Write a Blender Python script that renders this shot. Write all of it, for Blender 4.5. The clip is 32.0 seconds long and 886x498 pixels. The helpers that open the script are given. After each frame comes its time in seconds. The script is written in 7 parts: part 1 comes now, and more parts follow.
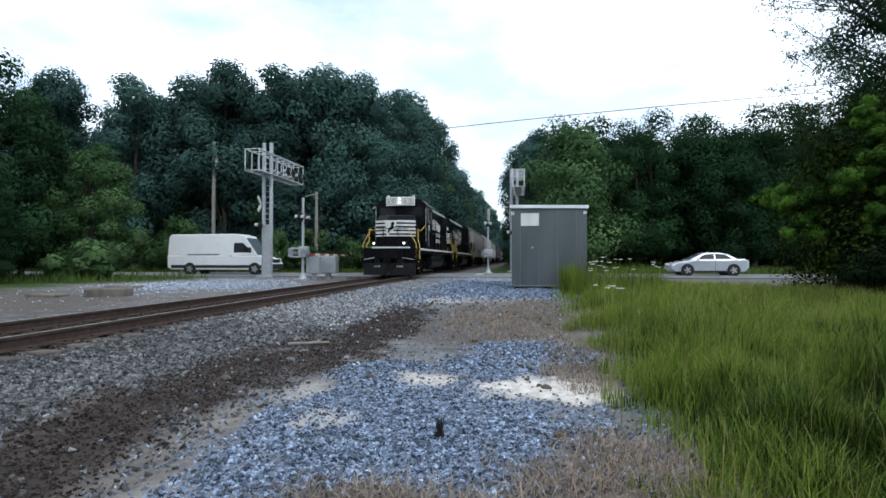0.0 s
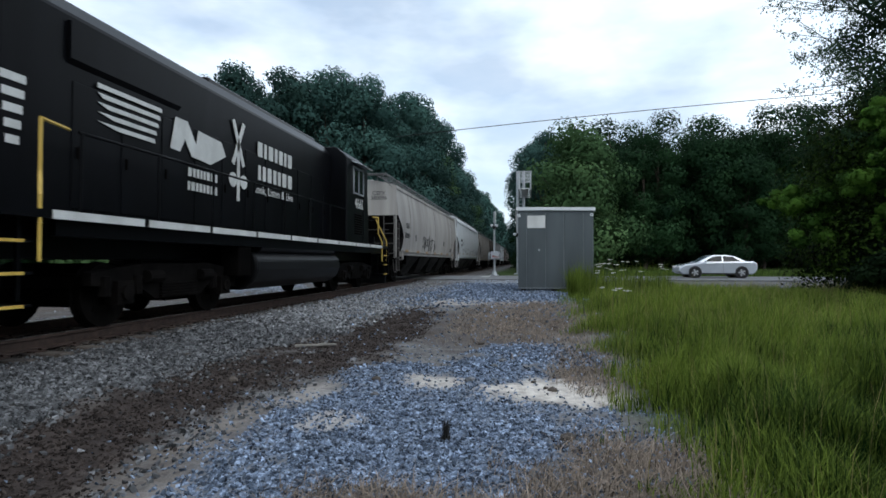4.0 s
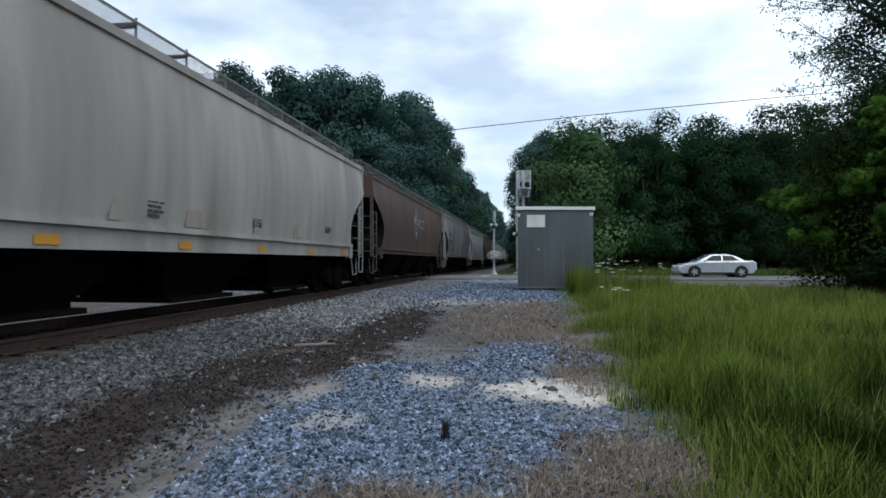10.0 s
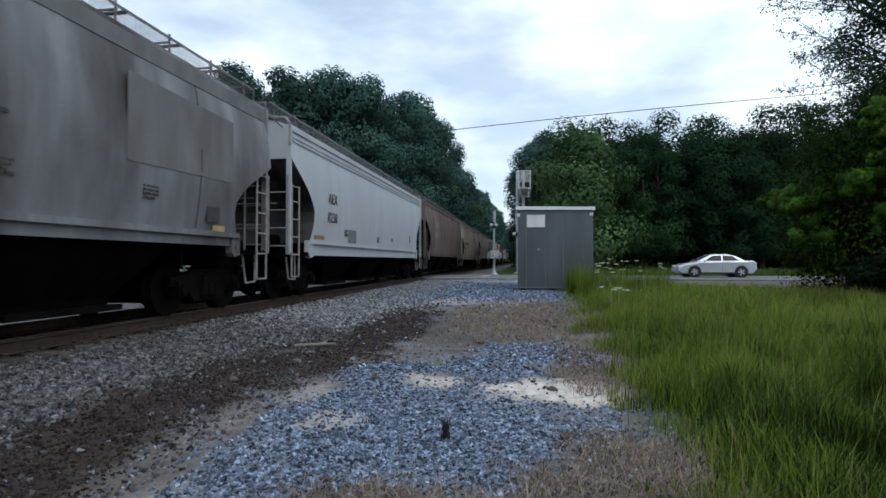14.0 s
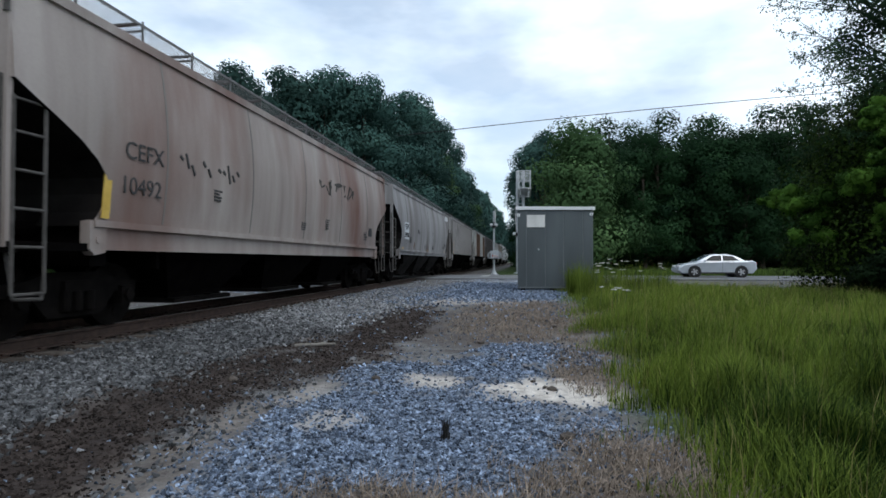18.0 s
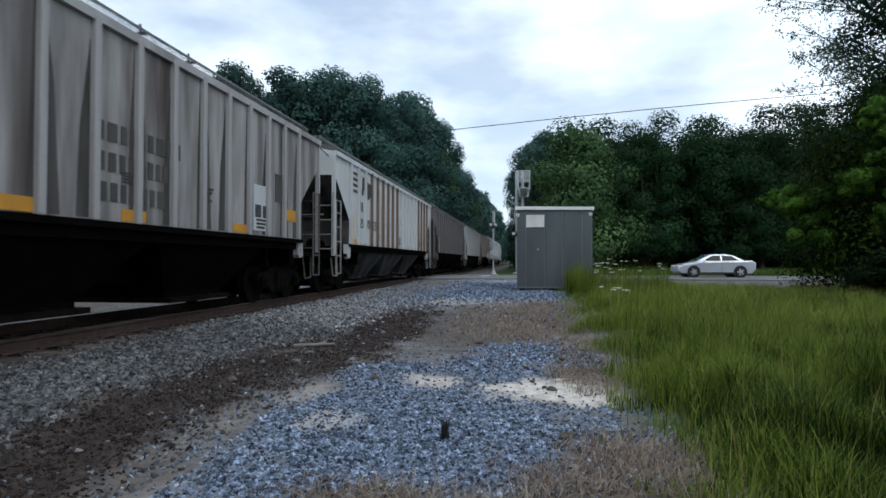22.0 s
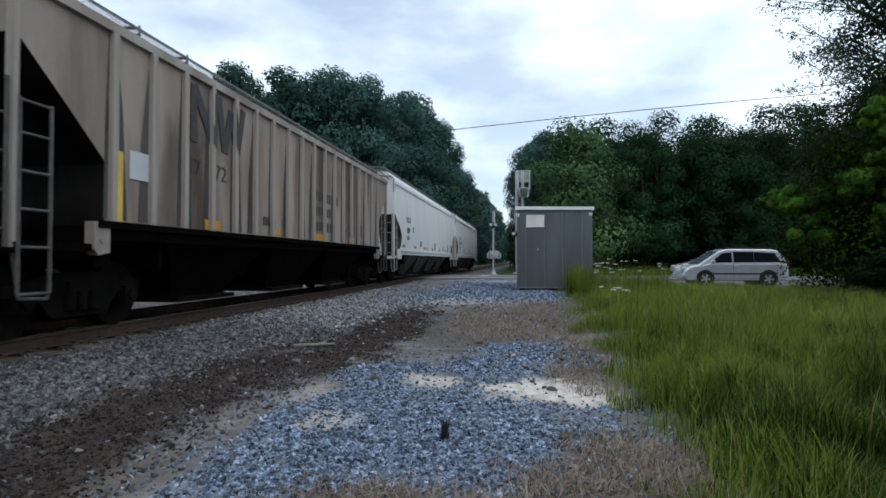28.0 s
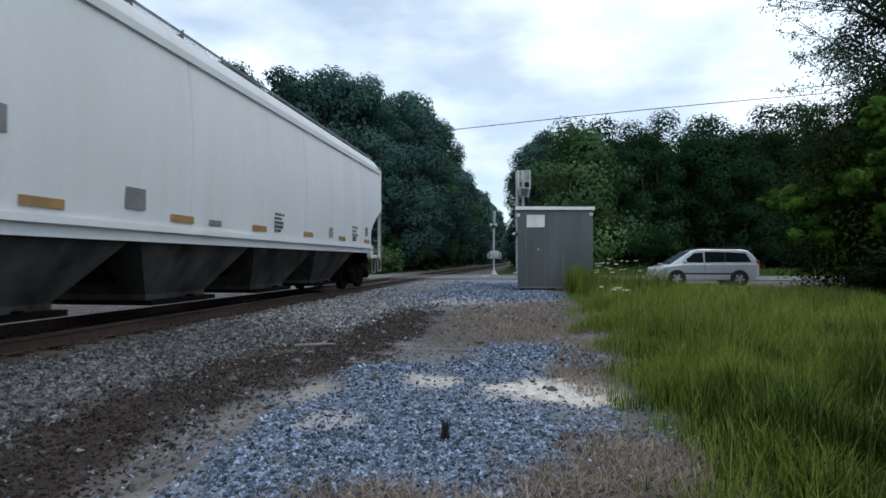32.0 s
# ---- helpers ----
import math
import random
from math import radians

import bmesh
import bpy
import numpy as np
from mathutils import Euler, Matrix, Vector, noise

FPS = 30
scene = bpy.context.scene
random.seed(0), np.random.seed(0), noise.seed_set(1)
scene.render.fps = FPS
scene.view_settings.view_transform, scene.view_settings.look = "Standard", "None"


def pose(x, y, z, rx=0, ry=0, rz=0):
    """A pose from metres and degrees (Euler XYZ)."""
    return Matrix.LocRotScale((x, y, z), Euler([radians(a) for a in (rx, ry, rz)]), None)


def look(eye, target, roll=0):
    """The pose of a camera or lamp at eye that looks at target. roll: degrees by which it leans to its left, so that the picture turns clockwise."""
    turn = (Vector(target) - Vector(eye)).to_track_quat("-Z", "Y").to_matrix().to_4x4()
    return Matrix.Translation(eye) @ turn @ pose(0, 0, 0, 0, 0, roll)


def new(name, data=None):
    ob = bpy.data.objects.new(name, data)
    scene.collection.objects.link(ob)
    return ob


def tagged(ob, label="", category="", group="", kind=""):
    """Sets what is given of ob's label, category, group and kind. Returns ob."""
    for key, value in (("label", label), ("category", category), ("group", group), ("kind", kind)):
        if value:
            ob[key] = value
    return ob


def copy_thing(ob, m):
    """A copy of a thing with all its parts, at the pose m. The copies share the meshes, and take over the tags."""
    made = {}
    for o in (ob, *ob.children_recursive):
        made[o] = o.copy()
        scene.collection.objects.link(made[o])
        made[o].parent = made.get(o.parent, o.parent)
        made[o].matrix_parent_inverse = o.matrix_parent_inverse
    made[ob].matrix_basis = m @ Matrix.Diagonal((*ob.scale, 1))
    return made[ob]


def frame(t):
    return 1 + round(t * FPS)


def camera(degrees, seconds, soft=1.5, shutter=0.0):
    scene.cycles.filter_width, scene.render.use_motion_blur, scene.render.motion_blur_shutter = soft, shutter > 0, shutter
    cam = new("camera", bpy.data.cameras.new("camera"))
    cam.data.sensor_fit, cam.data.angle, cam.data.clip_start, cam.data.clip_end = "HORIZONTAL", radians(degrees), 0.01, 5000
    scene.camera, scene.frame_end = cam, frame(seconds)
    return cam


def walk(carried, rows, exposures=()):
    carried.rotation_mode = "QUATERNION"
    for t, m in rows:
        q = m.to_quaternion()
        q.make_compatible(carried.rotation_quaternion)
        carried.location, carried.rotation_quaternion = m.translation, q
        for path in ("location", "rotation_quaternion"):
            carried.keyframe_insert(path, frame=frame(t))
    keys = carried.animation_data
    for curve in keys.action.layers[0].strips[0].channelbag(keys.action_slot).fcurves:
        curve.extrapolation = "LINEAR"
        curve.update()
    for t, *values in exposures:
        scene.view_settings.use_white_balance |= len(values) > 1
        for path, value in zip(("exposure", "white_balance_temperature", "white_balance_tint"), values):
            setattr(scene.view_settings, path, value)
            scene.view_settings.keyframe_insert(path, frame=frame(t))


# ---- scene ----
# ---- camera and its slight hand movement ----
cam = camera(76.2, 32.0, soft=1.6, shutter=0.1)
EYE = (0.0, 0.0, 0.95)
AIM = (91.2, 0, 8.37)


def held(dx, dy):
    return pose(*EYE, AIM[0] + math.degrees(dy / 1000), 0, AIM[2] + math.degrees(dx / 1000))


walk(cam, [(0.0, held(-10.5, -3)), (0.5, held(-4.5, -3)), (1.0, held(-6, -1.6)), (1.5, held(-7.2, -1.5)), (1.7, held(-7, -1)),
           (1.8, held(10, 0.5)), (1.9, held(13, 1.2)), (2.0, held(15.4, 1.5)), (2.2, held(16.5, 1.8)), (2.5, held(13.8, 2)), (2.8, held(5, 1.5)), (3.0, held(3.3, 1.3)), (3.5, held(1.7, 1.2)),
           (5.5, held(0, 0.5)), (6.0, held(0, 0)), (18.0, held(0, 0)), (18.5, held(-1.2, 0)),
           (31.5, held(-1.2, 0)), (32.0, held(-0.4, 0))], exposures=[(0.0, 0.45, 6230, 6), (0.5, 0.25, 6230, 6), (1.0, 0.0, 6230, 6), (2.0, 0.0, 6230, 6), (4.0, 0.0, 6230, 6), (32.0, 0.0, 6230, 6)])

# ---- sky and sun ----
SUN_ELEV, SUN_AZ = 52.0, 145.0
world = bpy.data.worlds.new("overcast_sky")
scene.world = world
world.use_nodes = True
wt = world.node_tree
wt.nodes.clear()


def wnode(kind, **kw):
    n = wt.nodes.new(kind)
    for k, v in kw.items():
        n.inputs[k].default_value = v
    return n


w_out = wnode("ShaderNodeOutputWorld")
w_sky = wnode("ShaderNodeTexSky")
w_sky.sky_type, w_sky.sun_disc = "NISHITA", False
w_sky.sun_elevation, w_sky.sun_rotation = radians(SUN_ELEV), radians(SUN_AZ)
w_sky.air_density, w_sky.dust_density = 1.0, 2.0
w_clear = wnode("ShaderNodeBackground", Strength=0.15)
w_cloud = wnode("ShaderNodeBackground", Strength=1.48)
w_mix = wnode("ShaderNodeMixShader")
w_co = wnode("ShaderNodeTexCoord")
w_map = wnode("ShaderNodeMapping")
w_map.inputs["Scale"].default_value = (1.0, 1.0, 2.6)
w_map.inputs["Location"].default_value = (0.35, 0.2, 0.1)
w_noise = wnode("ShaderNodeTexNoise", Scale=2.3, Detail=5.0, Roughness=0.5)
w_ramp = wnode("ShaderNodeValToRGB")
w_ramp.color_ramp.elements[0].position, w_ramp.color_ramp.elements[1].position = 0.40, 0.62
w_ramp.color_ramp.elements[0].color = (0.42, 0.42, 0.42, 1)
w_noise2 = wnode("ShaderNodeTexNoise", Scale=5.0, Detail=6.0, Roughness=0.55)
w_tone = wnode("ShaderNodeValToRGB")
w_tone.color_ramp.elements[0].position, w_tone.color_ramp.elements[1].position = 0.3, 0.7
w_tone.color_ramp.elements[0].color = (0.68, 0.775, 0.90, 1)
w_tone.color_ramp.elements[1].color = (0.93, 0.96, 1.0, 1)
L = wt.links.new
L(w_co.outputs["Generated"], w_map.inputs["Vector"])
L(w_map.outputs["Vector"], w_noise.inputs["Vector"])
L(w_map.outputs["Vector"], w_noise2.inputs["Vector"])
L(w_noise.outputs["Fac"], w_ramp.inputs["Fac"])
L(w_noise2.outputs["Fac"], w_tone.inputs["Fac"])
L(w_sky.outputs["Color"], w_clear.inputs["Color"])
L(w_tone.outputs["Color"], w_cloud.inputs["Color"])
L(w_ramp.outputs["Color"], w_mix.inputs["Fac"])
L(w_clear.outputs["Background"], w_mix.inputs[1])
L(w_cloud.outputs["Background"], w_mix.inputs[2])
L(w_mix.outputs["Shader"], w_out.inputs["Surface"])

sun_data = bpy.data.lights.new("sun", "SUN")
sun_data.energy, sun_data.angle, sun_data.color = 0.5, radians(25), (1.0, 0.96, 0.9)
sun = new("sun", sun_data)
_az, _el = radians(SUN_AZ), radians(SUN_ELEV)
sun.matrix_world = look((40 * math.sin(_az) * math.cos(_el), 40 * math.cos(_az) * math.cos(_el), 40 * math.sin(_el)), (0, 0, 0))

# ---- materials ----
_mats = {}


def surface(name, base, dark=None, rough=0.7, metal=0.0, scale=6.0, spread=(0.35, 0.7), streak=1.0, fine=60.0,
            fine_amount=0.12, bump=0.15, bump_scale=None, spec=0.4, island=0.0, stain=None, stain_range=(0.55, 0.7), stain_scale=1.2,
            stain_streak=0.3, random_amount=0.0):
    """A weathered surface: two tones on a broad noise, fine grain, an optional stain with its own shape, and relief.
    streak below 1 stretches the broad noise downwards."""
    if name in _mats:
        return _mats[name]
    m = bpy.data.materials.new(name)
    m.use_nodes = True
    nt = m.node_tree
    p = nt.nodes["Principled BSDF"]
    p.inputs["Roughness"].default_value = rough
    p.inputs["Metallic"].default_value = metal
    p.inputs["Specular IOR Level"].default_value = spec
    co = nt.nodes.new("ShaderNodeTexCoord")
    ln = nt.links.new

    def field(sc, st, detail=4.0):
        mp = nt.nodes.new("ShaderNodeMapping")
        mp.inputs["Scale"].default_value = (sc, sc, sc * st)
        nz = nt.nodes.new("ShaderNodeTexNoise")
        nz.inputs["Scale"].default_value = 1.0
        nz.inputs["Detail"].default_value = detail
        ln(co.outputs["Object"], mp.inputs["Vector"])
        ln(mp.outputs["Vector"], nz.inputs["Vector"])
        return nz.outputs["Fac"]

    def ramp(src, lo, hi):
        r = nt.nodes.new("ShaderNodeMapRange")
        r.inputs["From Min"].default_value, r.inputs["From Max"].default_value = lo, hi
        ln(src, r.inputs["Value"])
        return r.outputs["Result"]

    def mix(fac, a, b, mode="MIX"):
        x = nt.nodes.new("ShaderNodeMix")
        x.data_type, x.blend_type = "RGBA", mode
        if isinstance(fac, float):
            x.inputs["Factor"].default_value = fac
        else:
            ln(fac, x.inputs["Factor"])
        for sock, v in ((x.inputs[6], a), (x.inputs[7], b)):
            if isinstance(v, tuple):
                sock.default_value = (*v, 1.0)
            else:
                ln(v, sock)
        return x.outputs[2]

    dark = dark or tuple(c * 0.6 for c in base)
    colour = mix(ramp(field(scale, streak), *spread), dark, base)
    if stain:
        colour = mix(ramp(field(stain_scale, stain_streak, 6.0), *stain_range), colour, stain)
    grain = field(fine, 1.0, 2.0)
    lo = tuple([1.0 - fine_amount * 2] * 3)
    colour = mix(1.0, colour, mix(grain, lo, (1.0 + fine_amount, 1.0 + fine_amount, 1.0 + fine_amount)), "MULTIPLY")
    if island or random_amount:
        if island:
            rnd = nt.nodes.new("ShaderNodeNewGeometry").outputs["Random Per Island"]
        else:
            rnd = nt.nodes.new("ShaderNodeObjectInfo").outputs["Random"]
        k = island or random_amount
        colour = mix(1.0, colour, mix(rnd, (1 - k, 1 - k, 1 - k), (1 + k, 1 + k, 1 + k)), "MULTIPLY")
    ln(colour, p.inputs["Base Color"])
    if bump:
        b = nt.nodes.new("ShaderNodeBump")
        b.inputs["Strength"].default_value = bump
        b.inputs["Distance"].default_value = 0.02
        ln(field(bump_scale or fine, 1.0, 4.0), b.inputs["Height"])
        ln(b.outputs["Normal"], p.inputs["Normal"])
    _mats[name] = m
    return m


def glow(name, colour, strength):
    m = bpy.data.materials.new(name)
    m.use_nodes = True
    p = m.node_tree.nodes["Principled BSDF"]
    p.inputs["Base Color"].default_value = (*colour, 1)
    p.inputs["Emission Color"].default_value = (*colour, 1)
    p.inputs["Emission Strength"].default_value = strength
    return m


def glassy(name, tint, rough=0.05, spec=0.16):
    m = bpy.data.materials.new(name)
    m.use_nodes = True
    p = m.node_tree.nodes["Principled BSDF"]
    p.inputs["Base Color"].default_value = (*tint, 1)
    p.inputs["Roughness"].default_value = rough
    p.inputs["Specular IOR Level"].default_value = spec
    return m


def leafy(name, light, dark, trans=0.25, tone_layer=""):
    m = bpy.data.materials.new(name)
    m.use_nodes = True
    nt = m.node_tree
    p = nt.nodes["Principled BSDF"]
    p.inputs["Roughness"].default_value = 0.6
    p.inputs["Specular IOR Level"].default_value = 0.04
    p.inputs["Transmission Weight"].default_value = 0.0
    geo = nt.nodes.new("ShaderNodeNewGeometry")
    r = nt.nodes.new("ShaderNodeValToRGB")
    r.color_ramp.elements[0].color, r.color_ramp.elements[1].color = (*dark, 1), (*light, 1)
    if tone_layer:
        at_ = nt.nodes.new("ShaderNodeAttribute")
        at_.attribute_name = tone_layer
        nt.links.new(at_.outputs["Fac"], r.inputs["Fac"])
    else:
        nt.links.new(geo.outputs["Random Per Island"], r.inputs["Fac"])
    info = nt.nodes.new("ShaderNodeObjectInfo")
    tone = nt.nodes.new("ShaderNodeMapRange")
    tone.inputs["To Min"].default_value, tone.inputs["To Max"].default_value = 0.75, 1.25
    nt.links.new(info.outputs["Random"], tone.inputs["Value"])
    hsv = nt.nodes.new("ShaderNodeHueSaturation")
    nt.links.new(r.outputs["Color"], hsv.inputs["Color"])
    nt.links.new(tone.outputs["Result"], hsv.inputs["Value"])
    nt.links.new(hsv.outputs["Color"], p.inputs["Base Color"])
    tr = nt.nodes.new("ShaderNodeBsdfTranslucent")
    nt.links.new(hsv.outputs["Color"], tr.inputs["Color"])
    mx = nt.nodes.new("ShaderNodeMixShader")
    mx.inputs["Fac"].default_value = trans
    out = nt.nodes["Material Output"]
    nt.links.new(p.outputs["BSDF"], mx.inputs[1])
    nt.links.new(tr.outputs["BSDF"], mx.inputs[2])
    nt.links.new(mx.outputs["Shader"], out.inputs["Surface"])
    return m


STEEL = surface("rail_steel", (0.080, 0.050, 0.039), (0.042, 0.027, 0.021), 0.75, 0.2, scale=9, fine=90)
WORN = surface("polished_steel", (0.42, 0.40, 0.38), (0.3, 0.27, 0.24), 0.35, 0.9, scale=9, fine=40, bump=0.03)
TIE = surface("tie_wood", (0.12, 0.10, 0.085), (0.06, 0.05, 0.042), 0.9, scale=8, fine=70, bump=0.4, random_amount=0.25)
BLACK = surface("black_paint", (0.0042, 0.0046, 0.0062), (0.0026, 0.0028, 0.0036), 0.30, scale=2.5, streak=0.3, fine=40, bump=0.03, spec=0.09,
                stain=(0.010, 0.010, 0.011), stain_range=(0.58, 0.85))
# Underframe grime and truck colours near black, the shade under the train included.
GRIMESHADE = surface("underframe_grime_and_shade", (0.0055, 0.0048, 0.0045), (0.0025, 0.0022, 0.0022), 0.9, spec=0.02, scale=3, fine=30, bump=0.25)
TANKM = surface("oily_tank_paint", (0.008, 0.008, 0.0095), (0.0045, 0.0045, 0.005), 0.42, scale=2, streak=0.4, fine=40, bump=0.05, spec=0.14)
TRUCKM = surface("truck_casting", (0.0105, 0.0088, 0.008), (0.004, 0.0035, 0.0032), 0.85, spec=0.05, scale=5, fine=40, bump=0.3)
WHITEP = surface("white_paint", (0.72, 0.72, 0.70), (0.55, 0.55, 0.53), 0.55, scale=3, streak=0.4, bump=0.03)
YELLOWP = surface("yellow_paint", (0.72, 0.50, 0.11), (0.58, 0.38, 0.07), 0.5, scale=4, bump=0.05)
PLOWM = surface("dusty_plow_paint", (0.016, 0.017, 0.020), (0.007, 0.0075, 0.008), 0.6, scale=3, streak=0.5, bump=0.05, spec=0.15)
AMBER = surface("reflective_tape", (0.58, 0.40, 0.20), (0.42, 0.28, 0.15), 0.5, scale=4, bump=0.02)
LETTER = surface("stencil_paint", (0.03, 0.03, 0.035), (0.06, 0.06, 0.06), 0.7, scale=5, bump=0.02)
GALV = surface("galvanised_steel", (0.46, 0.48, 0.50), (0.36, 0.38, 0.40), 0.45, 0.55, scale=5, fine=50, bump=0.05)
ALU = surface("brushed_aluminium", (0.52, 0.54, 0.55), (0.42, 0.44, 0.45), 0.4, 0.6, scale=4, bump=0.04)
RUBBER = surface("tyre_rubber", (0.018, 0.018, 0.018), None, 0.85, scale=8, bump=0.1)
GLASS = glassy("dark_glass", (0.010, 0.013, 0.016), 0.08)
# windshield base colour is lightened to paint in some reflected sky
SCREEN = glassy("windshield_glass", (0.10, 0.13, 0.15), 0.03, 0.9)
LAMP = glow("lit_headlight", (1.0, 0.93, 0.82), 1.6)
LENS = glassy("lamp_lens", (0.5, 0.5, 0.5), 0.2)
RED = surface("red_lens", (0.35, 0.02, 0.02), None, 0.3, scale=5, bump=0)
CONCRETE = surface("concrete", (0.17, 0.15, 0.13), (0.09, 0.08, 0.07), 0.9, scale=3, fine=50, bump=0.3)
ASPHALT = surface("asphalt", (0.20, 0.205, 0.215), (0.145, 0.148, 0.155), 0.85, scale=1.5, fine=60, fine_amount=0.2, bump=0.3)
WOODP = surface("pole_wood", (0.28, 0.265, 0.24), (0.18, 0.165, 0.145), 0.9, scale=5, streak=0.15, fine=40, bump=0.3)
BARK = surface("bark", (0.10, 0.08, 0.065), (0.05, 0.04, 0.032), 0.95, scale=6, streak=0.3, fine=30, bump=0.5)

# ---- mesh helpers ----


def box(bm, cx, cy, cz, sx, sy, sz, turn=None):
    """A box by its centre and full sizes."""
    r = bmesh.ops.create_cube(bm, size=1.0)
    m = Matrix.Translation((cx, cy, cz)) @ (turn or Matrix.Identity(4)) @ Matrix.Diagonal((sx, sy, sz, 1))
    bmesh.ops.transform(bm, matrix=m, verts=r["verts"])
    return r["verts"]


def rod(bm, a, b, r, seg=8, r2=None):
    a, b = Vector(a), Vector(b)
    d = b - a
    g = bmesh.ops.create_cone(bm, cap_ends=True, segments=seg, radius1=r, radius2=r if r2 is None else r2, depth=d.length)
    q = Vector((0, 0, 1)).rotation_difference(d)
    bmesh.ops.transform(bm, matrix=Matrix.Translation((a + b) / 2) @ q.to_matrix().to_4x4(), verts=g["verts"])
    return g["verts"]


def pipe(bm, pts, r, seg=6):
    for a, b in zip(pts, pts[1:]):
        rod(bm, a, b, r, seg)


def prism(bm, outline, axis, lo, hi):
    """A solid from an outline of 2D points pushed from lo to hi along axis ('x', 'y' or 'z')."""
    def at(p, k):
        return {"x": (k, p[0], p[1]), "y": (p[0], k, p[1]), "z": (p[0], p[1], k)}[axis]
    a = [bm.verts.new(at(p, lo)) for p in outline]
    b = [bm.verts.new(at(p, hi)) for p in outline]
    fs = [bm.faces.new(a), bm.faces.new(b[::-1])]
    for i in range(len(a)):
        j = (i + 1) % len(a)
        fs.append(bm.faces.new((a[j], a[i], b[i], b[j])))
    bmesh.ops.recalc_face_normals(bm, faces=fs)
    return a + b


def rings(bm, rows, cap=True, smooth=False):
    """A skin over rings of equal point counts."""
    vs = [[bm.verts.new(p) for p in row] for row in rows]
    n = len(vs[0])
    fs = []
    for a, b in zip(vs, vs[1:]):
        for i in range(n):
            j = (i + 1) % n
            fs.append(bm.faces.new((a[i], a[j], b[j], b[i])))
    for f in fs:
        f.smooth = smooth
    if cap:
        fs += [bm.faces.new(vs[0][::-1]), bm.faces.new(vs[-1])]
    bmesh.ops.recalc_face_normals(bm, faces=fs)
    return vs


def soften(bm, w=0.01, seg=1):
    bmesh.ops.bevel(bm, geom=[e for e in bm.edges if e.is_manifold and e.calc_face_angle(0) > 0.5], offset=w, segments=seg, affect="EDGES", profile=0.5)


def mesh_of(bm, name, material=None):
    me = bpy.data.meshes.new(name)
    bm.to_mesh(me)
    bm.free()
    if material:
        me.materials.append(material)
    return me


def part(name, bm, material, parent, label="", at=None):
    """Links a bmesh (or a shared mesh) as one mesh object under a thing or a part."""
    me = mesh_of(bm, name, material) if isinstance(bm, bmesh.types.BMesh) else bm
    ob = new(name, me)
    ob.parent = parent
    if at is not None:
        ob.matrix_basis = at
    if label:
        ob["label"] = label
    return ob


def thing(name, label, category, group="", kind="", at=None, mesh=None):
    ob = new(name, mesh)
    if at is not None:
        ob.matrix_basis = at
    return tagged(ob, label, category, group, kind)


_shared = {}


def shared(key, build, material):
    """One mesh for alike pieces."""
    if key not in _shared:
        bm = bmesh.new()
        build(bm)
        _shared[key] = mesh_of(bm, key, material)
    return _shared[key]


_words = {}


def words(text, size, material, depth=0.004):
    """Lettering in the built-in font, as a mesh in the x-z plane, facing -y, centred."""
    key = (text, size, material.name)
    if key not in _words:
        cu = bpy.data.curves.new("lettering", "FONT")
        cu.body, cu.size, cu.extrude, cu.align_x, cu.align_y = text, size, depth, "CENTER", "CENTER"
        cu.resolution_u = 3
        ob = bpy.data.objects.new("lettering", cu)
        me = bpy.data.meshes.new_from_object(ob)
        me.transform(Matrix.Rotation(radians(90), 4, "X"))
        me.materials.clear()
        me.materials.append(material)
        bpy.data.objects.remove(ob)
        _words[key] = me
    return _words[key]
# ---- ground ----
ROAD_Y0, ROAD_Y1 = 31.2, 38.8


def smooth(a, b, v):
    t = min(1.0, max(0.0, (v - a) / (b - a)))
    return t * t * (3 - 2 * t)


def near_track(x):
    return abs(x - TRACK_X0)


TRACK_X0 = -6.95


def lie(x, y):
    """Height of the ground without fine relief."""
    base = -0.46 + 0.36 * smooth(5, 19, y) + 0.06 * smooth(22, 30, y)
    if x < TRACK_X0:
        base = -0.40 + 0.28 * smooth(8, 22, y)
    if x > 3:
        base -= 0.12 * smooth(3, 8, x) * (1 - smooth(27, 31, y))
    d = near_track(x)
    bed = -0.215 - 0.10 * smooth(1.45, 2.2, d)
    k = 1 - smooth(2.0, 4.4, d)
    z = base * (1 - k) + bed * k
    r = smooth(29.3, 31.0, y) * (1 - smooth(39.0, 41.0, y))
    z = z * (1 - r) + (-0.10) * r
    rise = smooth(42, 60, y) * smooth(5, 14, d)
    return z + 0.35 * rise


def fbm(x, y, s):
    return noise.fractal((x * s, y * s, 0.3), 1.0, 2.0, 4)


def height(x, y):
    amp = 0.05 if abs(x - TRACK_X0) > 1.6 else 0.012
    if y > 40 or y < -3:
        amp = 0.1
    if ROAD_Y0 - 0.5 < y < ROAD_Y1 + 0.5:
        amp = 0.0
    return lie(x, y) + amp * (fbm(x, y, 0.9) * 0.8 + 0.35 * fbm(x + 40, y, 3.1))


def spot(x, y, cx, cy, rx, ry):
    """Soft round patch with a frayed edge."""
    d = math.hypot((x - cx) / rx, (y - cy) / ry) + 0.40 * fbm(x + 9, y + 5, 2.2) + 0.35 * fbm(x + 3, y + 1, 6.5)
    return 1 - smooth(0.7, 1.15, d)


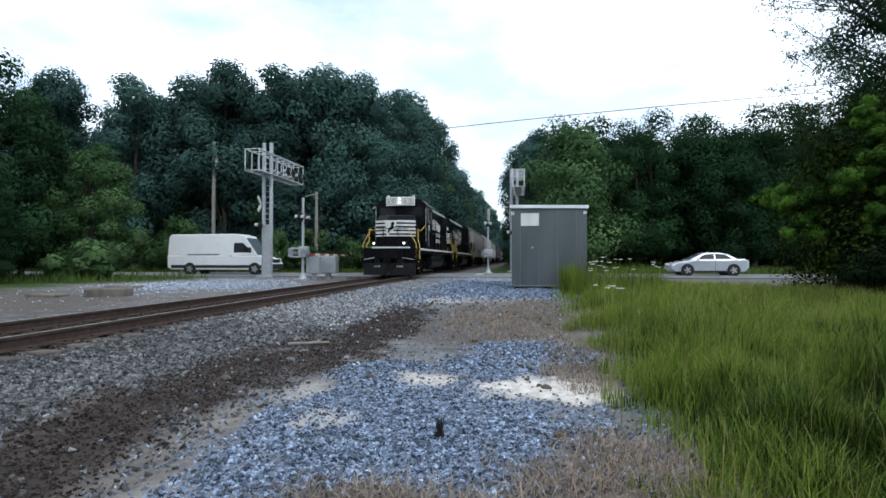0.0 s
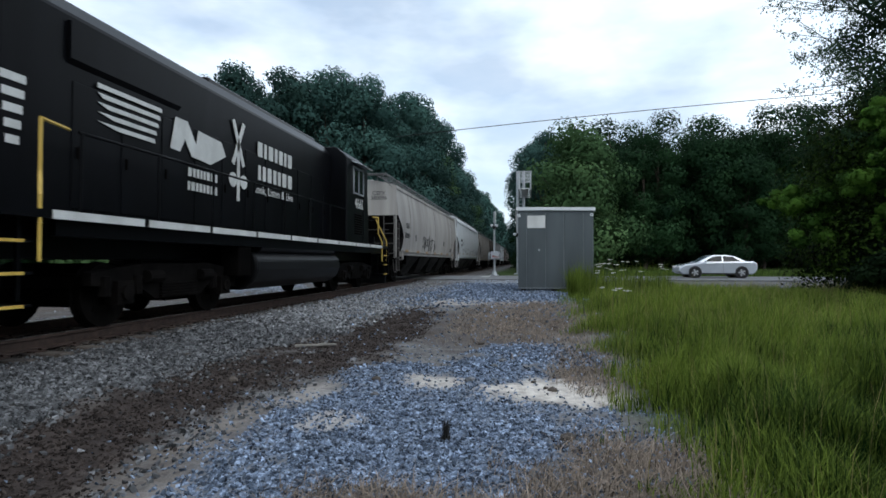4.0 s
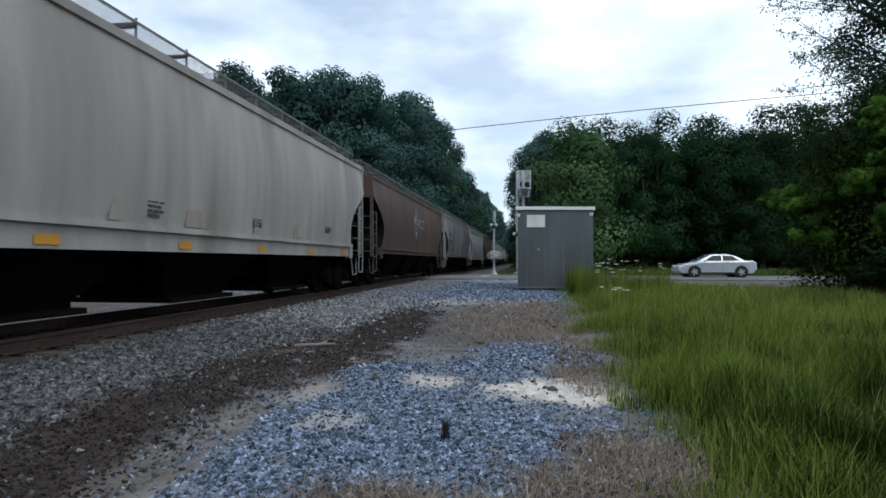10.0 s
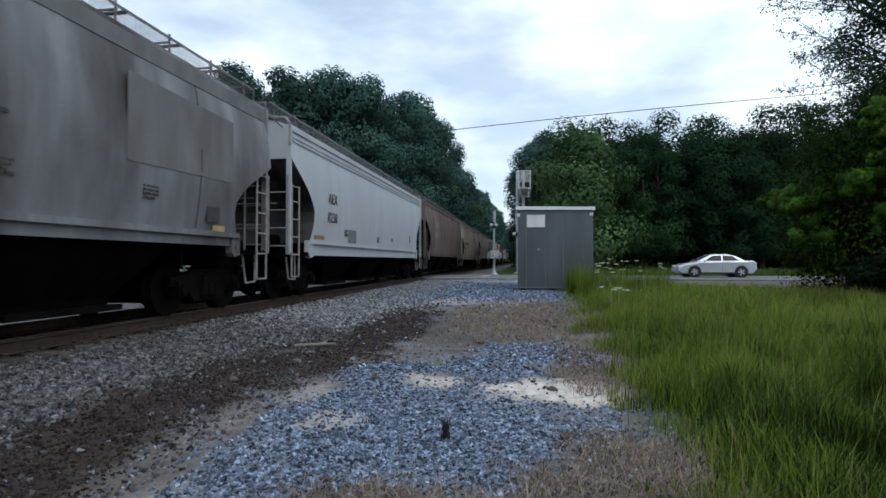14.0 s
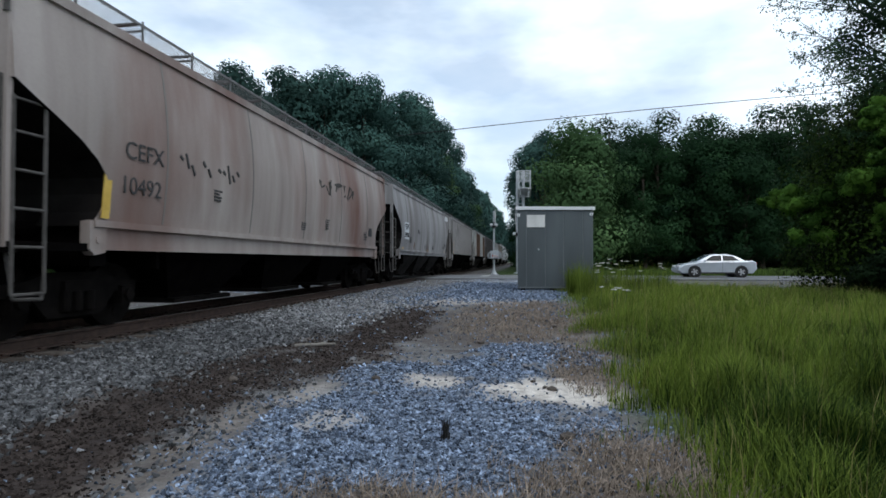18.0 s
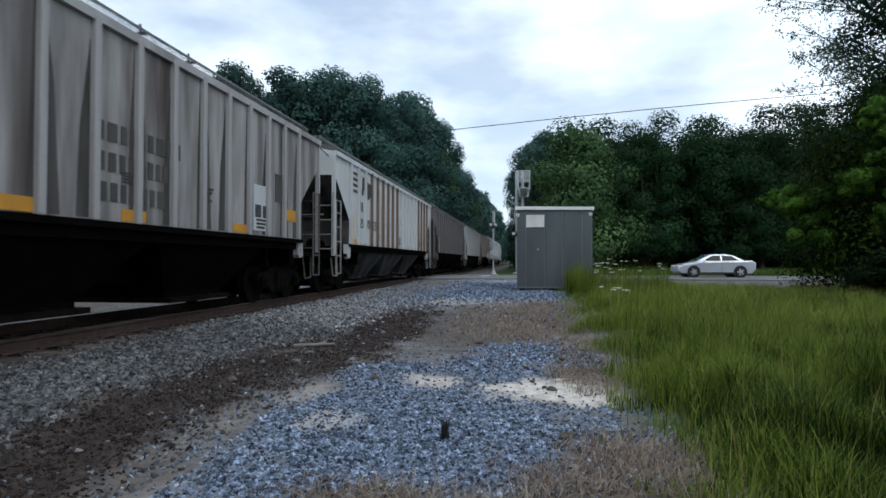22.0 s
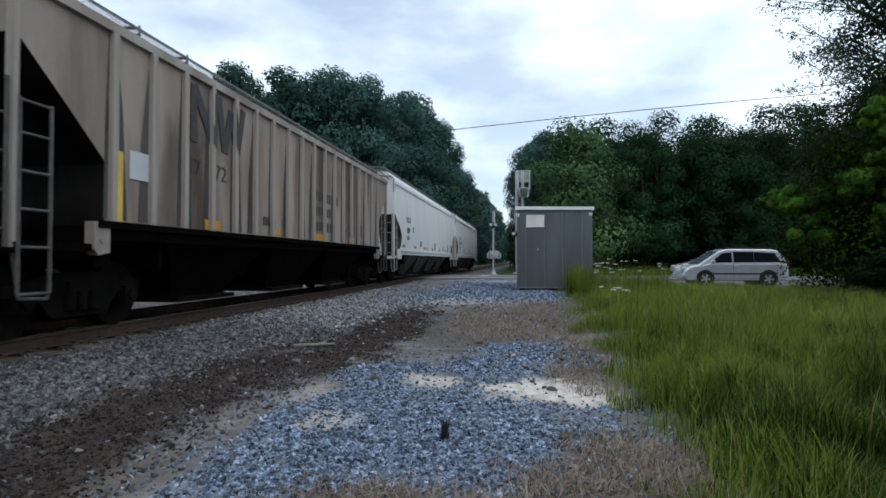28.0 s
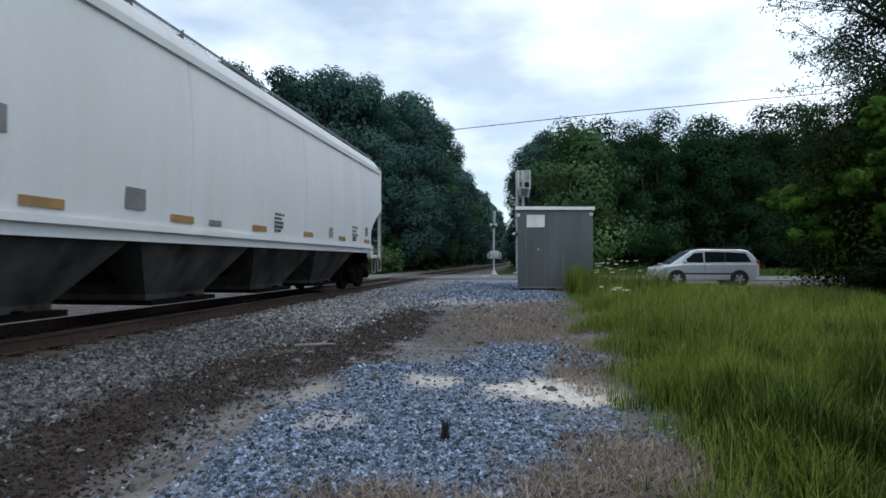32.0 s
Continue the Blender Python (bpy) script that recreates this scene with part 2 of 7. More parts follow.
def zones(x, y):
    """Share of blue gravel, pale sand, dark soil, dry straw and green cover at a place."""
    f = 0.5 * fbm(x, y, 1.6)
    d = near_track(x)
    gravel = max(spot(x, y, -0.75, 4.7, 1.7, 2.1), 0.7 * spot(x, y, -1.5, 3.2, 0.7, 0.8), 0.85 * spot(x, y, -1.5, 6.7, 0.75, 0.8), spot(x, y, 0.15, 8.4, 0.85, 0.95), spot(x, y, -0.45, 7.2, 0.6, 1.0), 0.7 * spot(x, y, -0.6, 17.4, 2.3, 2.0),
                 0.9 * spot(x, y, -3.4, 22.5, 2.8, 6.5), 0.8 * spot(x, y, -0.5, 22.0, 3.0, 3.0), spot(x, y, -13.2, 22.5, 3.2, 5.0))
    sand = max(spot(x, y, 0.32, 6.16, 0.78, 0.62), 0.35 * spot(x, y, -2.3, 5.85, 0.28, 0.6), 0.45 * spot(x, y, -1.7, 4.85, 0.26, 0.32),
               0.75 * spot(x, y, -1.1, 6.5, 0.35, 0.3), 0.14 * spot(x, y, -2.55, 4.6, 0.22, 0.8), 0.38 * spot(x, y, -1.3, 15.5, 1.7, 1.1), 0.16 * spot(x, y, -2.2, 2.9, 0.3, 0.6))
    soil = max(0.85 * (1 - smooth(1.25, 1.75, d + 0.25 * f)), spot(x, y, -2.6, 10.3, 0.8, 3.8), spot(x, y, -3.4, 4.6, 0.70, 4.8), 0.9 * spot(x, y, -2.9, 8.0, 0.6, 2.4), 0.5 * spot(x, y, -0.8, 11.0, 1.5, 3.2), 0.6 * spot(x, y, -15.5, 13.5, 5.5, 5.0))
    dry = max(spot(x, y, 0.70, 3.6, 0.75, 1.1), spot(x, y, -0.6, 3.0, 0.9, 0.45), 0.8 * spot(x, y, 0.75, 7.6, 0.45, 1.6), 0.7 * spot(x, y, 0.2, 12.5, 1.7, 3.4), 0.35 * spot(x, y, -14.5, 15.5, 4.0, 5.0), 0.55 * spot(x, y, -2.5, 4.0, 0.34, 1.9))
    green = smooth(0.75, 1.9, x + f * 1.1) * (1 - smooth(22.5, 23.6, y))
    green = max(green, smooth(39.2, 40.2, y + f) * smooth(3.5, 5.0, d), smooth(8.5, 10.5, -x - 8 + f * 2) * smooth(22, 26, y) * (1 - smooth(30.2, 31.0, y)),
                smooth(-17, -19.5, x + f * 3))
    green = max(green, smooth(2.0, 0.0, y) * smooth(3.6, 5, d))
    return gravel * (1 - sand) * (1 - 0.8 * dry), sand, soil * (1 - gravel), dry, green


GX0, GY0, GS, GNX, GNY = -10.6, 1.5, 0.11, 240, 232
HGRID = np.zeros((GNY, GNX))
ZGRID = np.zeros((5, GNY, GNX))
for _j in range(GNY):
    for _i in range(GNX):
        HGRID[_j, _i] = height(GX0 + GS * _i, GY0 + GS * _j)
        ZGRID[:, _j, _i] = zones(GX0 + GS * _i, GY0 + GS * _j)


def between(grid, x, y):
    """Values of the ground's grid at places inside it."""
    u = np.clip((np.asarray(x) - GX0) / GS, 0, GNX - 1.001)
    v = np.clip((np.asarray(y) - GY0) / GS, 0, GNY - 1.001)
    i, j = u.astype(int), v.astype(int)
    u, v = u - i, v - j
    return (grid[..., j, i] * (1 - u) + grid[..., j, i + 1] * u) * (1 - v) + (grid[..., j + 1, i] * (1 - u) + grid[..., j + 1, i + 1] * u) * v


def stops(fine_lo, fine_hi, step, far):
    v, s = [], step
    x = fine_lo
    while x > -far:
        s *= 1.22
        x -= s
        v.append(x)
    v.reverse()
    n = int(round((fine_hi - fine_lo) / step))
    v += [fine_lo + step * k for k in range(n + 1)]
    x, s = v[-1], step
    while x < far:
        s *= 1.22
        x += s
        v.append(x)
    return v


def ground_material():
    m = bpy.data.materials.new("trackside_ground")
    m.use_nodes = True
    nt = m.node_tree
    ln = nt.links.new
    p = nt.nodes["Principled BSDF"]
    p.inputs["Roughness"].default_value = 0.95
    p.inputs["Specular IOR Level"].default_value = 0.15
    co = nt.nodes.new("ShaderNodeTexCoord")

    def fld(sc, detail=5.0):
        n = nt.nodes.new("ShaderNodeTexNoise")
        n.inputs["Scale"].default_value, n.inputs["Detail"].default_value = sc, detail
        ln(co.outputs["Object"], n.inputs["Vector"])
        return n.outputs["Fac"]

    def cells(sc):
        n = nt.nodes.new("ShaderNodeTexVoronoi")
        n.inputs["Scale"].default_value = sc
        ln(co.outputs["Object"], n.inputs["Vector"])
        return n

    def mix(fac, a, b, mode="MIX"):
        x = nt.nodes.new("ShaderNodeMix")
        x.data_type, x.blend_type = "RGBA", mode
        if isinstance(fac, float):
            x.inputs["Factor"].default_value = fac
        else:
            ln(fac, x.inputs["Factor"])
        for sock, v in ((x.inputs[6], a), (x.inputs[7], b)):
            if isinstance(v, tuple):
                sock.default_value = (*v, 1.0)
            else:
                ln(v, sock)
        return x.outputs[2]

    def rng(src, lo, hi):
        r = nt.nodes.new("ShaderNodeMapRange")
        r.inputs["From Min"].default_value, r.inputs["From Max"].default_value = lo, hi
        ln(src, r.inputs["Value"])
        return r.outputs["Result"]

    def zone(name):
        a = nt.nodes.new("ShaderNodeAttribute")
        a.attribute_name = name
        return a.outputs["Fac"]
    stone = cells(22)
    grey = mix(stone.outputs["Color"], (0.075, 0.073, 0.073), (0.25, 0.245, 0.245))
    grey = mix(rng(fld(1.7), 0.4, 0.75), grey, (0.13, 0.115, 0.105))
    blue = mix(cells(45).outputs["Color"], (0.05, 0.060, 0.080), (0.27, 0.315, 0.39))
    sand = mix(rng(fld(9), 0.3, 0.7), (0.42, 0.375, 0.335), (0.74, 0.69, 0.63))
    soil = mix(rng(fld(6), 0.3, 0.7), (0.026, 0.020, 0.018), (0.066, 0.052, 0.046))
    straw = mix(rng(fld(14), 0.3, 0.7), (0.08, 0.063, 0.052), (0.20, 0.162, 0.132))
    turf = mix(rng(fld(5), 0.3, 0.7), (0.02, 0.038, 0.008), (0.05, 0.08, 0.016))
    col = grey
    for z_, tone in (("soil", soil), ("straw", straw), ("gravel", blue), ("sand", sand), ("turf", turf)):
        col = mix(zone(z_), col, tone)
    col = mix(1.0, col, mix(fld(90, 2.0), (0.7, 0.7, 0.7), (1.25, 1.25, 1.25)), "MULTIPLY")
    ln(col, p.inputs["Base Color"])
    b = nt.nodes.new("ShaderNodeBump")
    b.inputs["Strength"].default_value, b.inputs["Distance"].default_value = 0.6, 0.03
    ln(fld(40, 4.0), b.inputs["Height"])
    ln(b.outputs["Normal"], p.inputs["Normal"])
    return m


def build_ground():
    xs, ys = stops(-10.5, 3.5, 0.1, 1500), stops(1.6, 26.0, 0.12, 1500)
    nx, ny = len(xs), len(ys)
    verts, lay = [], {k: [] for k in ("gravel", "sand", "soil", "straw", "turf")}
    for y in ys:
        for x in xs:
            inside = -10.6 < x < 15.7 and 1.5 < y < 26.9
            if inside:
                u, v = (x - GX0) / GS, (y - GY0) / GS
                i, j = min(int(u), GNX - 2), min(int(v), GNY - 2)
                u, v = u - i, v - j
                w = ((1 - u) * (1 - v), u * (1 - v), (1 - u) * v, u * v)
                at = ((j, i), (j, i + 1), (j + 1, i), (j + 1, i + 1))
                verts.append((x, y, sum(k * HGRID[q] for k, q in zip(w, at))))
                z5 = sum(k * ZGRID[:, q[0], q[1]] for k, q in zip(w, at))
            else:
                verts.append((x, y, height(x, y)))
                z5 = zones(x, y)
            for k, q in zip(lay, z5):
                lay[k].append(float(q))
    faces = [(j * nx + i, j * nx + i + 1, (j + 1) * nx + i + 1, (j + 1) * nx + i) for j in range(ny - 1) for i in range(nx - 1)]
    me = bpy.data.meshes.new("ground")
    me.from_pydata(verts, [], faces)
    for k, v in lay.items():
        me.attributes.new(k, "FLOAT", "POINT").data.foreach_set("value", v)
    me.materials.append(ground_material())
    me.polygons.foreach_set("use_smooth", [True] * len(me.polygons))
    thing("ground", "uneven trackside ground of gravel, sand, soil and turf", "ground", kind="structure", mesh=me)


build_ground()

# ---- loose stones ----


def stone_field(name, label, x, y, k, size, material, flat=0.7, seed=1):
    """Angular stones of scale k at places x, y, joined as one cover."""
    rg = np.random.default_rng(seed)
    base = np.array([(a, b, c) for c in (-0.62, 0.62) for a, b in ((-0.7, -0.7), (0.7, -0.7), (0.7, 0.7), (-0.7, 0.7))], float)
    quad = np.array([(4, 5, 6, 7), (0, 1, 5, 4), (1, 2, 6, 5), (2, 3, 7, 6), (3, 0, 4, 7)])
    n = len(x)
    q = base[None] * rg.uniform(0.65, 1.15, (n, 8, 1)) + rg.normal(0, 0.2, (n, 8, 3))
    q[:, :, 1] *= rg.uniform(0.6, 1, (n, 1))
    q[:, :, 2] *= flat
    q *= (size * k)[:, None, None]
    a = rg.uniform(0, 6.28, (n, 1))
    tip = rg.normal(0, 0.4, (n, 2))
    v = np.zeros((n, 8, 3))
    v[:, :, 0] = x[:, None] + q[:, :, 0] * np.cos(a) - q[:, :, 1] * np.sin(a)
    v[:, :, 1] = y[:, None] + q[:, :, 0] * np.sin(a) + q[:, :, 1] * np.cos(a)
    inside = (y < 26.5) & (x > -10.5)
    zs = np.where(inside, between(HGRID, x, y), 0.0)
    for i in np.nonzero(~inside)[0]:
        zs[i] = height(float(x[i]), float(y[i]))
    v[:, :, 2] = q[:, :, 2] + q[:, :, 0] * tip[:, :1] + q[:, :, 1] * tip[:, 1:] + (zs + size * k * 0.25)[:, None]
    f = (quad[None] + (np.arange(n) * 8)[:, None, None]).reshape(-1, 4)
    me = bpy.data.meshes.new(name)
    me.from_pydata(v.reshape(-1, 3).tolist(), [], f.tolist())
    me.materials.append(material)
    thing(name, label, "gravel", kind="stuff", mesh=me)


STONE = surface("ballast_stone", (0.205, 0.207, 0.214), (0.060, 0.061, 0.064), 0.9, scale=9, fine=120, bump=0.2, island=0.62, spec=0.15)
BLUESTONE = surface("blue_gravel_stone", (0.33, 0.405, 0.535), (0.055, 0.072, 0.105), 0.85, scale=14, fine=150, fine_amount=0.2, bump=0.2, island=0.78, spec=0.1)

BEDSTONE = surface("dark_brown_ballast", (0.105, 0.088, 0.078), (0.030, 0.025, 0.022), 0.9, scale=9, fine=120, bump=0.2, island=0.6, spec=0.1)
PALESTONE = surface("pale_gravel_stone", (0.56, 0.61, 0.69), (0.24, 0.265, 0.31), 0.85, scale=14, fine=150, fine_amount=0.15, bump=0.2, island=0.6, spec=0.1)
FARSTONE = surface("pale_ballast_stone", (0.37, 0.375, 0.385), (0.14, 0.142, 0.147), 0.9, scale=9, fine=120, bump=0.2, island=0.7, spec=0.12)
CLOD = surface("dark_clod", (0.062, 0.050, 0.045), (0.034, 0.027, 0.024), 0.95, scale=5, fine=150, bump=0.2, island=0.6, spec=0.1)


def scatter():
    rg = np.random.default_rng(12)

    def field(n, x0, x1, y0, span, power):
        return rg.uniform(x0, x1, n), y0 + span * rg.random(n) ** power
    # shoulder of the track
    x, y = field(115000, -5.95, -2.4, 2.0, 27, 1.8)
    z = between(ZGRID, x, y)
    e = np.clip((x + 0.35 * np.sin(y * 1.7) + 0.2 * np.sin(y * 4.1 + x * 3) + 4.05) / 0.6, 0, 1)
    keep = rg.random(len(x)) < (1 - 0.9 * e) * (1 - 0.95 * z[2]) * (1 - 0.8 * z[1])
    x, y = x[keep], y[keep]
    far = y > 9.5 + 2.5 * rg.random(len(x))
    for nm, lab, mt, pick in (("ballast_stones", "grey angular ballast stones on the track shoulder", STONE, ~far), ("dusty_ballast", "pale ballast stones farther along the track", FARSTONE, far)):
        stone_field(nm, lab, x[pick], y[pick], rg.uniform(0.45, 1.25, int(pick.sum())) * (1 + 0.45 * (y[pick] > 8)), 0.0255, mt, 0.8, 2)
    # between and beside the rails
    x, y = field(10000, -9.6, -5.9, 4.0, 45, 1.5)
    keep = ((y < ROAD_Y0 - 0.2) | (y > ROAD_Y1 + 0.2)) & (np.abs(x + 7.7) > 0.1)
    x, y = x[keep], y[keep]
    stone_field("bed_stones", "rust-tinted ballast stones between and beside the rails", x, y, rg.uniform(0.6, 1.1, len(x)), 0.045, BEDSTONE, 0.7, 3)
    # gravel patch across the track
    x, y = field(26000, -18.5, -9.4, 9.0, 21.0, 1.0)
    z = np.array([zones(a, b) for a, b in zip(x, y)])
    keep = rg.random(len(x)) < (z[:, 0] * 0.9 + 0.02) * (1 - z[:, 4])
    x, y = x[keep], y[keep]
    stone_field("far_gravel", "pale gravel lying across the track before the road", x, y, rg.uniform(0.5, 1.3, len(x)), 0.03, PALESTONE, 0.6, 13)
    # clods on the dark rut
    x, y = field(60000, -4.2, -1.8, 2.0, 12, 1.6)
    keep = rg.random(len(x)) < 0.4 * between(ZGRID, x, y)[2]
    x, y = x[keep], y[keep]
    stone_field("soil_clods", "dark crumbly clods of soil along a rut", x, y, rg.uniform(0.4, 1.5, len(x)), 0.013, CLOD, 0.7, 5)
    # path
    x, y = field(330000, -6.0, 2.0, 2.0, 24, 2.3)
    g, sa, so, dr, gr = between(ZGRID, x, y)
    keep = (rg.random(len(x)) < g * (1 - 0.9 * sa) * (1 - gr) + 0.035 * (1 - gr) * (1 - 0.8 * so)) & ((y > 10) | (x > -3.6))
    x, y = x[keep], y[keep]
    stone_field("gravel", "blue-grey crushed gravel patch on the path", x, y, rg.uniform(0.4, 1.4, len(x)) ** 1.3 * np.where(y < 7, 1, np.where(y < 12, 1.35, 2.1)), 0.0135, BLUESTONE, 0.7, 4)
    # pale spread of gravel towards the road
    x, y = field(60000, -6.0, 2.5, 13.0, 17.5, 1.2)
    inside = y < 26.4
    g, sa, so, dr, gr = between(ZGRID, x, y)
    g = np.where(inside, g, 0.7)
    keep = rg.random(len(x)) < g * (1 - 0.8 * sa) * np.where(inside, 1 - gr, 0.6)
    x, y = x[keep], y[keep]
    stone_field("road_gravel", "pale blue-grey gravel spread between shelter and track", x, y, rg.uniform(0.5, 1.3, len(x)), 0.021, PALESTONE, 0.6, 9)


scatter()

# ---- road and crossing ----
LINEP = surface("road_line_paint", (0.45, 0.45, 0.43), (0.3, 0.3, 0.29), 0.8, scale=4, bump=0.1)
RUBBERP = surface("crossing_panel", (0.10, 0.098, 0.095), (0.06, 0.06, 0.06), 0.85, scale=3, fine=40, bump=0.3)


def build_road():
    bm = bmesh.new()
    for a, b in ((-160.0, -8.35), (-5.55, 160.0)):
        box(bm, (a + b) / 2, (ROAD_Y0 + ROAD_Y1) / 2, -0.16, b - a, ROAD_Y1 - ROAD_Y0, 0.28)
    road = thing("road", "worn grey asphalt road over the level crossing", "road", kind="structure", mesh=mesh_of(bm, "road", ASPHALT))
    bm = bmesh.new()
    prism(bm, [(4.5, 23.6), (160, 23.6), (160, 31.2), (0.5, 31.2), (1.5, 28.0)], "z", -0.6, -0.165)
    thing("pavement", "grey asphalt apron beside the road", "pavement", kind="structure", mesh=mesh_of(bm, "pavement", ASPHALT))
    for y in (ROAD_Y0 + 0.25, ROAD_Y1 - 0.25):
        for a, b in ((-60.0, -8.6), (-5.3, 60.0)):
            bm = bmesh.new()
            box(bm, (a + b) / 2, y, -0.018, b - a, 0.12, 0.004)
            part("edge_line", bm, LINEP, road)
    for x in (-11.6, -2.6):
        bm = bmesh.new()
        box(bm, x, 35.0 + (1.8 if x > -7 else -1.8), -0.018, 0.5, 3.3, 0.004)
        part("stop_line", bm, LINEP, road)
    for k in range(5):
        y = ROAD_Y0 + (ROAD_Y1 - ROAD_Y0) * (k + 0.5) / 5
        w = (ROAD_Y1 - ROAD_Y0) / 5 - 0.02
        for x, sx in ((-8.03, 0.56), (-6.95, 1.26), (-5.87, 0.56)):
            bm = bmesh.new()
            box(bm, x, y, -0.08, sx, w, 0.14)
            soften(bm, 0.012)
            part("crossing_panel", bm, RUBBERP, road)


build_road()


def build_track():
    prof = [(-0.075, -0.175), (0.075, -0.175), (0.07, -0.155), (0.012, -0.14), (0.012, -0.045), (0.037, -0.035), (0.037, -0.006),
            (0.028, 0.0), (-0.028, 0.0), (-0.037, -0.006), (-0.037, -0.035), (-0.012, -0.045), (-0.012, -0.14), (-0.07, -0.155)]
    tr = thing("railway_track", "rusty steel rails on dark wooden ties", "track", kind="structure", at=pose(TRACK_X0, 0, 0))
    for sx in (-1, 1):
        bm = bmesh.new()
        prism(bm, [(sx * 0.755 + a, b) for a, b in prof], "y", -350, 392)
        part("rail", bm, STEEL, tr)
        bm = bmesh.new()
        box(bm, sx * 0.755, 21, 0.0015, 0.05, 742, 0.003)
        part("rail_head", bm, WORN, tr, "polished running surface")

    def tie(bm):
        box(bm, 0, 0, 0, 2.6, 0.23, 0.18)
        soften(bm, 0.015)

    def plate(bm):
        box(bm, 0, 0, 0, 0.34, 0.19, 0.018)
        for dx in (-0.11, 0.11):
            box(bm, dx, 0.05 if dx > 0 else -0.05, 0.02, 0.05, 0.03, 0.03)
    rg = random.Random(3)
    tm, pm = shared("tie", tie, TIE), shared("tie_plate", plate, STEEL)
    for k in range(150):
        y = 1.0 + 0.53 * k
        if ROAD_Y0 - 0.1 < y < ROAD_Y1 + 0.1:
            continue
        t = part("tie", tm, None, tr, at=pose(rg.uniform(-0.04, 0.04), y, -0.275, 0, 0, rg.uniform(-0.8, 0.8)))
        if y < 24:
            for sx in (-1, 1):
                part("tie_plate", pm, None, t, at=pose(sx * 0.755, 0, 0.099))


build_track()
# ---- equipment shelter ----
SHEDP = surface("grey_shelter_paint", (0.125, 0.142, 0.150), (0.088, 0.100, 0.107), 0.36, 0.5, scale=1.3, streak=0.18, fine=40, fine_amount=0.05, bump=0.02, spec=0.5)
SEAMALU = surface("pale_highlight_strip", (0.19, 0.21, 0.22), (0.14, 0.155, 0.162), 0.35, 0.5, scale=2, streak=0.3, bump=0.02)
SHEDROOF = surface("pale_roof_sheet", (0.80, 0.82, 0.84), (0.70, 0.72, 0.74), 0.4, 0.1, scale=2, bump=0.02)


def build_shelter():
    X0, X1, Y0, D, Z0, Z1 = -0.29, 2.27, 19.97, 2.5, 0.0, 2.72
    W = X1 - X0
    c = thing("equipment_shelter", "grey sheet-metal signal equipment shelter with a pale roof edge", "shed", at=pose(X0, Y0, 0))
    bm = bmesh.new()
    box(bm, W / 2, D / 2, (Z0 + Z1) / 2, W, D, Z1 - Z0)
    part("wall", bm, SHEDP, c)
    edges = [0.0, 0.31, 0.96, 1.58, 2.24, W]
    for a, b in zip(edges, edges[1:]):
        bm = bmesh.new()
        box(bm, (a + b) / 2, -0.012, (Z0 + Z1) / 2 - 0.02, b - a - 0.02, 0.024, Z1 - Z0 - 0.1)
        soften(bm, 0.006)
        part("wall_panel", bm, SHEDP, c)
        # paler strip that paints the highlight along the panel joint
        bm = bmesh.new()
        box(bm, b - 0.01, -0.028, (Z0 + Z1) / 2 - 0.02, 0.035, 0.02, Z1 - Z0 - 0.1)
        part("seam_cover", bm, SEAMALU, c)
    bm = bmesh.new()
    prism(bm, [(-0.07, Z1 + 0.02), (W + 0.07, Z1 - 0.02), (W + 0.07, Z1 + 0.09), (-0.07, Z1 + 0.13)], "y", -0.10, D + 0.1)
    part("roof", bm, SHEDROOF, c)
    for x in (0.03, W - 0.05):
        for z in (Z1 - 0.17,):
            bm = bmesh.new()
            box(bm, x, -0.045, z, 0.11, 0.05, 0.10)
            soften(bm, 0.01)
            lug = part("lifting_lug", bm, SHEDROOF, c)
            bm = bmesh.new()
            rod(bm, (x, -0.068, z), (x, -0.074, z), 0.02, 8)
            part("lug_hole", bm, RUBBER, lug)
    bm = bmesh.new()
    box(bm, 0.63, -0.045, Z1 - 0.39, 0.62, 0.03, 0.44)
    soften(bm, 0.008)
    part("notice_plate", bm, WHITEP, c, "blank white notice plate")
    bm = bmesh.new()
    rod(bm, (0.72, -0.03, 1.35), (0.72, -0.06, 1.35), 0.035, 10)
    part("lock", bm, ALU, c)
    for x in (0.18, 1.25, W - 0.2):
        bm = bmesh.new()
        box(bm, x, D / 2, -0.08, 0.16, D - 0.1, 0.22)
        part("foot", bm, RUBBER, c)
    bm = bmesh.new()
    box(bm, W / 2, 0.10, -0.0, W - 0.1, 0.08, 0.05)
    part("skid", bm, RUBBER, c)
    bm = bmesh.new()
    box(bm, W / 2, -0.03, Z0 + 0.015, W + 0.02, 0.07, 0.05)
    soften(bm, 0.008)
    part("base_rail", bm, SEAMALU, c)
    bm = bmesh.new()
    pipe(bm, [(0.05, -0.12, -0.13), (0.5, -0.20, -0.10), (1.1, -0.16, -0.13), (1.8, -0.14, -0.11), (2.3, -0.1, -0.14)], 0.035, 7)
    part("cable", bm, RUBBER, c, "thick black cable lying along the base")


build_shelter()

# ---- crossing signals ----


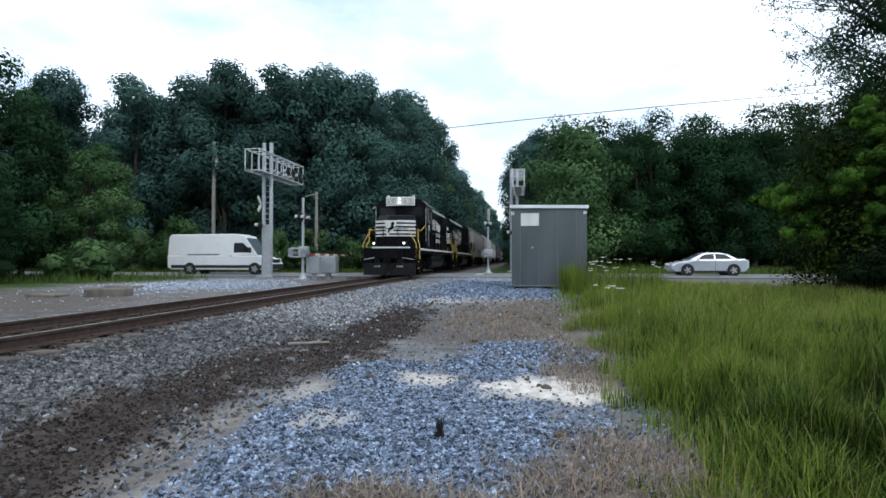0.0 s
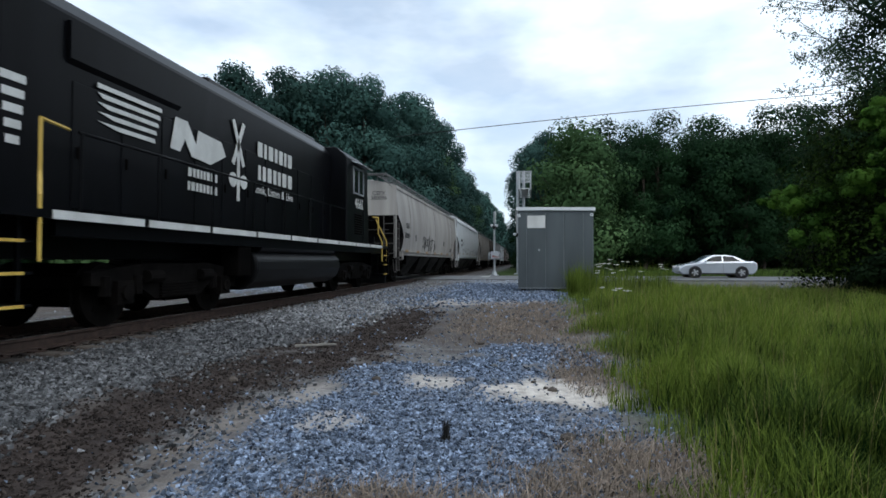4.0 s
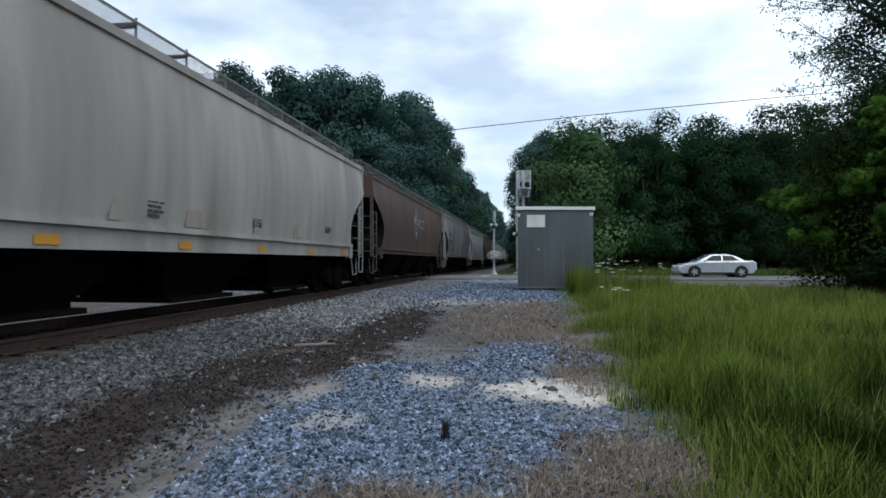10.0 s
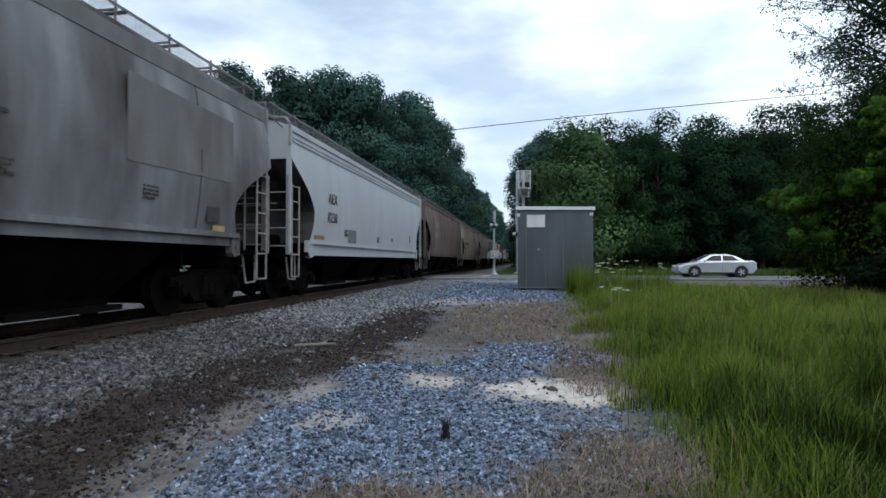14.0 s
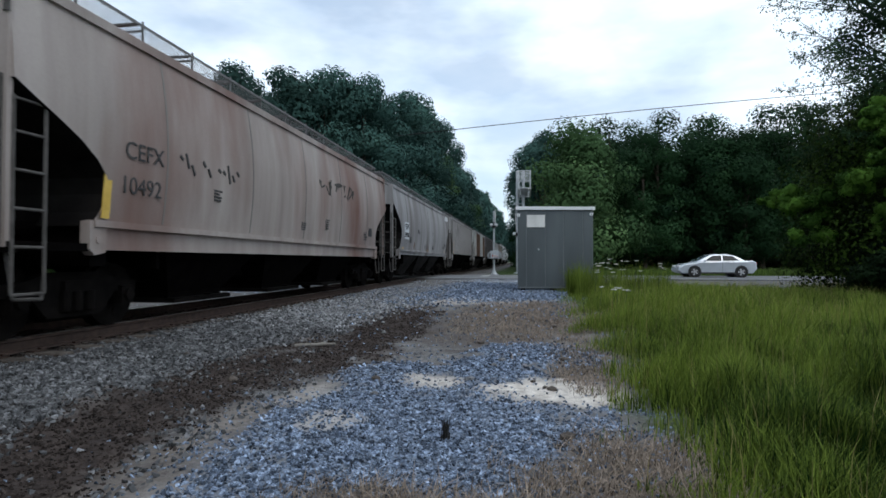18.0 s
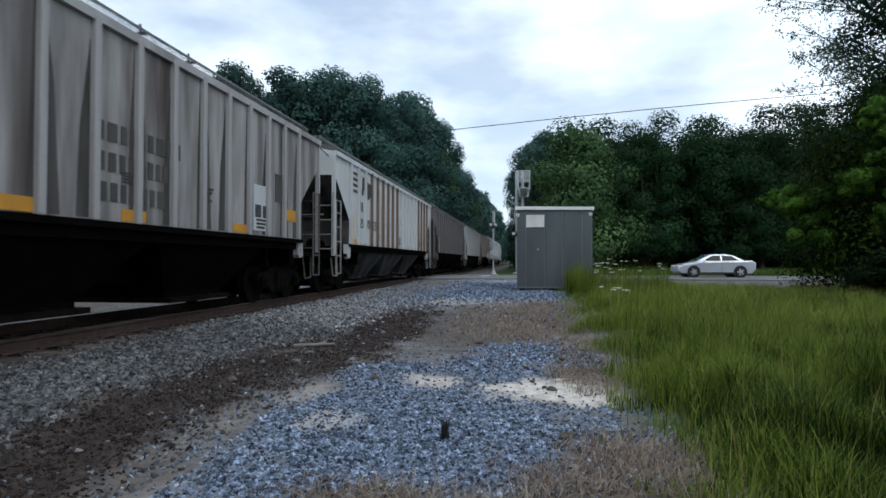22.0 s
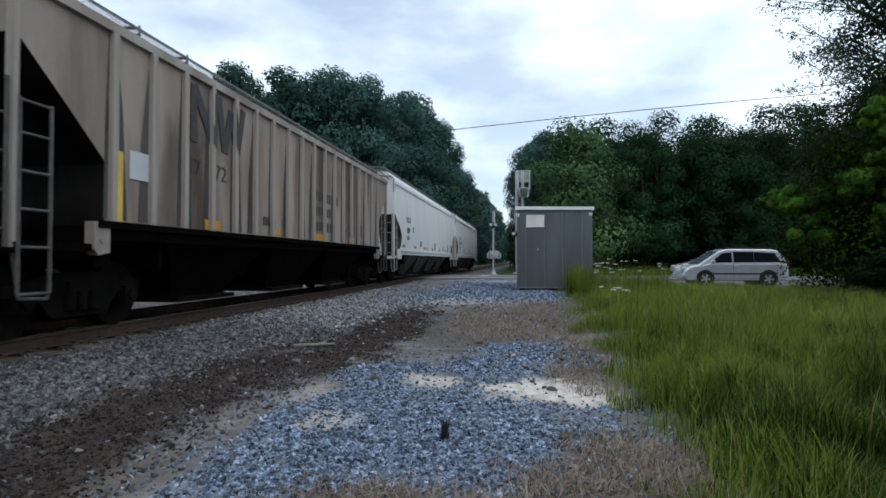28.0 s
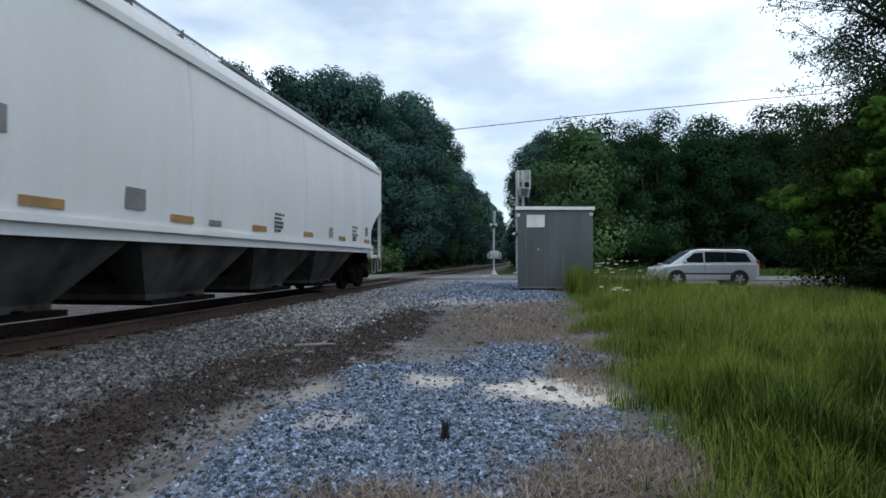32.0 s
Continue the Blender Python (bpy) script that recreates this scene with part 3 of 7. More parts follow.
def lamp_pair(parent, at, turn=0, lit=False):
    """Two round flashing lights on a bar, with round black backgrounds."""
    g = part("light_bar", shared("light_bar", lambda b: rod(b, (-0.5, 0, 0), (0.5, 0, 0), 0.03, 8), GALV), None, parent, at=at @ pose(0, 0, 0, 0, 0, turn))

    def disc(bm):
        rod(bm, (0, 0.02, 0), (0, 0.05, 0), 0.25, 20)
        rod(bm, (0, -0.05, 0), (0, 0.14, 0), 0.12, 14)

    def hood(bm):
        for k in range(8):
            a = math.pi * k / 7
            box(bm, 0.13 * math.cos(a), -0.14, 0.13 * math.sin(a), 0.06, 0.2, 0.012, Matrix.Rotation(-a + math.pi / 2, 4, "Y"))

    def lens(bm):
        rod(bm, (0, -0.055, 0), (0, -0.06, 0), 0.105, 14)
    for x in (-0.38, 0.38):
        part("light_housing", shared("light_disc", disc, RUBBER), None, g, at=pose(x, 0, 0))
        part("visor", shared("light_visor", hood, GALV), None, g, at=pose(x, 0, 0))
        part("lens", shared("light_lens", lens, RED), None, g, at=pose(x, 0, 0))
    return g


def crossbuck(parent, at):
    for a in (42, -42):
        bm = bmesh.new()
        box(bm, 0, 0, 0, 1.22, 0.012, 0.23)
        part("crossbuck_blade", bm, WHITEP, parent, "white crossbuck blade", at=at @ pose(0, 0.01 if a > 0 else -0.01, 0, 0, a, 0))


def gate_signal(x, y, arm_dir, label, h=4.4, arm=6.6, face=90, wide=1.0, sign=True):
    c = thing("gate_signal", label, "crossing signal", "crossing signals", at=pose(x, y, lie(x, y)))
    bm = bmesh.new()
    rod(bm, (0, 0, 0.1), (0, 0, h), 0.07, 12)
    rod(bm, (0, 0, h), (0, 0, h + 0.06), 0.09, 12, 0.03)
    part("mast", bm, GALV, c)
    bm = bmesh.new()
    rod(bm, (0, 0, 0.0), (0, 0, 0.35), 0.24, 12, 0.12)
    box(bm, 0, 0, 0.03, 0.6, 0.6, 0.1)
    part("base", bm, GALV, c)
    bm = bmesh.new()
    box(bm, 0.05, 0, 1.45, 0.44 * wide, 0.5, 0.56)
    soften(bm, 0.04)
    part("gate_mechanism", bm, GALV, c, "pale metal gate motor box")
    lamp_pair(c, pose(0, 0, h - 1.0, 0, 0, face))
    lamp_pair(c, pose(0, 0, h - 1.0, 0, 0, face + 180))
    if sign:
        crossbuck(c, pose(0.1 if face > 0 else -0.1, 0, h - 0.35, 0, 0, face))
    bm = bmesh.new()
    for s in (-1, 1):
        box(bm, 0.31 * wide * s, -0.45 * arm_dir, 1.4, 0.05, 1.1, 0.16)
        box(bm, 0.31 * wide * s, -0.85 * arm_dir, 1.4, 0.12, 0.3, 0.4)
    for z in (1.2, 1.62):
        box(bm, 0, -0.95 * arm_dir, z, 0.62 * wide, 0.06, 0.07)
    part("counterweight", bm, GALV, c)
    n = 9
    for k in range(n):
        a, b = 0.2 + arm * k / n, 0.2 + arm * (k + 1) / n
        bm = bmesh.new()
        box(bm, 0.28, (a + b) / 2 * arm_dir, 1.32, 0.05, b - a, 0.11)
        part("gate_arm", bm, WHITEP if k % 2 else RED, c, "red and white striped lowered arm" if k == 0 else "")
    return c


def cantilever(x, y, arm_dir, label, h=7.7, arm=4.3, back=1.9, aside=0.0):
    c = thing("cantilever_signal", label, "crossing signal", "crossing signals", at=pose(x, y, lie(x, y)))
    for dx in (-0.22, 0.22):
        bm = bmesh.new()
        rod(bm, (dx, 0, 0.0), (dx, 0, h), 0.11, 12)
        part("mast", bm, GALV, c)
    bm = bmesh.new()
    box(bm, 0, 0, 1.5, 0.42, 0.3, 3.0)
    box(bm, 0, 0, 0.06, 1.0, 0.7, 0.14)
    part("base_cabinet", bm, GALV, c)
    for k in range(14):
        bm = bmesh.new()
        rod(bm, (-0.22, -0.02, 3.0 + k * 0.32), (0.22, -0.02, 3.0 + k * 0.32), 0.025, 6)
        part("rung", bm, GALV, c)
    z0, z1 = 5.85, 7.0
    for dx in (aside - 0.4, aside + 0.4):
        for z in (z0, z1):
            bm = bmesh.new()
            rod(bm, (dx, -back * arm_dir, z), (dx, arm * arm_dir, z), 0.05, 8)
            part("arm_chord", bm, ALU, c)
    for k in range(9):
        yy = (-back + (back + arm) * k / 8) * arm_dir
        bm = bmesh.new()
        for dx in (aside - 0.4, aside + 0.4):
            rod(bm, (dx, yy, z0), (dx, yy, z1), 0.032, 6)
        for z in (z0, z1):
            rod(bm, (aside - 0.4, yy, z), (aside + 0.4, yy, z), 0.03, 6)
        part("arm_brace", bm, ALU, c)
    bm = bmesh.new()
    box(bm, aside, (arm - back) / 2 * arm_dir, z0 + 0.03, 0.5, arm + back - 0.2, 0.03)
    part("arm_walkway", bm, ALU, c)
    for yy in (arm - 0.5, arm - 2.3) if back > 1.5 else ():
        lamp_pair(c, pose(-0.5, yy * arm_dir, z0 + 0.45, 0, 0, 90))
        lamp_pair(c, pose(0.5, yy * arm_dir, z0 + 0.45, 0, 0, -90))
    lamp_pair(c, pose(-0.3, 0, 2.95, 0, 0, -90))
    crossbuck(c, pose(-0.36, 0, 4.2, 0, 0, -90))
    return c


cantilever(-14.30, 30.6, 1, "galvanised cantilever signal with a lattice arm over the road")
gate_signal(-11.1, 27.9, 1, "galvanised crossing gate mast with its striped arm lowered", 4.2, face=-90, sign=False)
cantilever(-0.42, 42.3, -1, "galvanised cantilever signal standing behind the shelter", back=1.0, aside=0.32)
gate_signal(-2.25, 40.1, -1, "galvanised crossing gate mast with crossbuck and lowered arm", 4.5, face=90, wide=1.4)


def build_cabinet(x, y, sx, sy, sz, label):
    c = thing("signal_cabinet", label, "cabinet", "signal cabinets", at=pose(x, y, lie(x, y)))
    bm = bmesh.new()
    box(bm, 0, 0, sz / 2 + 0.35, sx, sy, sz)
    soften(bm, 0.02)
    part("case", bm, GALV, c)
    bm = bmesh.new()
    box(bm, 0, 0, 0.17, sx * 0.3, sy * 0.3, 0.36)
    part("pedestal", bm, GALV, c)
    bm = bmesh.new()
    box(bm, 0, -sy / 2 - 0.01, sz / 2 + 0.35, sx * 0.86, 0.02, sz * 0.86)
    d = part("door", bm, GALV, c)
    bm = bmesh.new()
    box(bm, sx * 0.3, -sy / 2 - 0.03, sz / 2 + 0.35, 0.03, 0.03, 0.12)
    part("handle", bm, ALU, d)


build_cabinet(-10.75, 28.6, 0.7, 0.5, 0.9, "small galvanised signal cabinet on a pedestal")
build_cabinet(-10.4, 31.0 - 1.2, 1.0, 0.6, 0.95, "wider galvanised signal cabinet near the gate")

# ---- poles and wire ----


def utility_pole(x, y, h, r, label, transformer=None):
    z = lie(x, y)
    c = thing("utility_pole", label, "utility pole", "utility poles", at=pose(x, y, z))
    bm = bmesh.new()
    rod(bm, (0, 0, -0.3), (0, 0, h), r * 1.25, 10, r * 0.8)
    part("pole", bm, WOODP, c)
    bm = bmesh.new()
    rod(bm, (-0.9, 0, h - 0.35), (0.2, 0, h - 0.1), 0.04, 6)
    box(bm, 0, 0, h - 0.5, 0.12, 0.5, 0.1)
    part("crossarm", bm, WOODP, c)
    if transformer:
        bm = bmesh.new()
        rod(bm, (0.28, -0.1, transformer), (0.28, -0.1, transformer + 0.85), 0.24, 14)
        rod(bm, (0.28, -0.1, transformer + 0.85), (0.28, -0.1, transformer + 1.1), 0.05, 8)
        part("transformer", bm, GALV, c, "grey can transformer")


utility_pole(-25.7, 44.7, 11.0, 0.15, "weathered grey wooden utility pole with a transformer", 8.7)
utility_pole(-16.0, 43.0, 6.4, 0.13, "short weathered wooden pole at the wood's edge")


def build_wire():
    pts = []
    for k in range(25):
        u = k / 24
        px, py = 700 + 1100 * u, 234.5 - 103 * u + 6 * (2 * u - 1) ** 2
        zc = 46.0
        xc, up = (px - 784) / 1000 * zc, (462 - py) / 1000 * zc
        pts.append((xc * 0.98935 - zc * 0.14556, xc * 0.14556 + zc * 0.98935, 0.95 + up))
    bm = bmesh.new()
    rings(bm, [[(x, y + 0.03 * math.cos(a), z + 0.03 * math.sin(a)) for a in (0, 1.57, 3.14, 4.71)] for x, y, z in pts], smooth=True)
    thing("overhead_wire", "thin dark overhead wire sagging over the road", "wire", mesh=mesh_of(bm, "wire", RUBBER))


build_wire()

# ---- vehicles ----
SILVER = surface("silver_car_paint", (0.60, 0.64, 0.70), (0.55, 0.59, 0.64), 0.2, 0.45, scale=3, fine=200, fine_amount=0.03, bump=0, spec=0.6)
BRIGHTSILVER = surface("bright_silver_paint", (0.66, 0.69, 0.74), (0.60, 0.63, 0.68), 0.2, 0.4, scale=3, fine=200, fine_amount=0.03, bump=0, spec=0.7)
VANWHITE = surface("white_van_paint", (0.78, 0.79, 0.80), (0.72, 0.73, 0.74), 0.35, scale=2, bump=0, spec=0.5)
PLASTIC = surface("dark_plastic", (0.03, 0.03, 0.032), None, 0.6, scale=6, bump=0.05)
RIMDARK = surface("shaded_rim", (0.12, 0.12, 0.125), (0.07, 0.07, 0.07), 0.4, 0.6, scale=12, bump=0)
CHROME = surface("wheel_alloy", (0.68, 0.68, 0.70), (0.5, 0.5, 0.51), 0.35, 0.7, scale=12, bump=0)


def vehicle(name, label, category, paint, L, W, low, top, wheels, wr, windows, belt, at, extras):
    """low, top: side outlines of the body and of the cabin as (x, z); x runs from the rear to the front."""
    fx = extras.get("length", 1.0)
    low, top, wheels = [(x * fx, z) for x, z in low], [(x * fx, z) for x, z in top], [x * fx for x in wheels]
    windows = [[(x * fx, z) for x, z in out] for out in windows]
    c = thing(name, label, category, at=at)
    bm = bmesh.new()
    prism(bm, low, "y", -W / 2, W / 2)
    soften(bm, 0.07, 2)
    part("body", bm, paint, c)
    bm = bmesh.new()
    vs = prism(bm, top, "y", -W / 2 + 0.04, W / 2 - 0.04)
    zmax = max(z for _, z in top)
    for v in vs:
        k = max(0.0, (v.co.z - belt) / (zmax - belt))
        v.co.y *= 1 - extras.get("lean", 0.16) * k
    soften(bm, 0.05, 2)
    part("cabin", bm, paint, c)

    def wall_y(z):
        k = max(0.0, (z - belt) / (zmax - belt))
        return (W / 2 - 0.04) * (1 - extras.get("lean", 0.16) * k)
    for out in windows:
        for s in (-1, 1):
            bm = bmesh.new()
            a = [bm.verts.new((x, s * (wall_y(z) + 0.006), z)) for x, z in out]
            b = [bm.verts.new((x, s * (wall_y(z) - 0.02), z)) for x, z in out]
            bm.faces.new(a)
            bm.faces.new(b[::-1])
            for i in range(len(a)):
                j = (i + 1) % len(a)
                bm.faces.new((a[i], b[i], b[j], a[j]))
            bmesh.ops.recalc_face_normals(bm, faces=bm.faces)
            part("side_window", bm, GLASS, c)
    for nm, (p, q), inset in extras.get("glass", ()):
        p, q = (p[0] * fx, p[1]), (q[0] * fx, q[1])
        bm = bmesh.new()
        dx, dz = q[0] - p[0], q[1] - p[1]
        ln_ = math.hypot(dx, dz)
        nx, nz = -dz / ln_, dx / ln_
        if nz < 0:
            nx, nz = -nx, -nz
        o = 0.012
        w0, w1 = wall_y(p[1]) - inset, wall_y(q[1]) - inset
        a = [bm.verts.new(v) for v in ((p[0] + nx * o, -w0, p[1] + nz * o), (p[0] + nx * o, w0, p[1] + nz * o), (q[0] + nx * o, w1, q[1] + nz * o), (q[0] + nx * o, -w1, q[1] + nz * o))]
        b = [bm.verts.new((v.co.x - nx * 0.02, v.co.y, v.co.z - nz * 0.02)) for v in a]
        bm.faces.new(a)
        bm.faces.new(b[::-1])
        for i in range(4):
            j = (i + 1) % 4
            bm.faces.new((a[i], b[i], b[j], a[j]))
        bmesh.ops.recalc_face_normals(bm, faces=bm.faces)
        part(nm, bm, SCREEN if nm == "windshield" else GLASS, c)

    def tyre(b):
        rod(b, (0, -0.11, 0), (0, 0.11, 0), wr, 28)
        soften(b, 0.025, 2)

    def rim(b):
        rod(b, (0, -0.122, 0), (0, 0.122, 0), wr * 0.66, 20)

    def spokes(b):
        rod(b, (0, -0.13, 0), (0, 0.13, 0), wr * 0.16, 10)
        for k in range(5):
            a = k * 2 * math.pi / 5
            for s in (-1, 1):
                box(b, 0.3 * wr * math.cos(a), s * 0.125, 0.3 * wr * math.sin(a), wr * 0.60, 0.02, wr * 0.24, Matrix.Rotation(-a, 4, "Y"))
    for x in wheels:
        for s in (-1, 1):
            bm = bmesh.new()
            rod(bm, (x, s * (W / 2 - 0.26), wr + 0.01), (x, s * (W / 2 + 0.004), wr + 0.01), wr * 1.16, 28)
            part("wheel_arch", bm, PLASTIC, c)
            w = part("wheel", shared("tyre_" + name, tyre, RUBBER), None, c, at=pose(x, s * (W / 2 - 0.10), wr))
            extras["rolling"].append((w, x, s * (W / 2 - 0.10)))
            part("rim", shared("rim_" + name, rim, RIMDARK), None, w)
            part("spokes", shared("spokes_" + name, spokes, CHROME), None, w)
    for nm, mt, b in extras.get("boxes", ()):
        for s in ((-1, 1) if b[1] else (1,)):
            bm = bmesh.new()
            box(bm, b[0] * fx, s * b[1], b[2], *b[3:])
            soften(bm, min(b[3:]) * 0.25)
            part(nm, bm, mt, c)
    return c


rolling_van, rolling_sedan, rolling_minivan = [], [], []
TAIL = surface("tail_lamp", (0.3, 0.02, 0.02), None, 0.3, scale=5, bump=0)
# long high-roofed van, facing the track
vehicle("cargo_van", "white high-roofed cargo van waiting at the crossing", "van", VANWHITE, 7.4, 2.0,
        [(0.02, 0.45), (0.0, 1.25), (5.4, 1.25), (6.55, 1.22), (7.15, 1.02), (7.36, 0.75), (7.38, 0.42), (7.0, 0.30), (0.3, 0.32)],
        [(0.02, 1.2), (0.06, 2.5), (0.25, 2.68), (4.9, 2.70), (5.45, 2.55), (6.45, 1.22)],
        (1.65, 6.25), 0.36, [[(4.75, 1.45), (4.75, 2.08), (5.35, 2.10), (5.95, 1.62), (5.98, 1.45)]], 1.2, pose(-22.62, 34.75, -0.02) @ Matrix.Scale(0.958, 4),
        {"rolling": rolling_van, "lean": 0.10, "glass": (("windshield", ((6.40, 1.30), (5.55, 2.42)), 0.08),),
         "boxes": (("bumper", PLASTIC, (7.36, 0.0, 0.52, 0.12, 1.9, 0.34)), ("headlight", LENS, (7.18, 0.72, 0.92, 0.30, 0.30, 0.30)), ("mirror", PLASTIC, (5.95, 1.1, 1.62, 0.14, 0.22, 0.36)),
                   ("side_molding", PLASTIC, (3.6, 0.985, 0.52, 6.6, 0.06, 0.20)), ("tail_light", TAIL, (0.02, 0.9, 1.35, 0.05, 0.12, 0.6)), ("grille", PLASTIC, (7.30, 0.0, 0.88, 0.1, 1.0, 0.26)),
                   ("door_handle", PLASTIC, (4.55, 0.99, 1.22, 0.22, 0.04, 0.05)), ("door_rail", PLASTIC, (2.6, 0.985, 1.34, 2.3, 0.04, 0.04)))})
# silver sedan, facing the track
vehicle("sedan", "silver four-door sedan waiting on the road", "car", SILVER, 4.75, 1.76,
        [(0.0, 0.48), (0.03, 0.88), (0.25, 0.98), (3.3, 0.93), (4.35, 0.78), (4.7, 0.60), (4.75, 0.40), (4.5, 0.22), (0.25, 0.22)],
        [(0.55, 0.92), (1.25, 1.27), (1.7, 1.36), (2.5, 1.36), (2.75, 1.31), (3.65, 0.90)],
        (0.95, 3.75), 0.32, [[(0.98, 0.98), (1.42, 1.25), (2.02, 1.29), (2.02, 0.97)], [(2.10, 0.97), (2.10, 1.29), (2.62, 1.26), (3.18, 0.97)]], 0.92, pose(13.25, 35.9, -0.02, 0, 0, 180),
        {"rolling": rolling_sedan, "lean": 0.24, "length": 0.92, "glass": (("windshield", ((3.55, 0.95), (2.80, 1.29)), 0.10), ("rear_window", ((0.68, 0.98), (1.22, 1.25)), 0.10)),
         "boxes": (("headlight", LENS, (4.60, 0.62, 0.64, 0.22, 0.34, 0.14)), ("tail_light", TAIL, (0.06, 0.66, 0.80, 0.10, 0.36, 0.16)), ("mirror", SILVER, (3.12, 0.95, 0.98, 0.10, 0.16, 0.12)),
                   ("door_handle", CHROME, (1.55, 0.885, 0.86, 0.18, 0.03, 0.03)), ("sill_molding", PLASTIC, (2.35, 0.875, 0.26, 2.2, 0.03, 0.08)), ("door_seam", PLASTIC, (2.06, 0.879, 0.62, 0.015, 0.006, 0.62)))})
# silver minivan that drives up
MINI_Y, MINI_Z = 27.2, -0.165
minivan = vehicle("minivan", "silver minivan driving up to the crossing", "minivan", BRIGHTSILVER, 4.85, 1.86,
        [(0.0, 0.50), (0.02, 1.0), (3.5, 1.0), (4.45, 0.90), (4.78, 0.68), (4.85, 0.42), (4.6, 0.25), (0.25, 0.26)],
        [(0.02, 0.95), (0.12, 1.25), (0.42, 1.56), (0.7, 1.62), (2.7, 1.64), (3.1, 1.55), (4.15, 0.92)],
        (0.92, 3.80), 0.33, [[(0.34, 1.06), (0.58, 1.45), (1.52, 1.50), (1.52, 1.05)], [(1.535, 1.05), (1.535, 1.50), (2.46, 1.51), (2.46, 1.04)], [(2.54, 1.04), (2.54, 1.48), (2.95, 1.46), (3.55, 1.04)]], 0.95,
        pose(9.9, MINI_Y, MINI_Z, 0, 0, 180),
        {"rolling": rolling_minivan, "lean": 0.20, "length": 0.9, "glass": (("windshield", ((4.10, 0.97), (3.14, 1.55)), 0.06), ("rear_window", ((0.13, 1.22), (0.42, 1.54)), 0.12)),
         "boxes": (("headlight", LENS, (4.66, 0.66, 0.74, 0.26, 0.38, 0.18)), ("tail_light", TAIL, (0.04, 0.84, 0.95, 0.10, 0.14, 0.42)), ("mirror", SILVER, (3.45, 1.02, 1.07, 0.12, 0.2, 0.16)),
                   ("roof_rack", PLASTIC, (1.7, 0.62, 1.68, 1.9, 0.03, 0.03)), ("side_molding", PLASTIC, (2.35, 0.925, 0.55, 2.2, 0.02, 0.07)), ("bumper", SILVER, (4.82, 0.0, 0.42, 0.12, 1.7, 0.2)),
                   ("door_seam", PLASTIC, (2.50, 0.929, 0.70, 0.015, 0.006, 0.7)), ("door_handle", CHROME, (2.35, 0.93, 0.92, 0.2, 0.03, 0.035)))})

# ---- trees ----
# the blue cast of these leaves paints in the haze of distance
LEAF_A = leafy("hazy_blue_green_leaves", (0.074, 0.146, 0.124), (0.032, 0.070, 0.062), 0.2, "tone")
# shade inside the wood is put into this near-black green
LEAF_D = leafy("shaded_deep_green_leaves", (0.040, 0.092, 0.036), (0.005, 0.016, 0.008), 0.15, "tone")
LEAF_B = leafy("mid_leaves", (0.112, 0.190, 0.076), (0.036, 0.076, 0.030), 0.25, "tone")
# near-black end of these leaves paints the shade inside the lower crown
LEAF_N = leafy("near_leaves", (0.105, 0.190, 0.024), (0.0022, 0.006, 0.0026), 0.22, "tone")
LEAF_LIT = leafy("lit_outer_leaves", (0.115, 0.225, 0.034), (0.022, 0.056, 0.012), 0.35, "tone")
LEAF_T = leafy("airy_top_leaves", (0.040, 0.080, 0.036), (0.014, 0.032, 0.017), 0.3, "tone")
# undergrowth leaves hold the shade below the near tree in their colour
LEAF_S = leafy("shade_darkened_leaves", (0.017, 0.034, 0.012), (0.003, 0.008, 0.004), 0.12, "tone")


def crown_mesh(name, h, r, low, leaf, count, seed, material, blobs=26, squash=1.0, rare=2.0):
    """Leaves gathered in clumps round an uneven crown."""
    rg = np.random.default_rng(seed)
    ctr = []
    while len(ctr) < blobs:
        u = rg.uniform(0, 1)
        z = low + (h - low) * u
        env = r * (math.sin(math.pi * min(1, 0.18 + 0.80 * u)) ** 0.6) * squash
        a, d = rg.uniform(0, 6.283), env * math.sqrt(rg.uniform(0.15, 1)) * 0.8
        ctr.append((d * math.cos(a), d * math.sin(a), z - 0.1 * h * u, rg.uniform(0.22, 0.42) * r))
    ctr = np.array(ctr)
    which = rg.choice(blobs, count, p=ctr[:, 3] ** 2 / (ctr[:, 3] ** 2).sum())
    dirs = rg.normal(0, 1, (count, 3))
    dirs /= np.linalg.norm(dirs, axis=1)[:, None]
    rad = ctr[which, 3] * rg.uniform(0.55, 1.08, count)
    pos = ctr[which, :3] + dirs * rad[:, None] * np.array((1, 1, 0.8))
    nrm = dirs * 1.0 + rg.normal(0, 0.33, (count, 3)) + np.array((0, 0, 0.30))
    nrm /= np.linalg.norm(nrm, axis=1)[:, None]
    t = np.cross(nrm, rg.normal(0, 1, (count, 3)))
    t /= np.linalg.norm(t, axis=1)[:, None]
    b = np.cross(nrm, t)
    s = leaf * rg.uniform(0.6, 1.3, count)[:, None]
    v = np.stack([pos - t * s, pos - b * s * 0.55 + nrm * s * 0.12, pos + t * s, pos + b * s * 0.55 + nrm * s * 0.12], 1).reshape(-1, 3)
    f = np.arange(count * 4).reshape(-1, 4)
    me = bpy.data.meshes.new(name)
    me.from_pydata(v.tolist(), [], f.tolist())
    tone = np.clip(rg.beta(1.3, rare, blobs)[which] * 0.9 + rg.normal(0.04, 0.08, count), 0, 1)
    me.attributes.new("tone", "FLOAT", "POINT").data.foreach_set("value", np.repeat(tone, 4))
    me.polygons.foreach_set("use_smooth", [True] * count)
    lay = dirs * 0.75 + nrm * 0.35 + np.array((0, 0, 0.15))
    lay /= np.linalg.norm(lay, axis=1)[:, None]
    me.normals_split_custom_set_from_vertices(np.repeat(lay, 4, axis=0))
    me.materials.append(material)
    return me, ctr


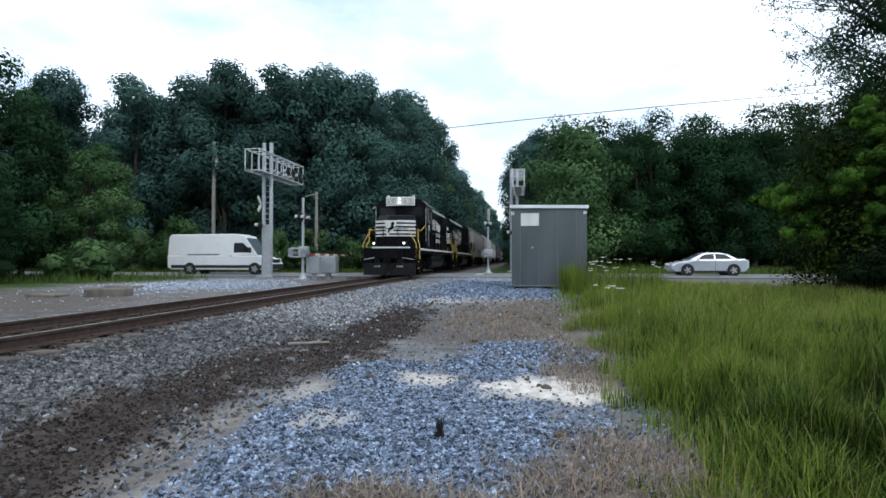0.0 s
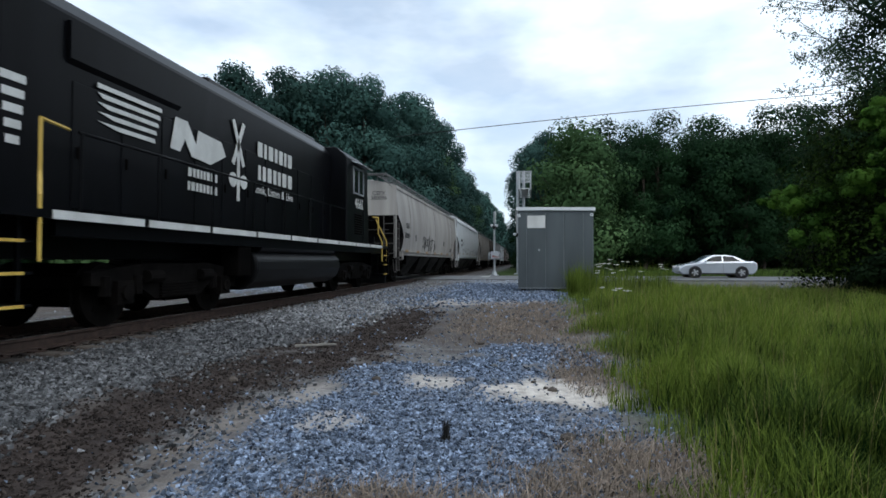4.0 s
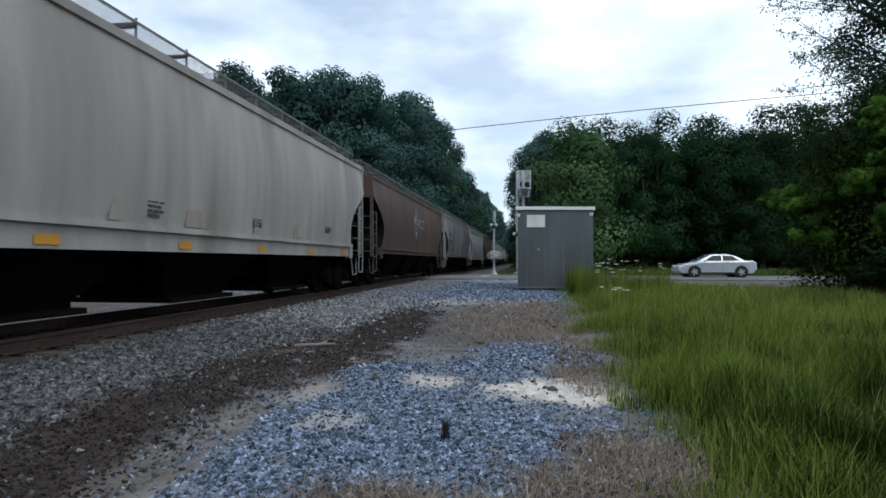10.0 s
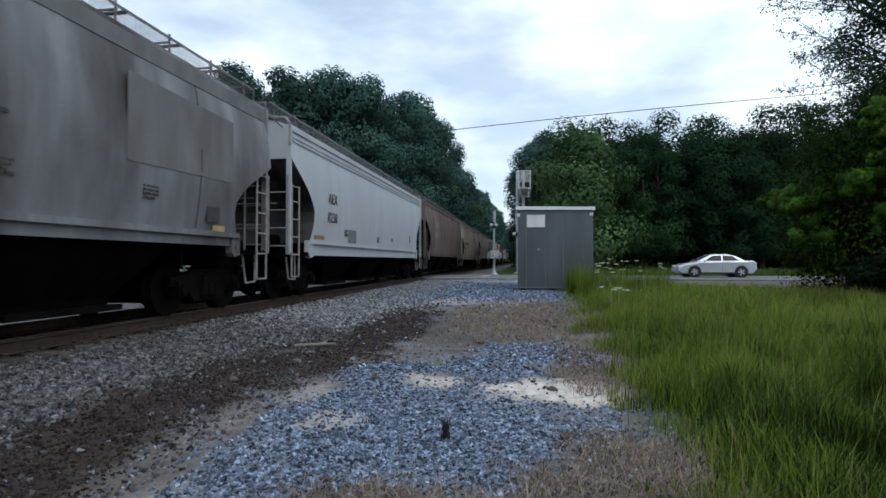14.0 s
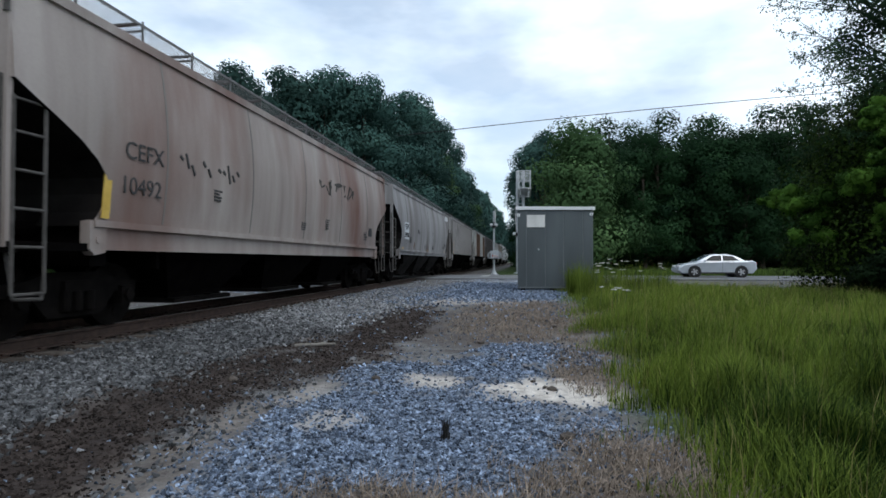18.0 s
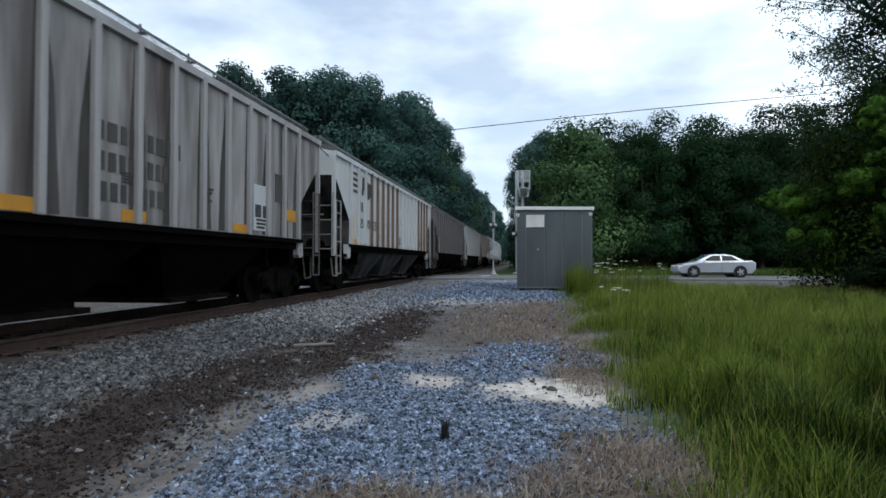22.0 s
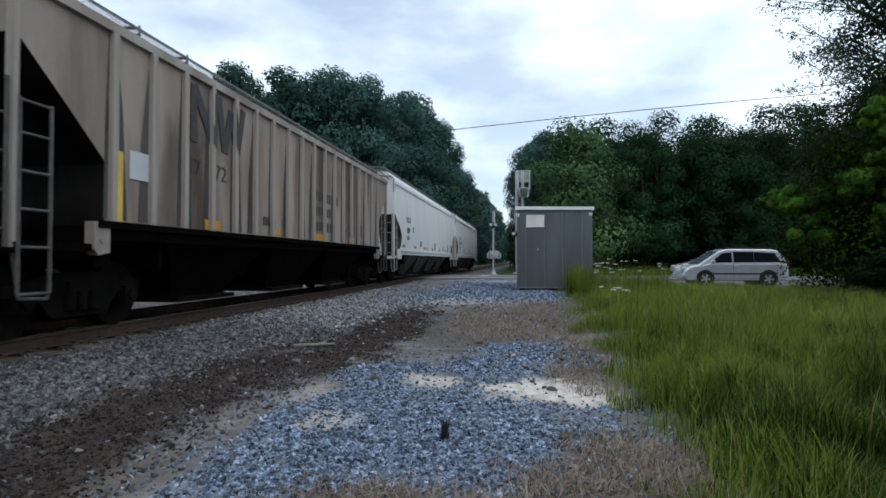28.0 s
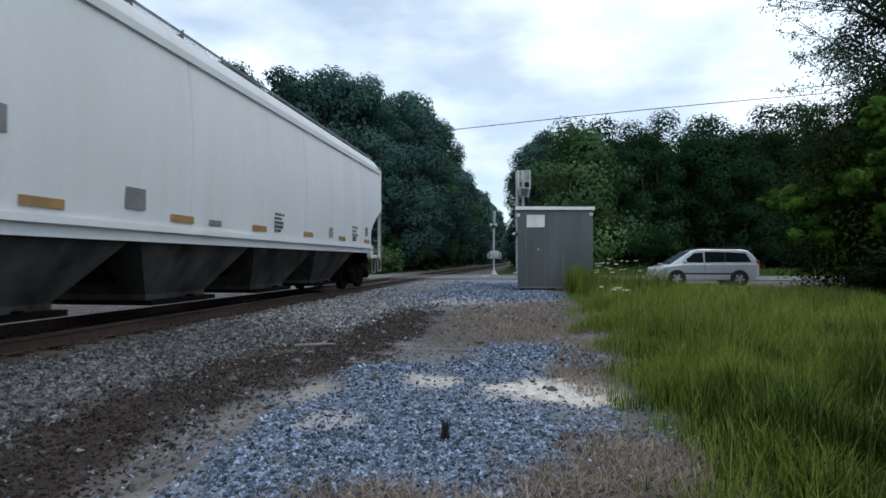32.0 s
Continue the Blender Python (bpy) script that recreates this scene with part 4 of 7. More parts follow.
def trunk_mesh(h, low, ctr, r, seed):
    rg = random.Random(seed)
    bm = bmesh.new()
    pts = [Vector((0, 0, -0.3))]
    n = 5
    for k in range(1, n + 1):
        pts.append(Vector((rg.uniform(-0.25, 0.25) * k / n, rg.uniform(-0.25, 0.25) * k / n, h * 0.85 * k / n)))
    for k in range(n):
        rod(bm, pts[k], pts[k + 1], r * (1 - k / n * 0.85), 9, r * (1 - (k + 1) / n * 0.85))
    for x, y, z, q in ctr[:12]:
        z0 = max(low * 0.6, z - 0.25 * h)
        rod(bm, (0, 0, z0), (x, y, z), r * 0.3, 6, r * 0.08)
    return mesh_of(bm, "trunk", BARK)


def make_tree(name, label, h, r, low, leaf, count, seed, material, trunk_r, blobs=26, group=""):
    c = thing(name, label, "tree", group)
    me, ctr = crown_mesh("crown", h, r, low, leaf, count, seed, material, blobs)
    part("trunk", trunk_mesh(h, low, ctr, trunk_r, seed), None, c)
    part("crown", me, None, c)
    return c


def plant_trees():
    rg = random.Random(21)
    kinds = []
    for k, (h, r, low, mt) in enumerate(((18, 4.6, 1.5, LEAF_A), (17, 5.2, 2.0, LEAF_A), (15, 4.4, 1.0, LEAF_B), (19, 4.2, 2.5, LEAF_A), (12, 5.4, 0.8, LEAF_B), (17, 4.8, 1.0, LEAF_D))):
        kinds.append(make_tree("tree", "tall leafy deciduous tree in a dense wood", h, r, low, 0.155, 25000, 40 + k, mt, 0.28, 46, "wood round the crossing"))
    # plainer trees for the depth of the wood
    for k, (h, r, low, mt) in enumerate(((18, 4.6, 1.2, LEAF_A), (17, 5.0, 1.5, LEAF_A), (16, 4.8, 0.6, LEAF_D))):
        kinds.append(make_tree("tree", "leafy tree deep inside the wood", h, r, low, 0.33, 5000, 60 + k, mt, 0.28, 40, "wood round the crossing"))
    used = [0] * len(kinds)

    def put(k, x, y, s=1.0, lab=None):
        m = pose(x, y, lie(x, y), 0, 0, rg.uniform(0, 360))
        if used[k]:
            ob = copy_thing(kinds[k], m)
        else:
            ob = kinds[k]
            ob.matrix_basis = m
        used[k] = 1
        ob.scale = (s * rg.uniform(0.94, 1.06), s * rg.uniform(0.94, 1.06), s)
        if lab:
            ob["label"] = lab
    # wood beyond the road on the far side of the track
    for x, y, k, s in ((-41, 45, 3, 1.0), (-34.5, 47, 0, 1.06), (-30, 50, 1, 1.12), (-26.5, 48, 3, 1.06), (-22.5, 49, 0, 1.12), (-18.8, 51.5, 1, 1.16), (-15.6, 53, 3, 1.05), (-13.4, 58, 0, 1.12),
                       (-25, 57, 1, 1.2), (-20, 59, 3, 1.12), (-32, 58, 0, 1.2), (-38, 54, 1, 1.1), (-46, 50, 1, 1.1), (-52, 44, 0, 1.1), (-15.5, 61, 1, 1.15)):
        put(k, x, y, s)
    y = 63.0
    n = 0
    while y < 330:
        put(n % 4 if y < 130 else 6 + n % 2, -12.6 - rg.uniform(0, 1.5), y, rg.uniform(1.12, 1.3))
        put(6 + n % 2, -19 - rg.uniform(0, 3), y + 2, rg.uniform(1.2, 1.35))
        if y > 70:
            put((n + 2) % 4 if y < 130 else 6 + n % 2, 1.2 + rg.uniform(0, 2.0) - 0.6 * smooth(80, 160, y), y, rg.uniform(0.85, 1.0))
        y += 6.5 + 0.035 * y
        n += 1
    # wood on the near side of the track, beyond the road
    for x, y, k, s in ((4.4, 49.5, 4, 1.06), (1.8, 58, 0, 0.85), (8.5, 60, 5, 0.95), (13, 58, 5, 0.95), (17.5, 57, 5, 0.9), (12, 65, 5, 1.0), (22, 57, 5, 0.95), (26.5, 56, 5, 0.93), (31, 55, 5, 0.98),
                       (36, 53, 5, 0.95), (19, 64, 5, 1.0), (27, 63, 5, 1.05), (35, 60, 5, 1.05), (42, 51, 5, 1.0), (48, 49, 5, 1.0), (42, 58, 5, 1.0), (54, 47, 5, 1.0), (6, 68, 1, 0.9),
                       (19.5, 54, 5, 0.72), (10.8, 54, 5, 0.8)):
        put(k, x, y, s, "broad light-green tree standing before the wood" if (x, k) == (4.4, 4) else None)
    # nearer trees on the far side of the track
    for x, y, k, s in ((-26.5, 25.0, 5, 0.72), (-31, 22.5, 5, 0.76), (-23.8, 28.6, 2, 0.55), (-29.5, 30.0, 5, 0.7), (-36, 27, 5, 0.8), (-22.5, 21.5, 5, 0.30), (-40, 29, 5, 0.85)):
        put(k, x, y, s, "dark bushy tree beside the road")
    # deeper rows of the wood; the low dark ones stand in for inner shade
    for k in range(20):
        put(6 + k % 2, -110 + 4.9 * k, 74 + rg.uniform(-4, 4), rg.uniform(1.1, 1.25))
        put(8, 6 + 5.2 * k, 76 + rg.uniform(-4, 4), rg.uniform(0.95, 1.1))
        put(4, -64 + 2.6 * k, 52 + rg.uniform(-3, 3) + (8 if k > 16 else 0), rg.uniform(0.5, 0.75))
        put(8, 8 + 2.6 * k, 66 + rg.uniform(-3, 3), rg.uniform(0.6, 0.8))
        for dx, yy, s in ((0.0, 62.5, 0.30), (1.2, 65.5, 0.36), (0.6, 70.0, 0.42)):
            put(8, 3 + dx + 2.5 * k, yy + rg.uniform(-1.5, 1.5), s * rg.uniform(0.9, 1.15), "low undergrowth tree filling the dark shade inside the wood")
    # dark undergrowth close to the track beyond the road, standing in for shade there
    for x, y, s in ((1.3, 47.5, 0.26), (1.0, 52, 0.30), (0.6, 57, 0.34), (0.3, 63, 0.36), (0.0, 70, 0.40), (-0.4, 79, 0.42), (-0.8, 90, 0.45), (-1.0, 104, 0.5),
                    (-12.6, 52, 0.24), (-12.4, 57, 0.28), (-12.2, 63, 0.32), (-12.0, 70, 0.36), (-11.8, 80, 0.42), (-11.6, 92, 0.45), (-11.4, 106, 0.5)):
        put(8, x, y, s, "low undergrowth tree filling the dark shade beside the track")
    # end of the long view up the track
    for k in range(6):
        put(6 + k % 2, -13 + 2.6 * k, 402 + rg.uniform(-4, 4), rg.uniform(1.1, 1.4))
    # unseen trees added behind the camera, closing the view
    for k in range(14):
        a = math.pi + 0.25 + k * (math.pi - 0.5) / 13
        put(6 + k % 2, 32 * math.cos(a) * 1.2 + 4, 34 * math.sin(a) - 6, 0.9)


def bush(x, y, r, h, seed, label, material):
    me, _ = crown_mesh("shrub", h, r, 0.1, 0.13, 3500, seed, material, 16)
    ob = thing("shrub", label, "shrub", "shrubs", mesh=me, at=pose(x, y, lie(x, y)))
    return ob


plant_trees()
for k, (x, y, r, h) in enumerate(((-31, 38.6 + 3, 2.6, 3.6), (-27, 42.0, 2.6, 4.4), (-22.8, 42.5, 2.4, 3.8), (-19.6, 42.5, 2.2, 3.4), (-17.0, 43.6, 2.4, 3.6), (-14.6, 45.0, 2.3, 2.8), (-11.6, 44.2, 1.5, 1.9), (-12.2, 47.5, 2.2, 2.6),
                                  (-36, 41.5, 2.8, 4.0), (-28.0, 24.5, 2.0, 1.9), (-25.0, 21.0, 1.8, 1.5), (-22.3, 26.2, 1.7, 1.9))):
    bush(x, y, r, h, 200 + k, "rounded green shrub at the edge of the wood", LEAF_B)


def near_tree():
    c = thing("near_tree", "tall leafy tree with feathery branches beside the grass", "tree", at=pose(12.9, 19.6, lie(12.9, 19.6)))
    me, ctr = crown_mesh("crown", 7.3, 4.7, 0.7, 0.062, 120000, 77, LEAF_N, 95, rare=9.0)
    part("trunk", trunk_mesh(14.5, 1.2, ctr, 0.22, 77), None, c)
    part("crown", me, None, c, "dense lower crown with inner shade painted in and a few bright clumps")
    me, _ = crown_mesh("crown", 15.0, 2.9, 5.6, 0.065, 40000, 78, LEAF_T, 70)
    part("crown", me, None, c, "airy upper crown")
    # yellow-green sprays on the open side, their bright colour painting in light
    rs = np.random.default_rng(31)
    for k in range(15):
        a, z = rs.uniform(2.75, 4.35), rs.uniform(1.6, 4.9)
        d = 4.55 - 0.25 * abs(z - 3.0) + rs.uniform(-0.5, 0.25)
        me, _ = crown_mesh("leaf_spray", 0.8, rs.uniform(0.5, 0.9), 0.05, 0.055, 1900, 500 + k, LEAF_LIT, 7, rare=1.3)
        part("leaf_spray", me, None, c, "yellow-green spray of leaves, coloured as if brightly lit", at=pose(d * math.cos(a), d * math.sin(a), z))
    # long outer branches, their narrow leaves set along fine side twigs
    rg = np.random.default_rng(8)
    for k in range(34):
        a = rg.uniform(2.3, 4.5)
        z = rg.uniform(4.4, 10.5)
        reach = rg.uniform(0.5, 1.9)
        p = Vector((2.3 * math.cos(a), 2.3 * math.sin(a), z))
        q = p + Vector((math.cos(a + rg.normal(0, 0.5)) * (reach + 0.6), math.sin(a + rg.normal(0, 0.5)) * (reach + 0.6), rg.uniform(-0.5, 1.9)))
        bm = bmesh.new()
        rod(bm, (0, 0, z - 1.8), p, 0.045, 5, 0.02)
        rod(bm, p, q, 0.02, 5, 0.004)
        tone = bm.verts.layers.float.new("tone")
        for j in range(24):
            u = rg.uniform(0.0, 1.0)
            o = p.lerp(q, u)
            w = Vector((math.cos(a + rg.normal(0, 0.9)), math.sin(a + rg.normal(0, 0.9)), rg.normal(0.1, 0.7))).normalized()
            ln = rg.uniform(0.25, 0.6) * (1.15 - 0.55 * u)
            for i in range(11):
                e = o + w * ln * (i + 1) / 11 + Vector(rg.normal(0, 0.035, 3))
                t = (w + Vector(rg.normal(0, 0.55, 3)) + Vector((0, 0, -0.35))).normalized() * rg.uniform(0.06, 0.105)
                b = t.cross(Vector(rg.normal(0, 1, 3))).normalized() * 0.022
                vs = [bm.verts.new(v) for v in (e, e + t * 0.5 - b, e + t, e + t * 0.5 + b)]
                for v in vs:
                    v[tone] = rg.uniform(0.1, 0.9)
                bm.faces.new(vs)
        part("branch", bm, LEAF_T, c)


near_tree()
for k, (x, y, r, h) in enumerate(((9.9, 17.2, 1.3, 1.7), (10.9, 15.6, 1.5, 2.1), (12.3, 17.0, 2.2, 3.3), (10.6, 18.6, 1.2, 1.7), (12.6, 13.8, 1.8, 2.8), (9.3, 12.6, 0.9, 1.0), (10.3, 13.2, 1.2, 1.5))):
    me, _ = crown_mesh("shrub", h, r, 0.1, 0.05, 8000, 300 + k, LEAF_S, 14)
    thing("shrub", "dense undergrowth at the foot of a tree, darkened for its shade", "shrub", "undergrowth", mesh=me, at=pose(x, y, lie(x, y)))

# ---- grass ----


def blades(name, label, places, material, hmin, hmax, width, seed, bend=0.35):
    """Curved blades of three faces each at (x, y, k)."""
    rg = np.random.default_rng(seed)
    P = np.array(places)
    n = len(P)
    near = (P[:, 1] < 26) & (P[:, 0] > -10) & (P[:, 0] < 15)
    zs = np.array([lie(x, y) for x, y, _ in places]) if not near.all() else between(HGRID, P[:, 0], P[:, 1]) - 0.01
    hgt = rg.uniform(hmin, hmax, n) * P[:, 2]
    lump = np.array([(noise.noise((x * 1.1, y * 1.1, 2.0)), noise.noise((x * 0.7, y * 0.7, 9.0)), noise.noise((x * 2.4, y * 2.4, 5.0))) for x, y, _ in places])
    a = lump[:, 0] * 3 + rg.normal(0, 1.7, n)
    hgt = hgt * (1 + 0.45 * lump[:, 2])
    lean = rg.uniform(0.05, bend, n) * hgt
    # blades towards the right are toned darker, painting in the shade of the tree
    tree_shade = np.clip((P[:, 0] / np.maximum(P[:, 1], 1) - 0.38) / 0.3, 0, 1)
    tone = np.clip(0.46 + 0.28 * np.clip((P[:, 1] - 5) / 7, 0, 1) - 0.22 * tree_shade + 0.55 * lump[:, 1] + 0.25 * lump[:, 2] + rg.normal(0, 0.36, n), 0, 1)
    dx, dy = np.cos(a) * lean, np.sin(a) * lean
    wx, wy = -np.sin(a) * width, np.cos(a) * width
    v = np.zeros((n, 5, 3))
    base = np.stack([P[:, 0], P[:, 1], zs], 1)
    for i, (u, w) in enumerate(((0, 1), (0, -1), (0.55, 0.8), (0.55, -0.8), (1, 0))):
        v[:, i, 0] = base[:, 0] + dx * u * u + wx * w
        v[:, i, 1] = base[:, 1] + dy * u * u + wy * w
        v[:, i, 2] = base[:, 2] + hgt * (u - 0.12 * u * u)
    f = np.array([(0, 1, 3, 2)])
    quads = (f[None] + (np.arange(n) * 5)[:, None, None]).reshape(-1, 4).tolist()
    tris = (np.array([(2, 3, 4)])[None] + (np.arange(n) * 5)[:, None, None]).reshape(-1, 3).tolist()
    me = bpy.data.meshes.new(name)
    me.from_pydata(v.reshape(-1, 3).tolist(), [], quads + tris)
    me.attributes.new("tone", "FLOAT", "POINT").data.foreach_set("value", np.repeat(tone, 5))
    me.materials.append(material)
    thing(name, label, "grass", kind="stuff", mesh=me)


GRASS = leafy("meadow_grass", (0.188, 0.250, 0.042), (0.008, 0.027, 0.006), 0.36, "tone")
DRYGRASS = leafy("dry_grass", (0.44, 0.36, 0.29), (0.09, 0.07, 0.055), 0.2)
STRAWG = leafy("yellow_stalks", (0.36, 0.31, 0.13), (0.18, 0.17, 0.06), 0.2)
FARGRASS = leafy("verge_grass", (0.10, 0.15, 0.035), (0.05, 0.08, 0.02), 0.3)


def grow():
    rg = random.Random(4)
    verge = []
    weeds = []
    while len(weeds) < 2600:
        y = rg.uniform(16.5, 19.7)
        x = (0.072 + 0.17 * rg.random() ** 2.2) * y
        if fbm(x, y, 1.5) > -0.15:
            weeds.append((x, y, rg.uniform(0.6, 1.0)))
    rn = np.random.default_rng(44)
    y = 2.2 + 21.0 * rn.random(420000) ** 1.7
    x = 0.55 + rn.random(420000) * (0.65 + 0.62 * y)
    clump = np.array([noise.fractal((a * 1.3, b * 1.3, 0.3), 0.8, 2.1, 4) for a, b in zip(x, y)])
    keep = rn.random(420000) < between(ZGRID, x, y)[4] * np.clip(0.42 + 0.85 * clump, 0.05, 1) * 0.85
    x, y, clump = x[keep], y[keep], clump[keep]
    edge = np.clip((x - 0.7 - 0.4 * clump) / 1.3, 0, 1)
    tall = np.stack([x, y, (0.35 + 0.65 * edge) * (0.75 + 0.6 * clump) * np.where(y > 17, 0.75, 1.0)], 1)
    yd = 2.1 + 13 * rn.random(90000) ** 2
    xd = rn.uniform(-1.6, 2.0, 90000)
    keep = rn.random(90000) < between(ZGRID, xd, yd)[3] * 0.9
    dry = np.stack([xd[keep], yd[keep], rn.uniform(0.4, 1.2, int(keep.sum()))], 1)
    while len(verge) < 14000:
        if rg.random() < 0.7:
            x, y = rg.uniform(4, 40), rg.uniform(39.2, 46)
        else:
            x, y = rg.uniform(-32, -11.5), rg.uniform(39.5, 44) if rg.random() < 0.5 else rg.uniform(22, 30.3)
        if rg.random() < zones(x, y)[4]:
            verge.append((x, y, rg.uniform(0.6, 1.3)))
    blades("tall_grass", "tall green meadow grass beside the gravel path", tall, GRASS, 0.24, 0.66, 0.0046, 5, 0.75)
    pick = rn.random(len(tall)) < 0.010 + 0.04 * (edge < 0.5) + 0.06 * np.clip((tall[:, 1] - 6) / 6, 0, 1)
    stalk = np.stack([tall[pick, 0], tall[pick, 1], 0.45 + 0.55 * edge[pick]], 1)
    blades("dry_stalks", "thin yellowish dry stalks standing in the grass", stalk, STRAWG, 0.4, 0.8, 0.0022, 25, 0.45)
    blades("tall_weeds", "tall ragged weeds growing beside the shelter", weeds, GRASS, 0.75, 1.35, 0.006, 15, 0.4)
    blades("dry_grass", "low dry straw-coloured grass tufts", dry, DRYGRASS, 0.04, 0.14, 0.0036, 6, 2.4)
    blades("verge_grass", "short green verge grass along the road", verge, FARGRASS, 0.25, 0.55, 0.02, 7)


grow()
PETAL = surface("white_petals", (0.75, 0.75, 0.70), None, 0.8, scale=9, bump=0)
STEM = surface("green_stem", (0.07, 0.11, 0.03), None, 0.8, scale=9, bump=0)


def wildflower(x, y, h, seed):
    rg = random.Random(seed)
    c = thing("wildflower", "white umbel wildflower on a thin green stem", "flower", "white wildflowers", at=pose(x, y, lie(x, y)))
    bm = bmesh.new()
    pipe(bm, [(0, 0, -0.02), (0.03, 0.02, h * 0.5), (0.06, 0.0, h)], 0.006, 5)
    part("stem", bm, STEM, c)
    bm = bmesh.new()
    for k in range(16):
        a, d = rg.uniform(0, 6.28), rg.uniform(0, 0.075)
        box(bm, 0.06 + d * math.cos(a), d * math.sin(a), h + rg.uniform(-0.01, 0.012), 0.03, 0.03, 0.008)
    part("flower_head", bm, PETAL, c)


def flowers():
    rg = random.Random(9)
    for k in range(26):
        y = rg.uniform(15, 19.5)
        wildflower((0.115 + rg.uniform(0.0, 0.115)) * y, y, rg.uniform(0.75, 1.15), k)
    for k, (x, y) in enumerate(((1.75, 12.2), (1.9, 12.6), (2.0, 12.1), (1.6, 12.9))):
        wildflower(x, y, 0.62, 50 + k)


flowers()

# ---- small things on the ground ----


def clutter():
    bm = bmesh.new()
    rod(bm, (0, 0, 0.03), (0.62, 0.1, 0.035), 0.028, 7, 0.02)
    rod(bm, (0.3, 0.05, 0.035), (0.45, 0.18, 0.05), 0.014, 6)
    thing("stick", "short grey weathered stick on the ballast", "stick", mesh=mesh_of(bm, "stick", WOODP), at=pose(-3.55, 8.35, height(-3.55, 8.35), 0, 0, 12))
    rg = random.Random(2)
    bm = bmesh.new()
    for k in range(34):
        a, d = rg.uniform(0, 6.28), rg.uniform(0.0, 0.03)
        p = Vector((d * math.cos(a), d * math.sin(a), 0.0))
        rod(bm, p, p * 1.2 + Vector((rg.uniform(-0.03, 0.03), rg.uniform(-0.03, 0.03), rg.uniform(0.04, 0.17))), 0.008, 4, 0.002)
    thing("weed_clump", "small dark withered weed in the gravel", "weed", mesh=mesh_of(bm, "weed", RUBBER), at=pose(-0.64, 4.48, height(-0.64, 4.48)))
    for x, y, sx, sy, sz, rz in ((-12.9, 16.3, 1.3, 0.55, 0.30, 6), (-14.8, 16.0, 1.2, 0.5, 0.14, -4), (-14.8, 19.5, 1.4, 0.5, 0.13, 3)):
        bm = bmesh.new()
        box(bm, 0, 0, sz / 2 - 0.04, sx, sy, sz)
        soften(bm, 0.04)
        thing("concrete_block", "low weathered concrete block beside the track", "block", "concrete blocks", mesh=mesh_of(bm, "block", CONCRETE), at=pose(x, y, lie(x, y), 0, 0, rz))
    f = thing("wooden_fence", "low dark wooden rail fence before the trees", "fence", at=pose(-26.0, 40.6, lie(-26, 40.6)))
    for k in range(4):
        bm = bmesh.new()
        box(bm, k * 1.5, 0, 0.5, 0.12, 0.12, 1.1)
        part("post", bm, WOODP, f)
    for k in range(3):
        for z in (0.5, 0.9):
            bm = bmesh.new()
            box(bm, k * 1.5 + 0.75, 0.05, z, 1.5, 0.05, 0.12)
            part("rail", bm, WOODP, f)
    for k in range(40):
        y = rg.uniform(3, 12)
        x = rg.uniform(-5.6, 0.6)
        bm = bmesh.new()
        g = bmesh.ops.create_icosphere(bm, subdivisions=1, radius=rg.uniform(0.03, 0.075))
        for v in bm.verts:
            v.co *= rg.uniform(0.7, 1.2)
            v.co.z *= 0.6
        thing("rock", "larger loose grey stone among the ballast", "rock", "loose rocks", mesh=mesh_of(bm, "rock", STONE if k % 3 else TIE), at=pose(x, y, height(x, y) + 0.015, 0, 0, rg.uniform(0, 360)))


clutter()
# ---- the train ----
TRACK_X, SPEED, WHEEL_R = -6.95, 10.788, 0.46
train = []
wheelsets = []


def wheelset_mesh(bm):
    for sx in (-1, 1):
        rod(bm, (sx * 0.70, 0, 0), (sx * 0.83, 0, 0), WHEEL_R, 28)
        rod(bm, (sx * 0.67, 0, 0), (sx * 0.71, 0, 0), WHEEL_R + 0.028, 28)
        rod(bm, (sx * 0.82, 0, 0), (sx * 0.90, 0, 0), 0.15, 12)
        for k in range(5):
            a = k * 2 * math.pi / 5
            box(bm, sx * 0.832, 0.27 * math.cos(a), 0.27 * math.sin(a), 0.015, 0.10, 0.10)
        rod(bm, (sx * 0.88, 0, 0), (sx * 1.02, 0, 0), 0.085, 10)
    rod(bm, (-0.7, 0, 0), (0.7, 0, 0), 0.08, 10)


def side_frame_mesh(bm):
    # cast side frame of a freight truck: arched top chord, pedestals, spring window
    outer = [(-1.15, 0.52), (-1.15, 0.66), (-0.75, 0.70), (-0.45, 0.80), (0.45, 0.80), (0.75, 0.70), (1.15, 0.66), (1.15, 0.52),
             (0.98, 0.50), (0.72, 0.52), (0.45, 0.22), (-0.45, 0.22), (-0.72, 0.52), (-0.98, 0.50)]
    prism(bm, outer, "x", -0.06, 0.06)
    for sy in (-0.9, 0.9):
        box(bm, 0.02, sy, 0.46, 0.22, 0.24, 0.26)
        rod(bm, (0.12, sy, 0.46), (0.18, sy, 0.46), 0.09, 10)
    for k in range(3):
        rod(bm, (0.08, -0.2 + 0.2 * k, 0.30), (0.08, -0.2 + 0.2 * k, 0.56), 0.075, 10)
    box(bm, 0.05, 0, 0.62, 0.16, 0.5, 0.14)


def bolster_mesh(bm):
    box(bm, 0, 0, 0.60, 2.0, 0.36, 0.26)
    rod(bm, (0, 0, 0.7), (0, 0, 0.98), 0.25, 12)


def brake_beam_mesh(bm):
    # beam between the wheels with a shoe at each end
    prism(bm, [(-0.05, 0.19), (0.05, 0.19), (0.06, 0.42), (0.04, 0.48), (-0.04, 0.48), (-0.06, 0.42)], "x", -0.83, 0.83)
    for sx in (-0.74, 0.74):
        box(bm, sx, 0.02, 0.42, 0.09, 0.10, 0.34)


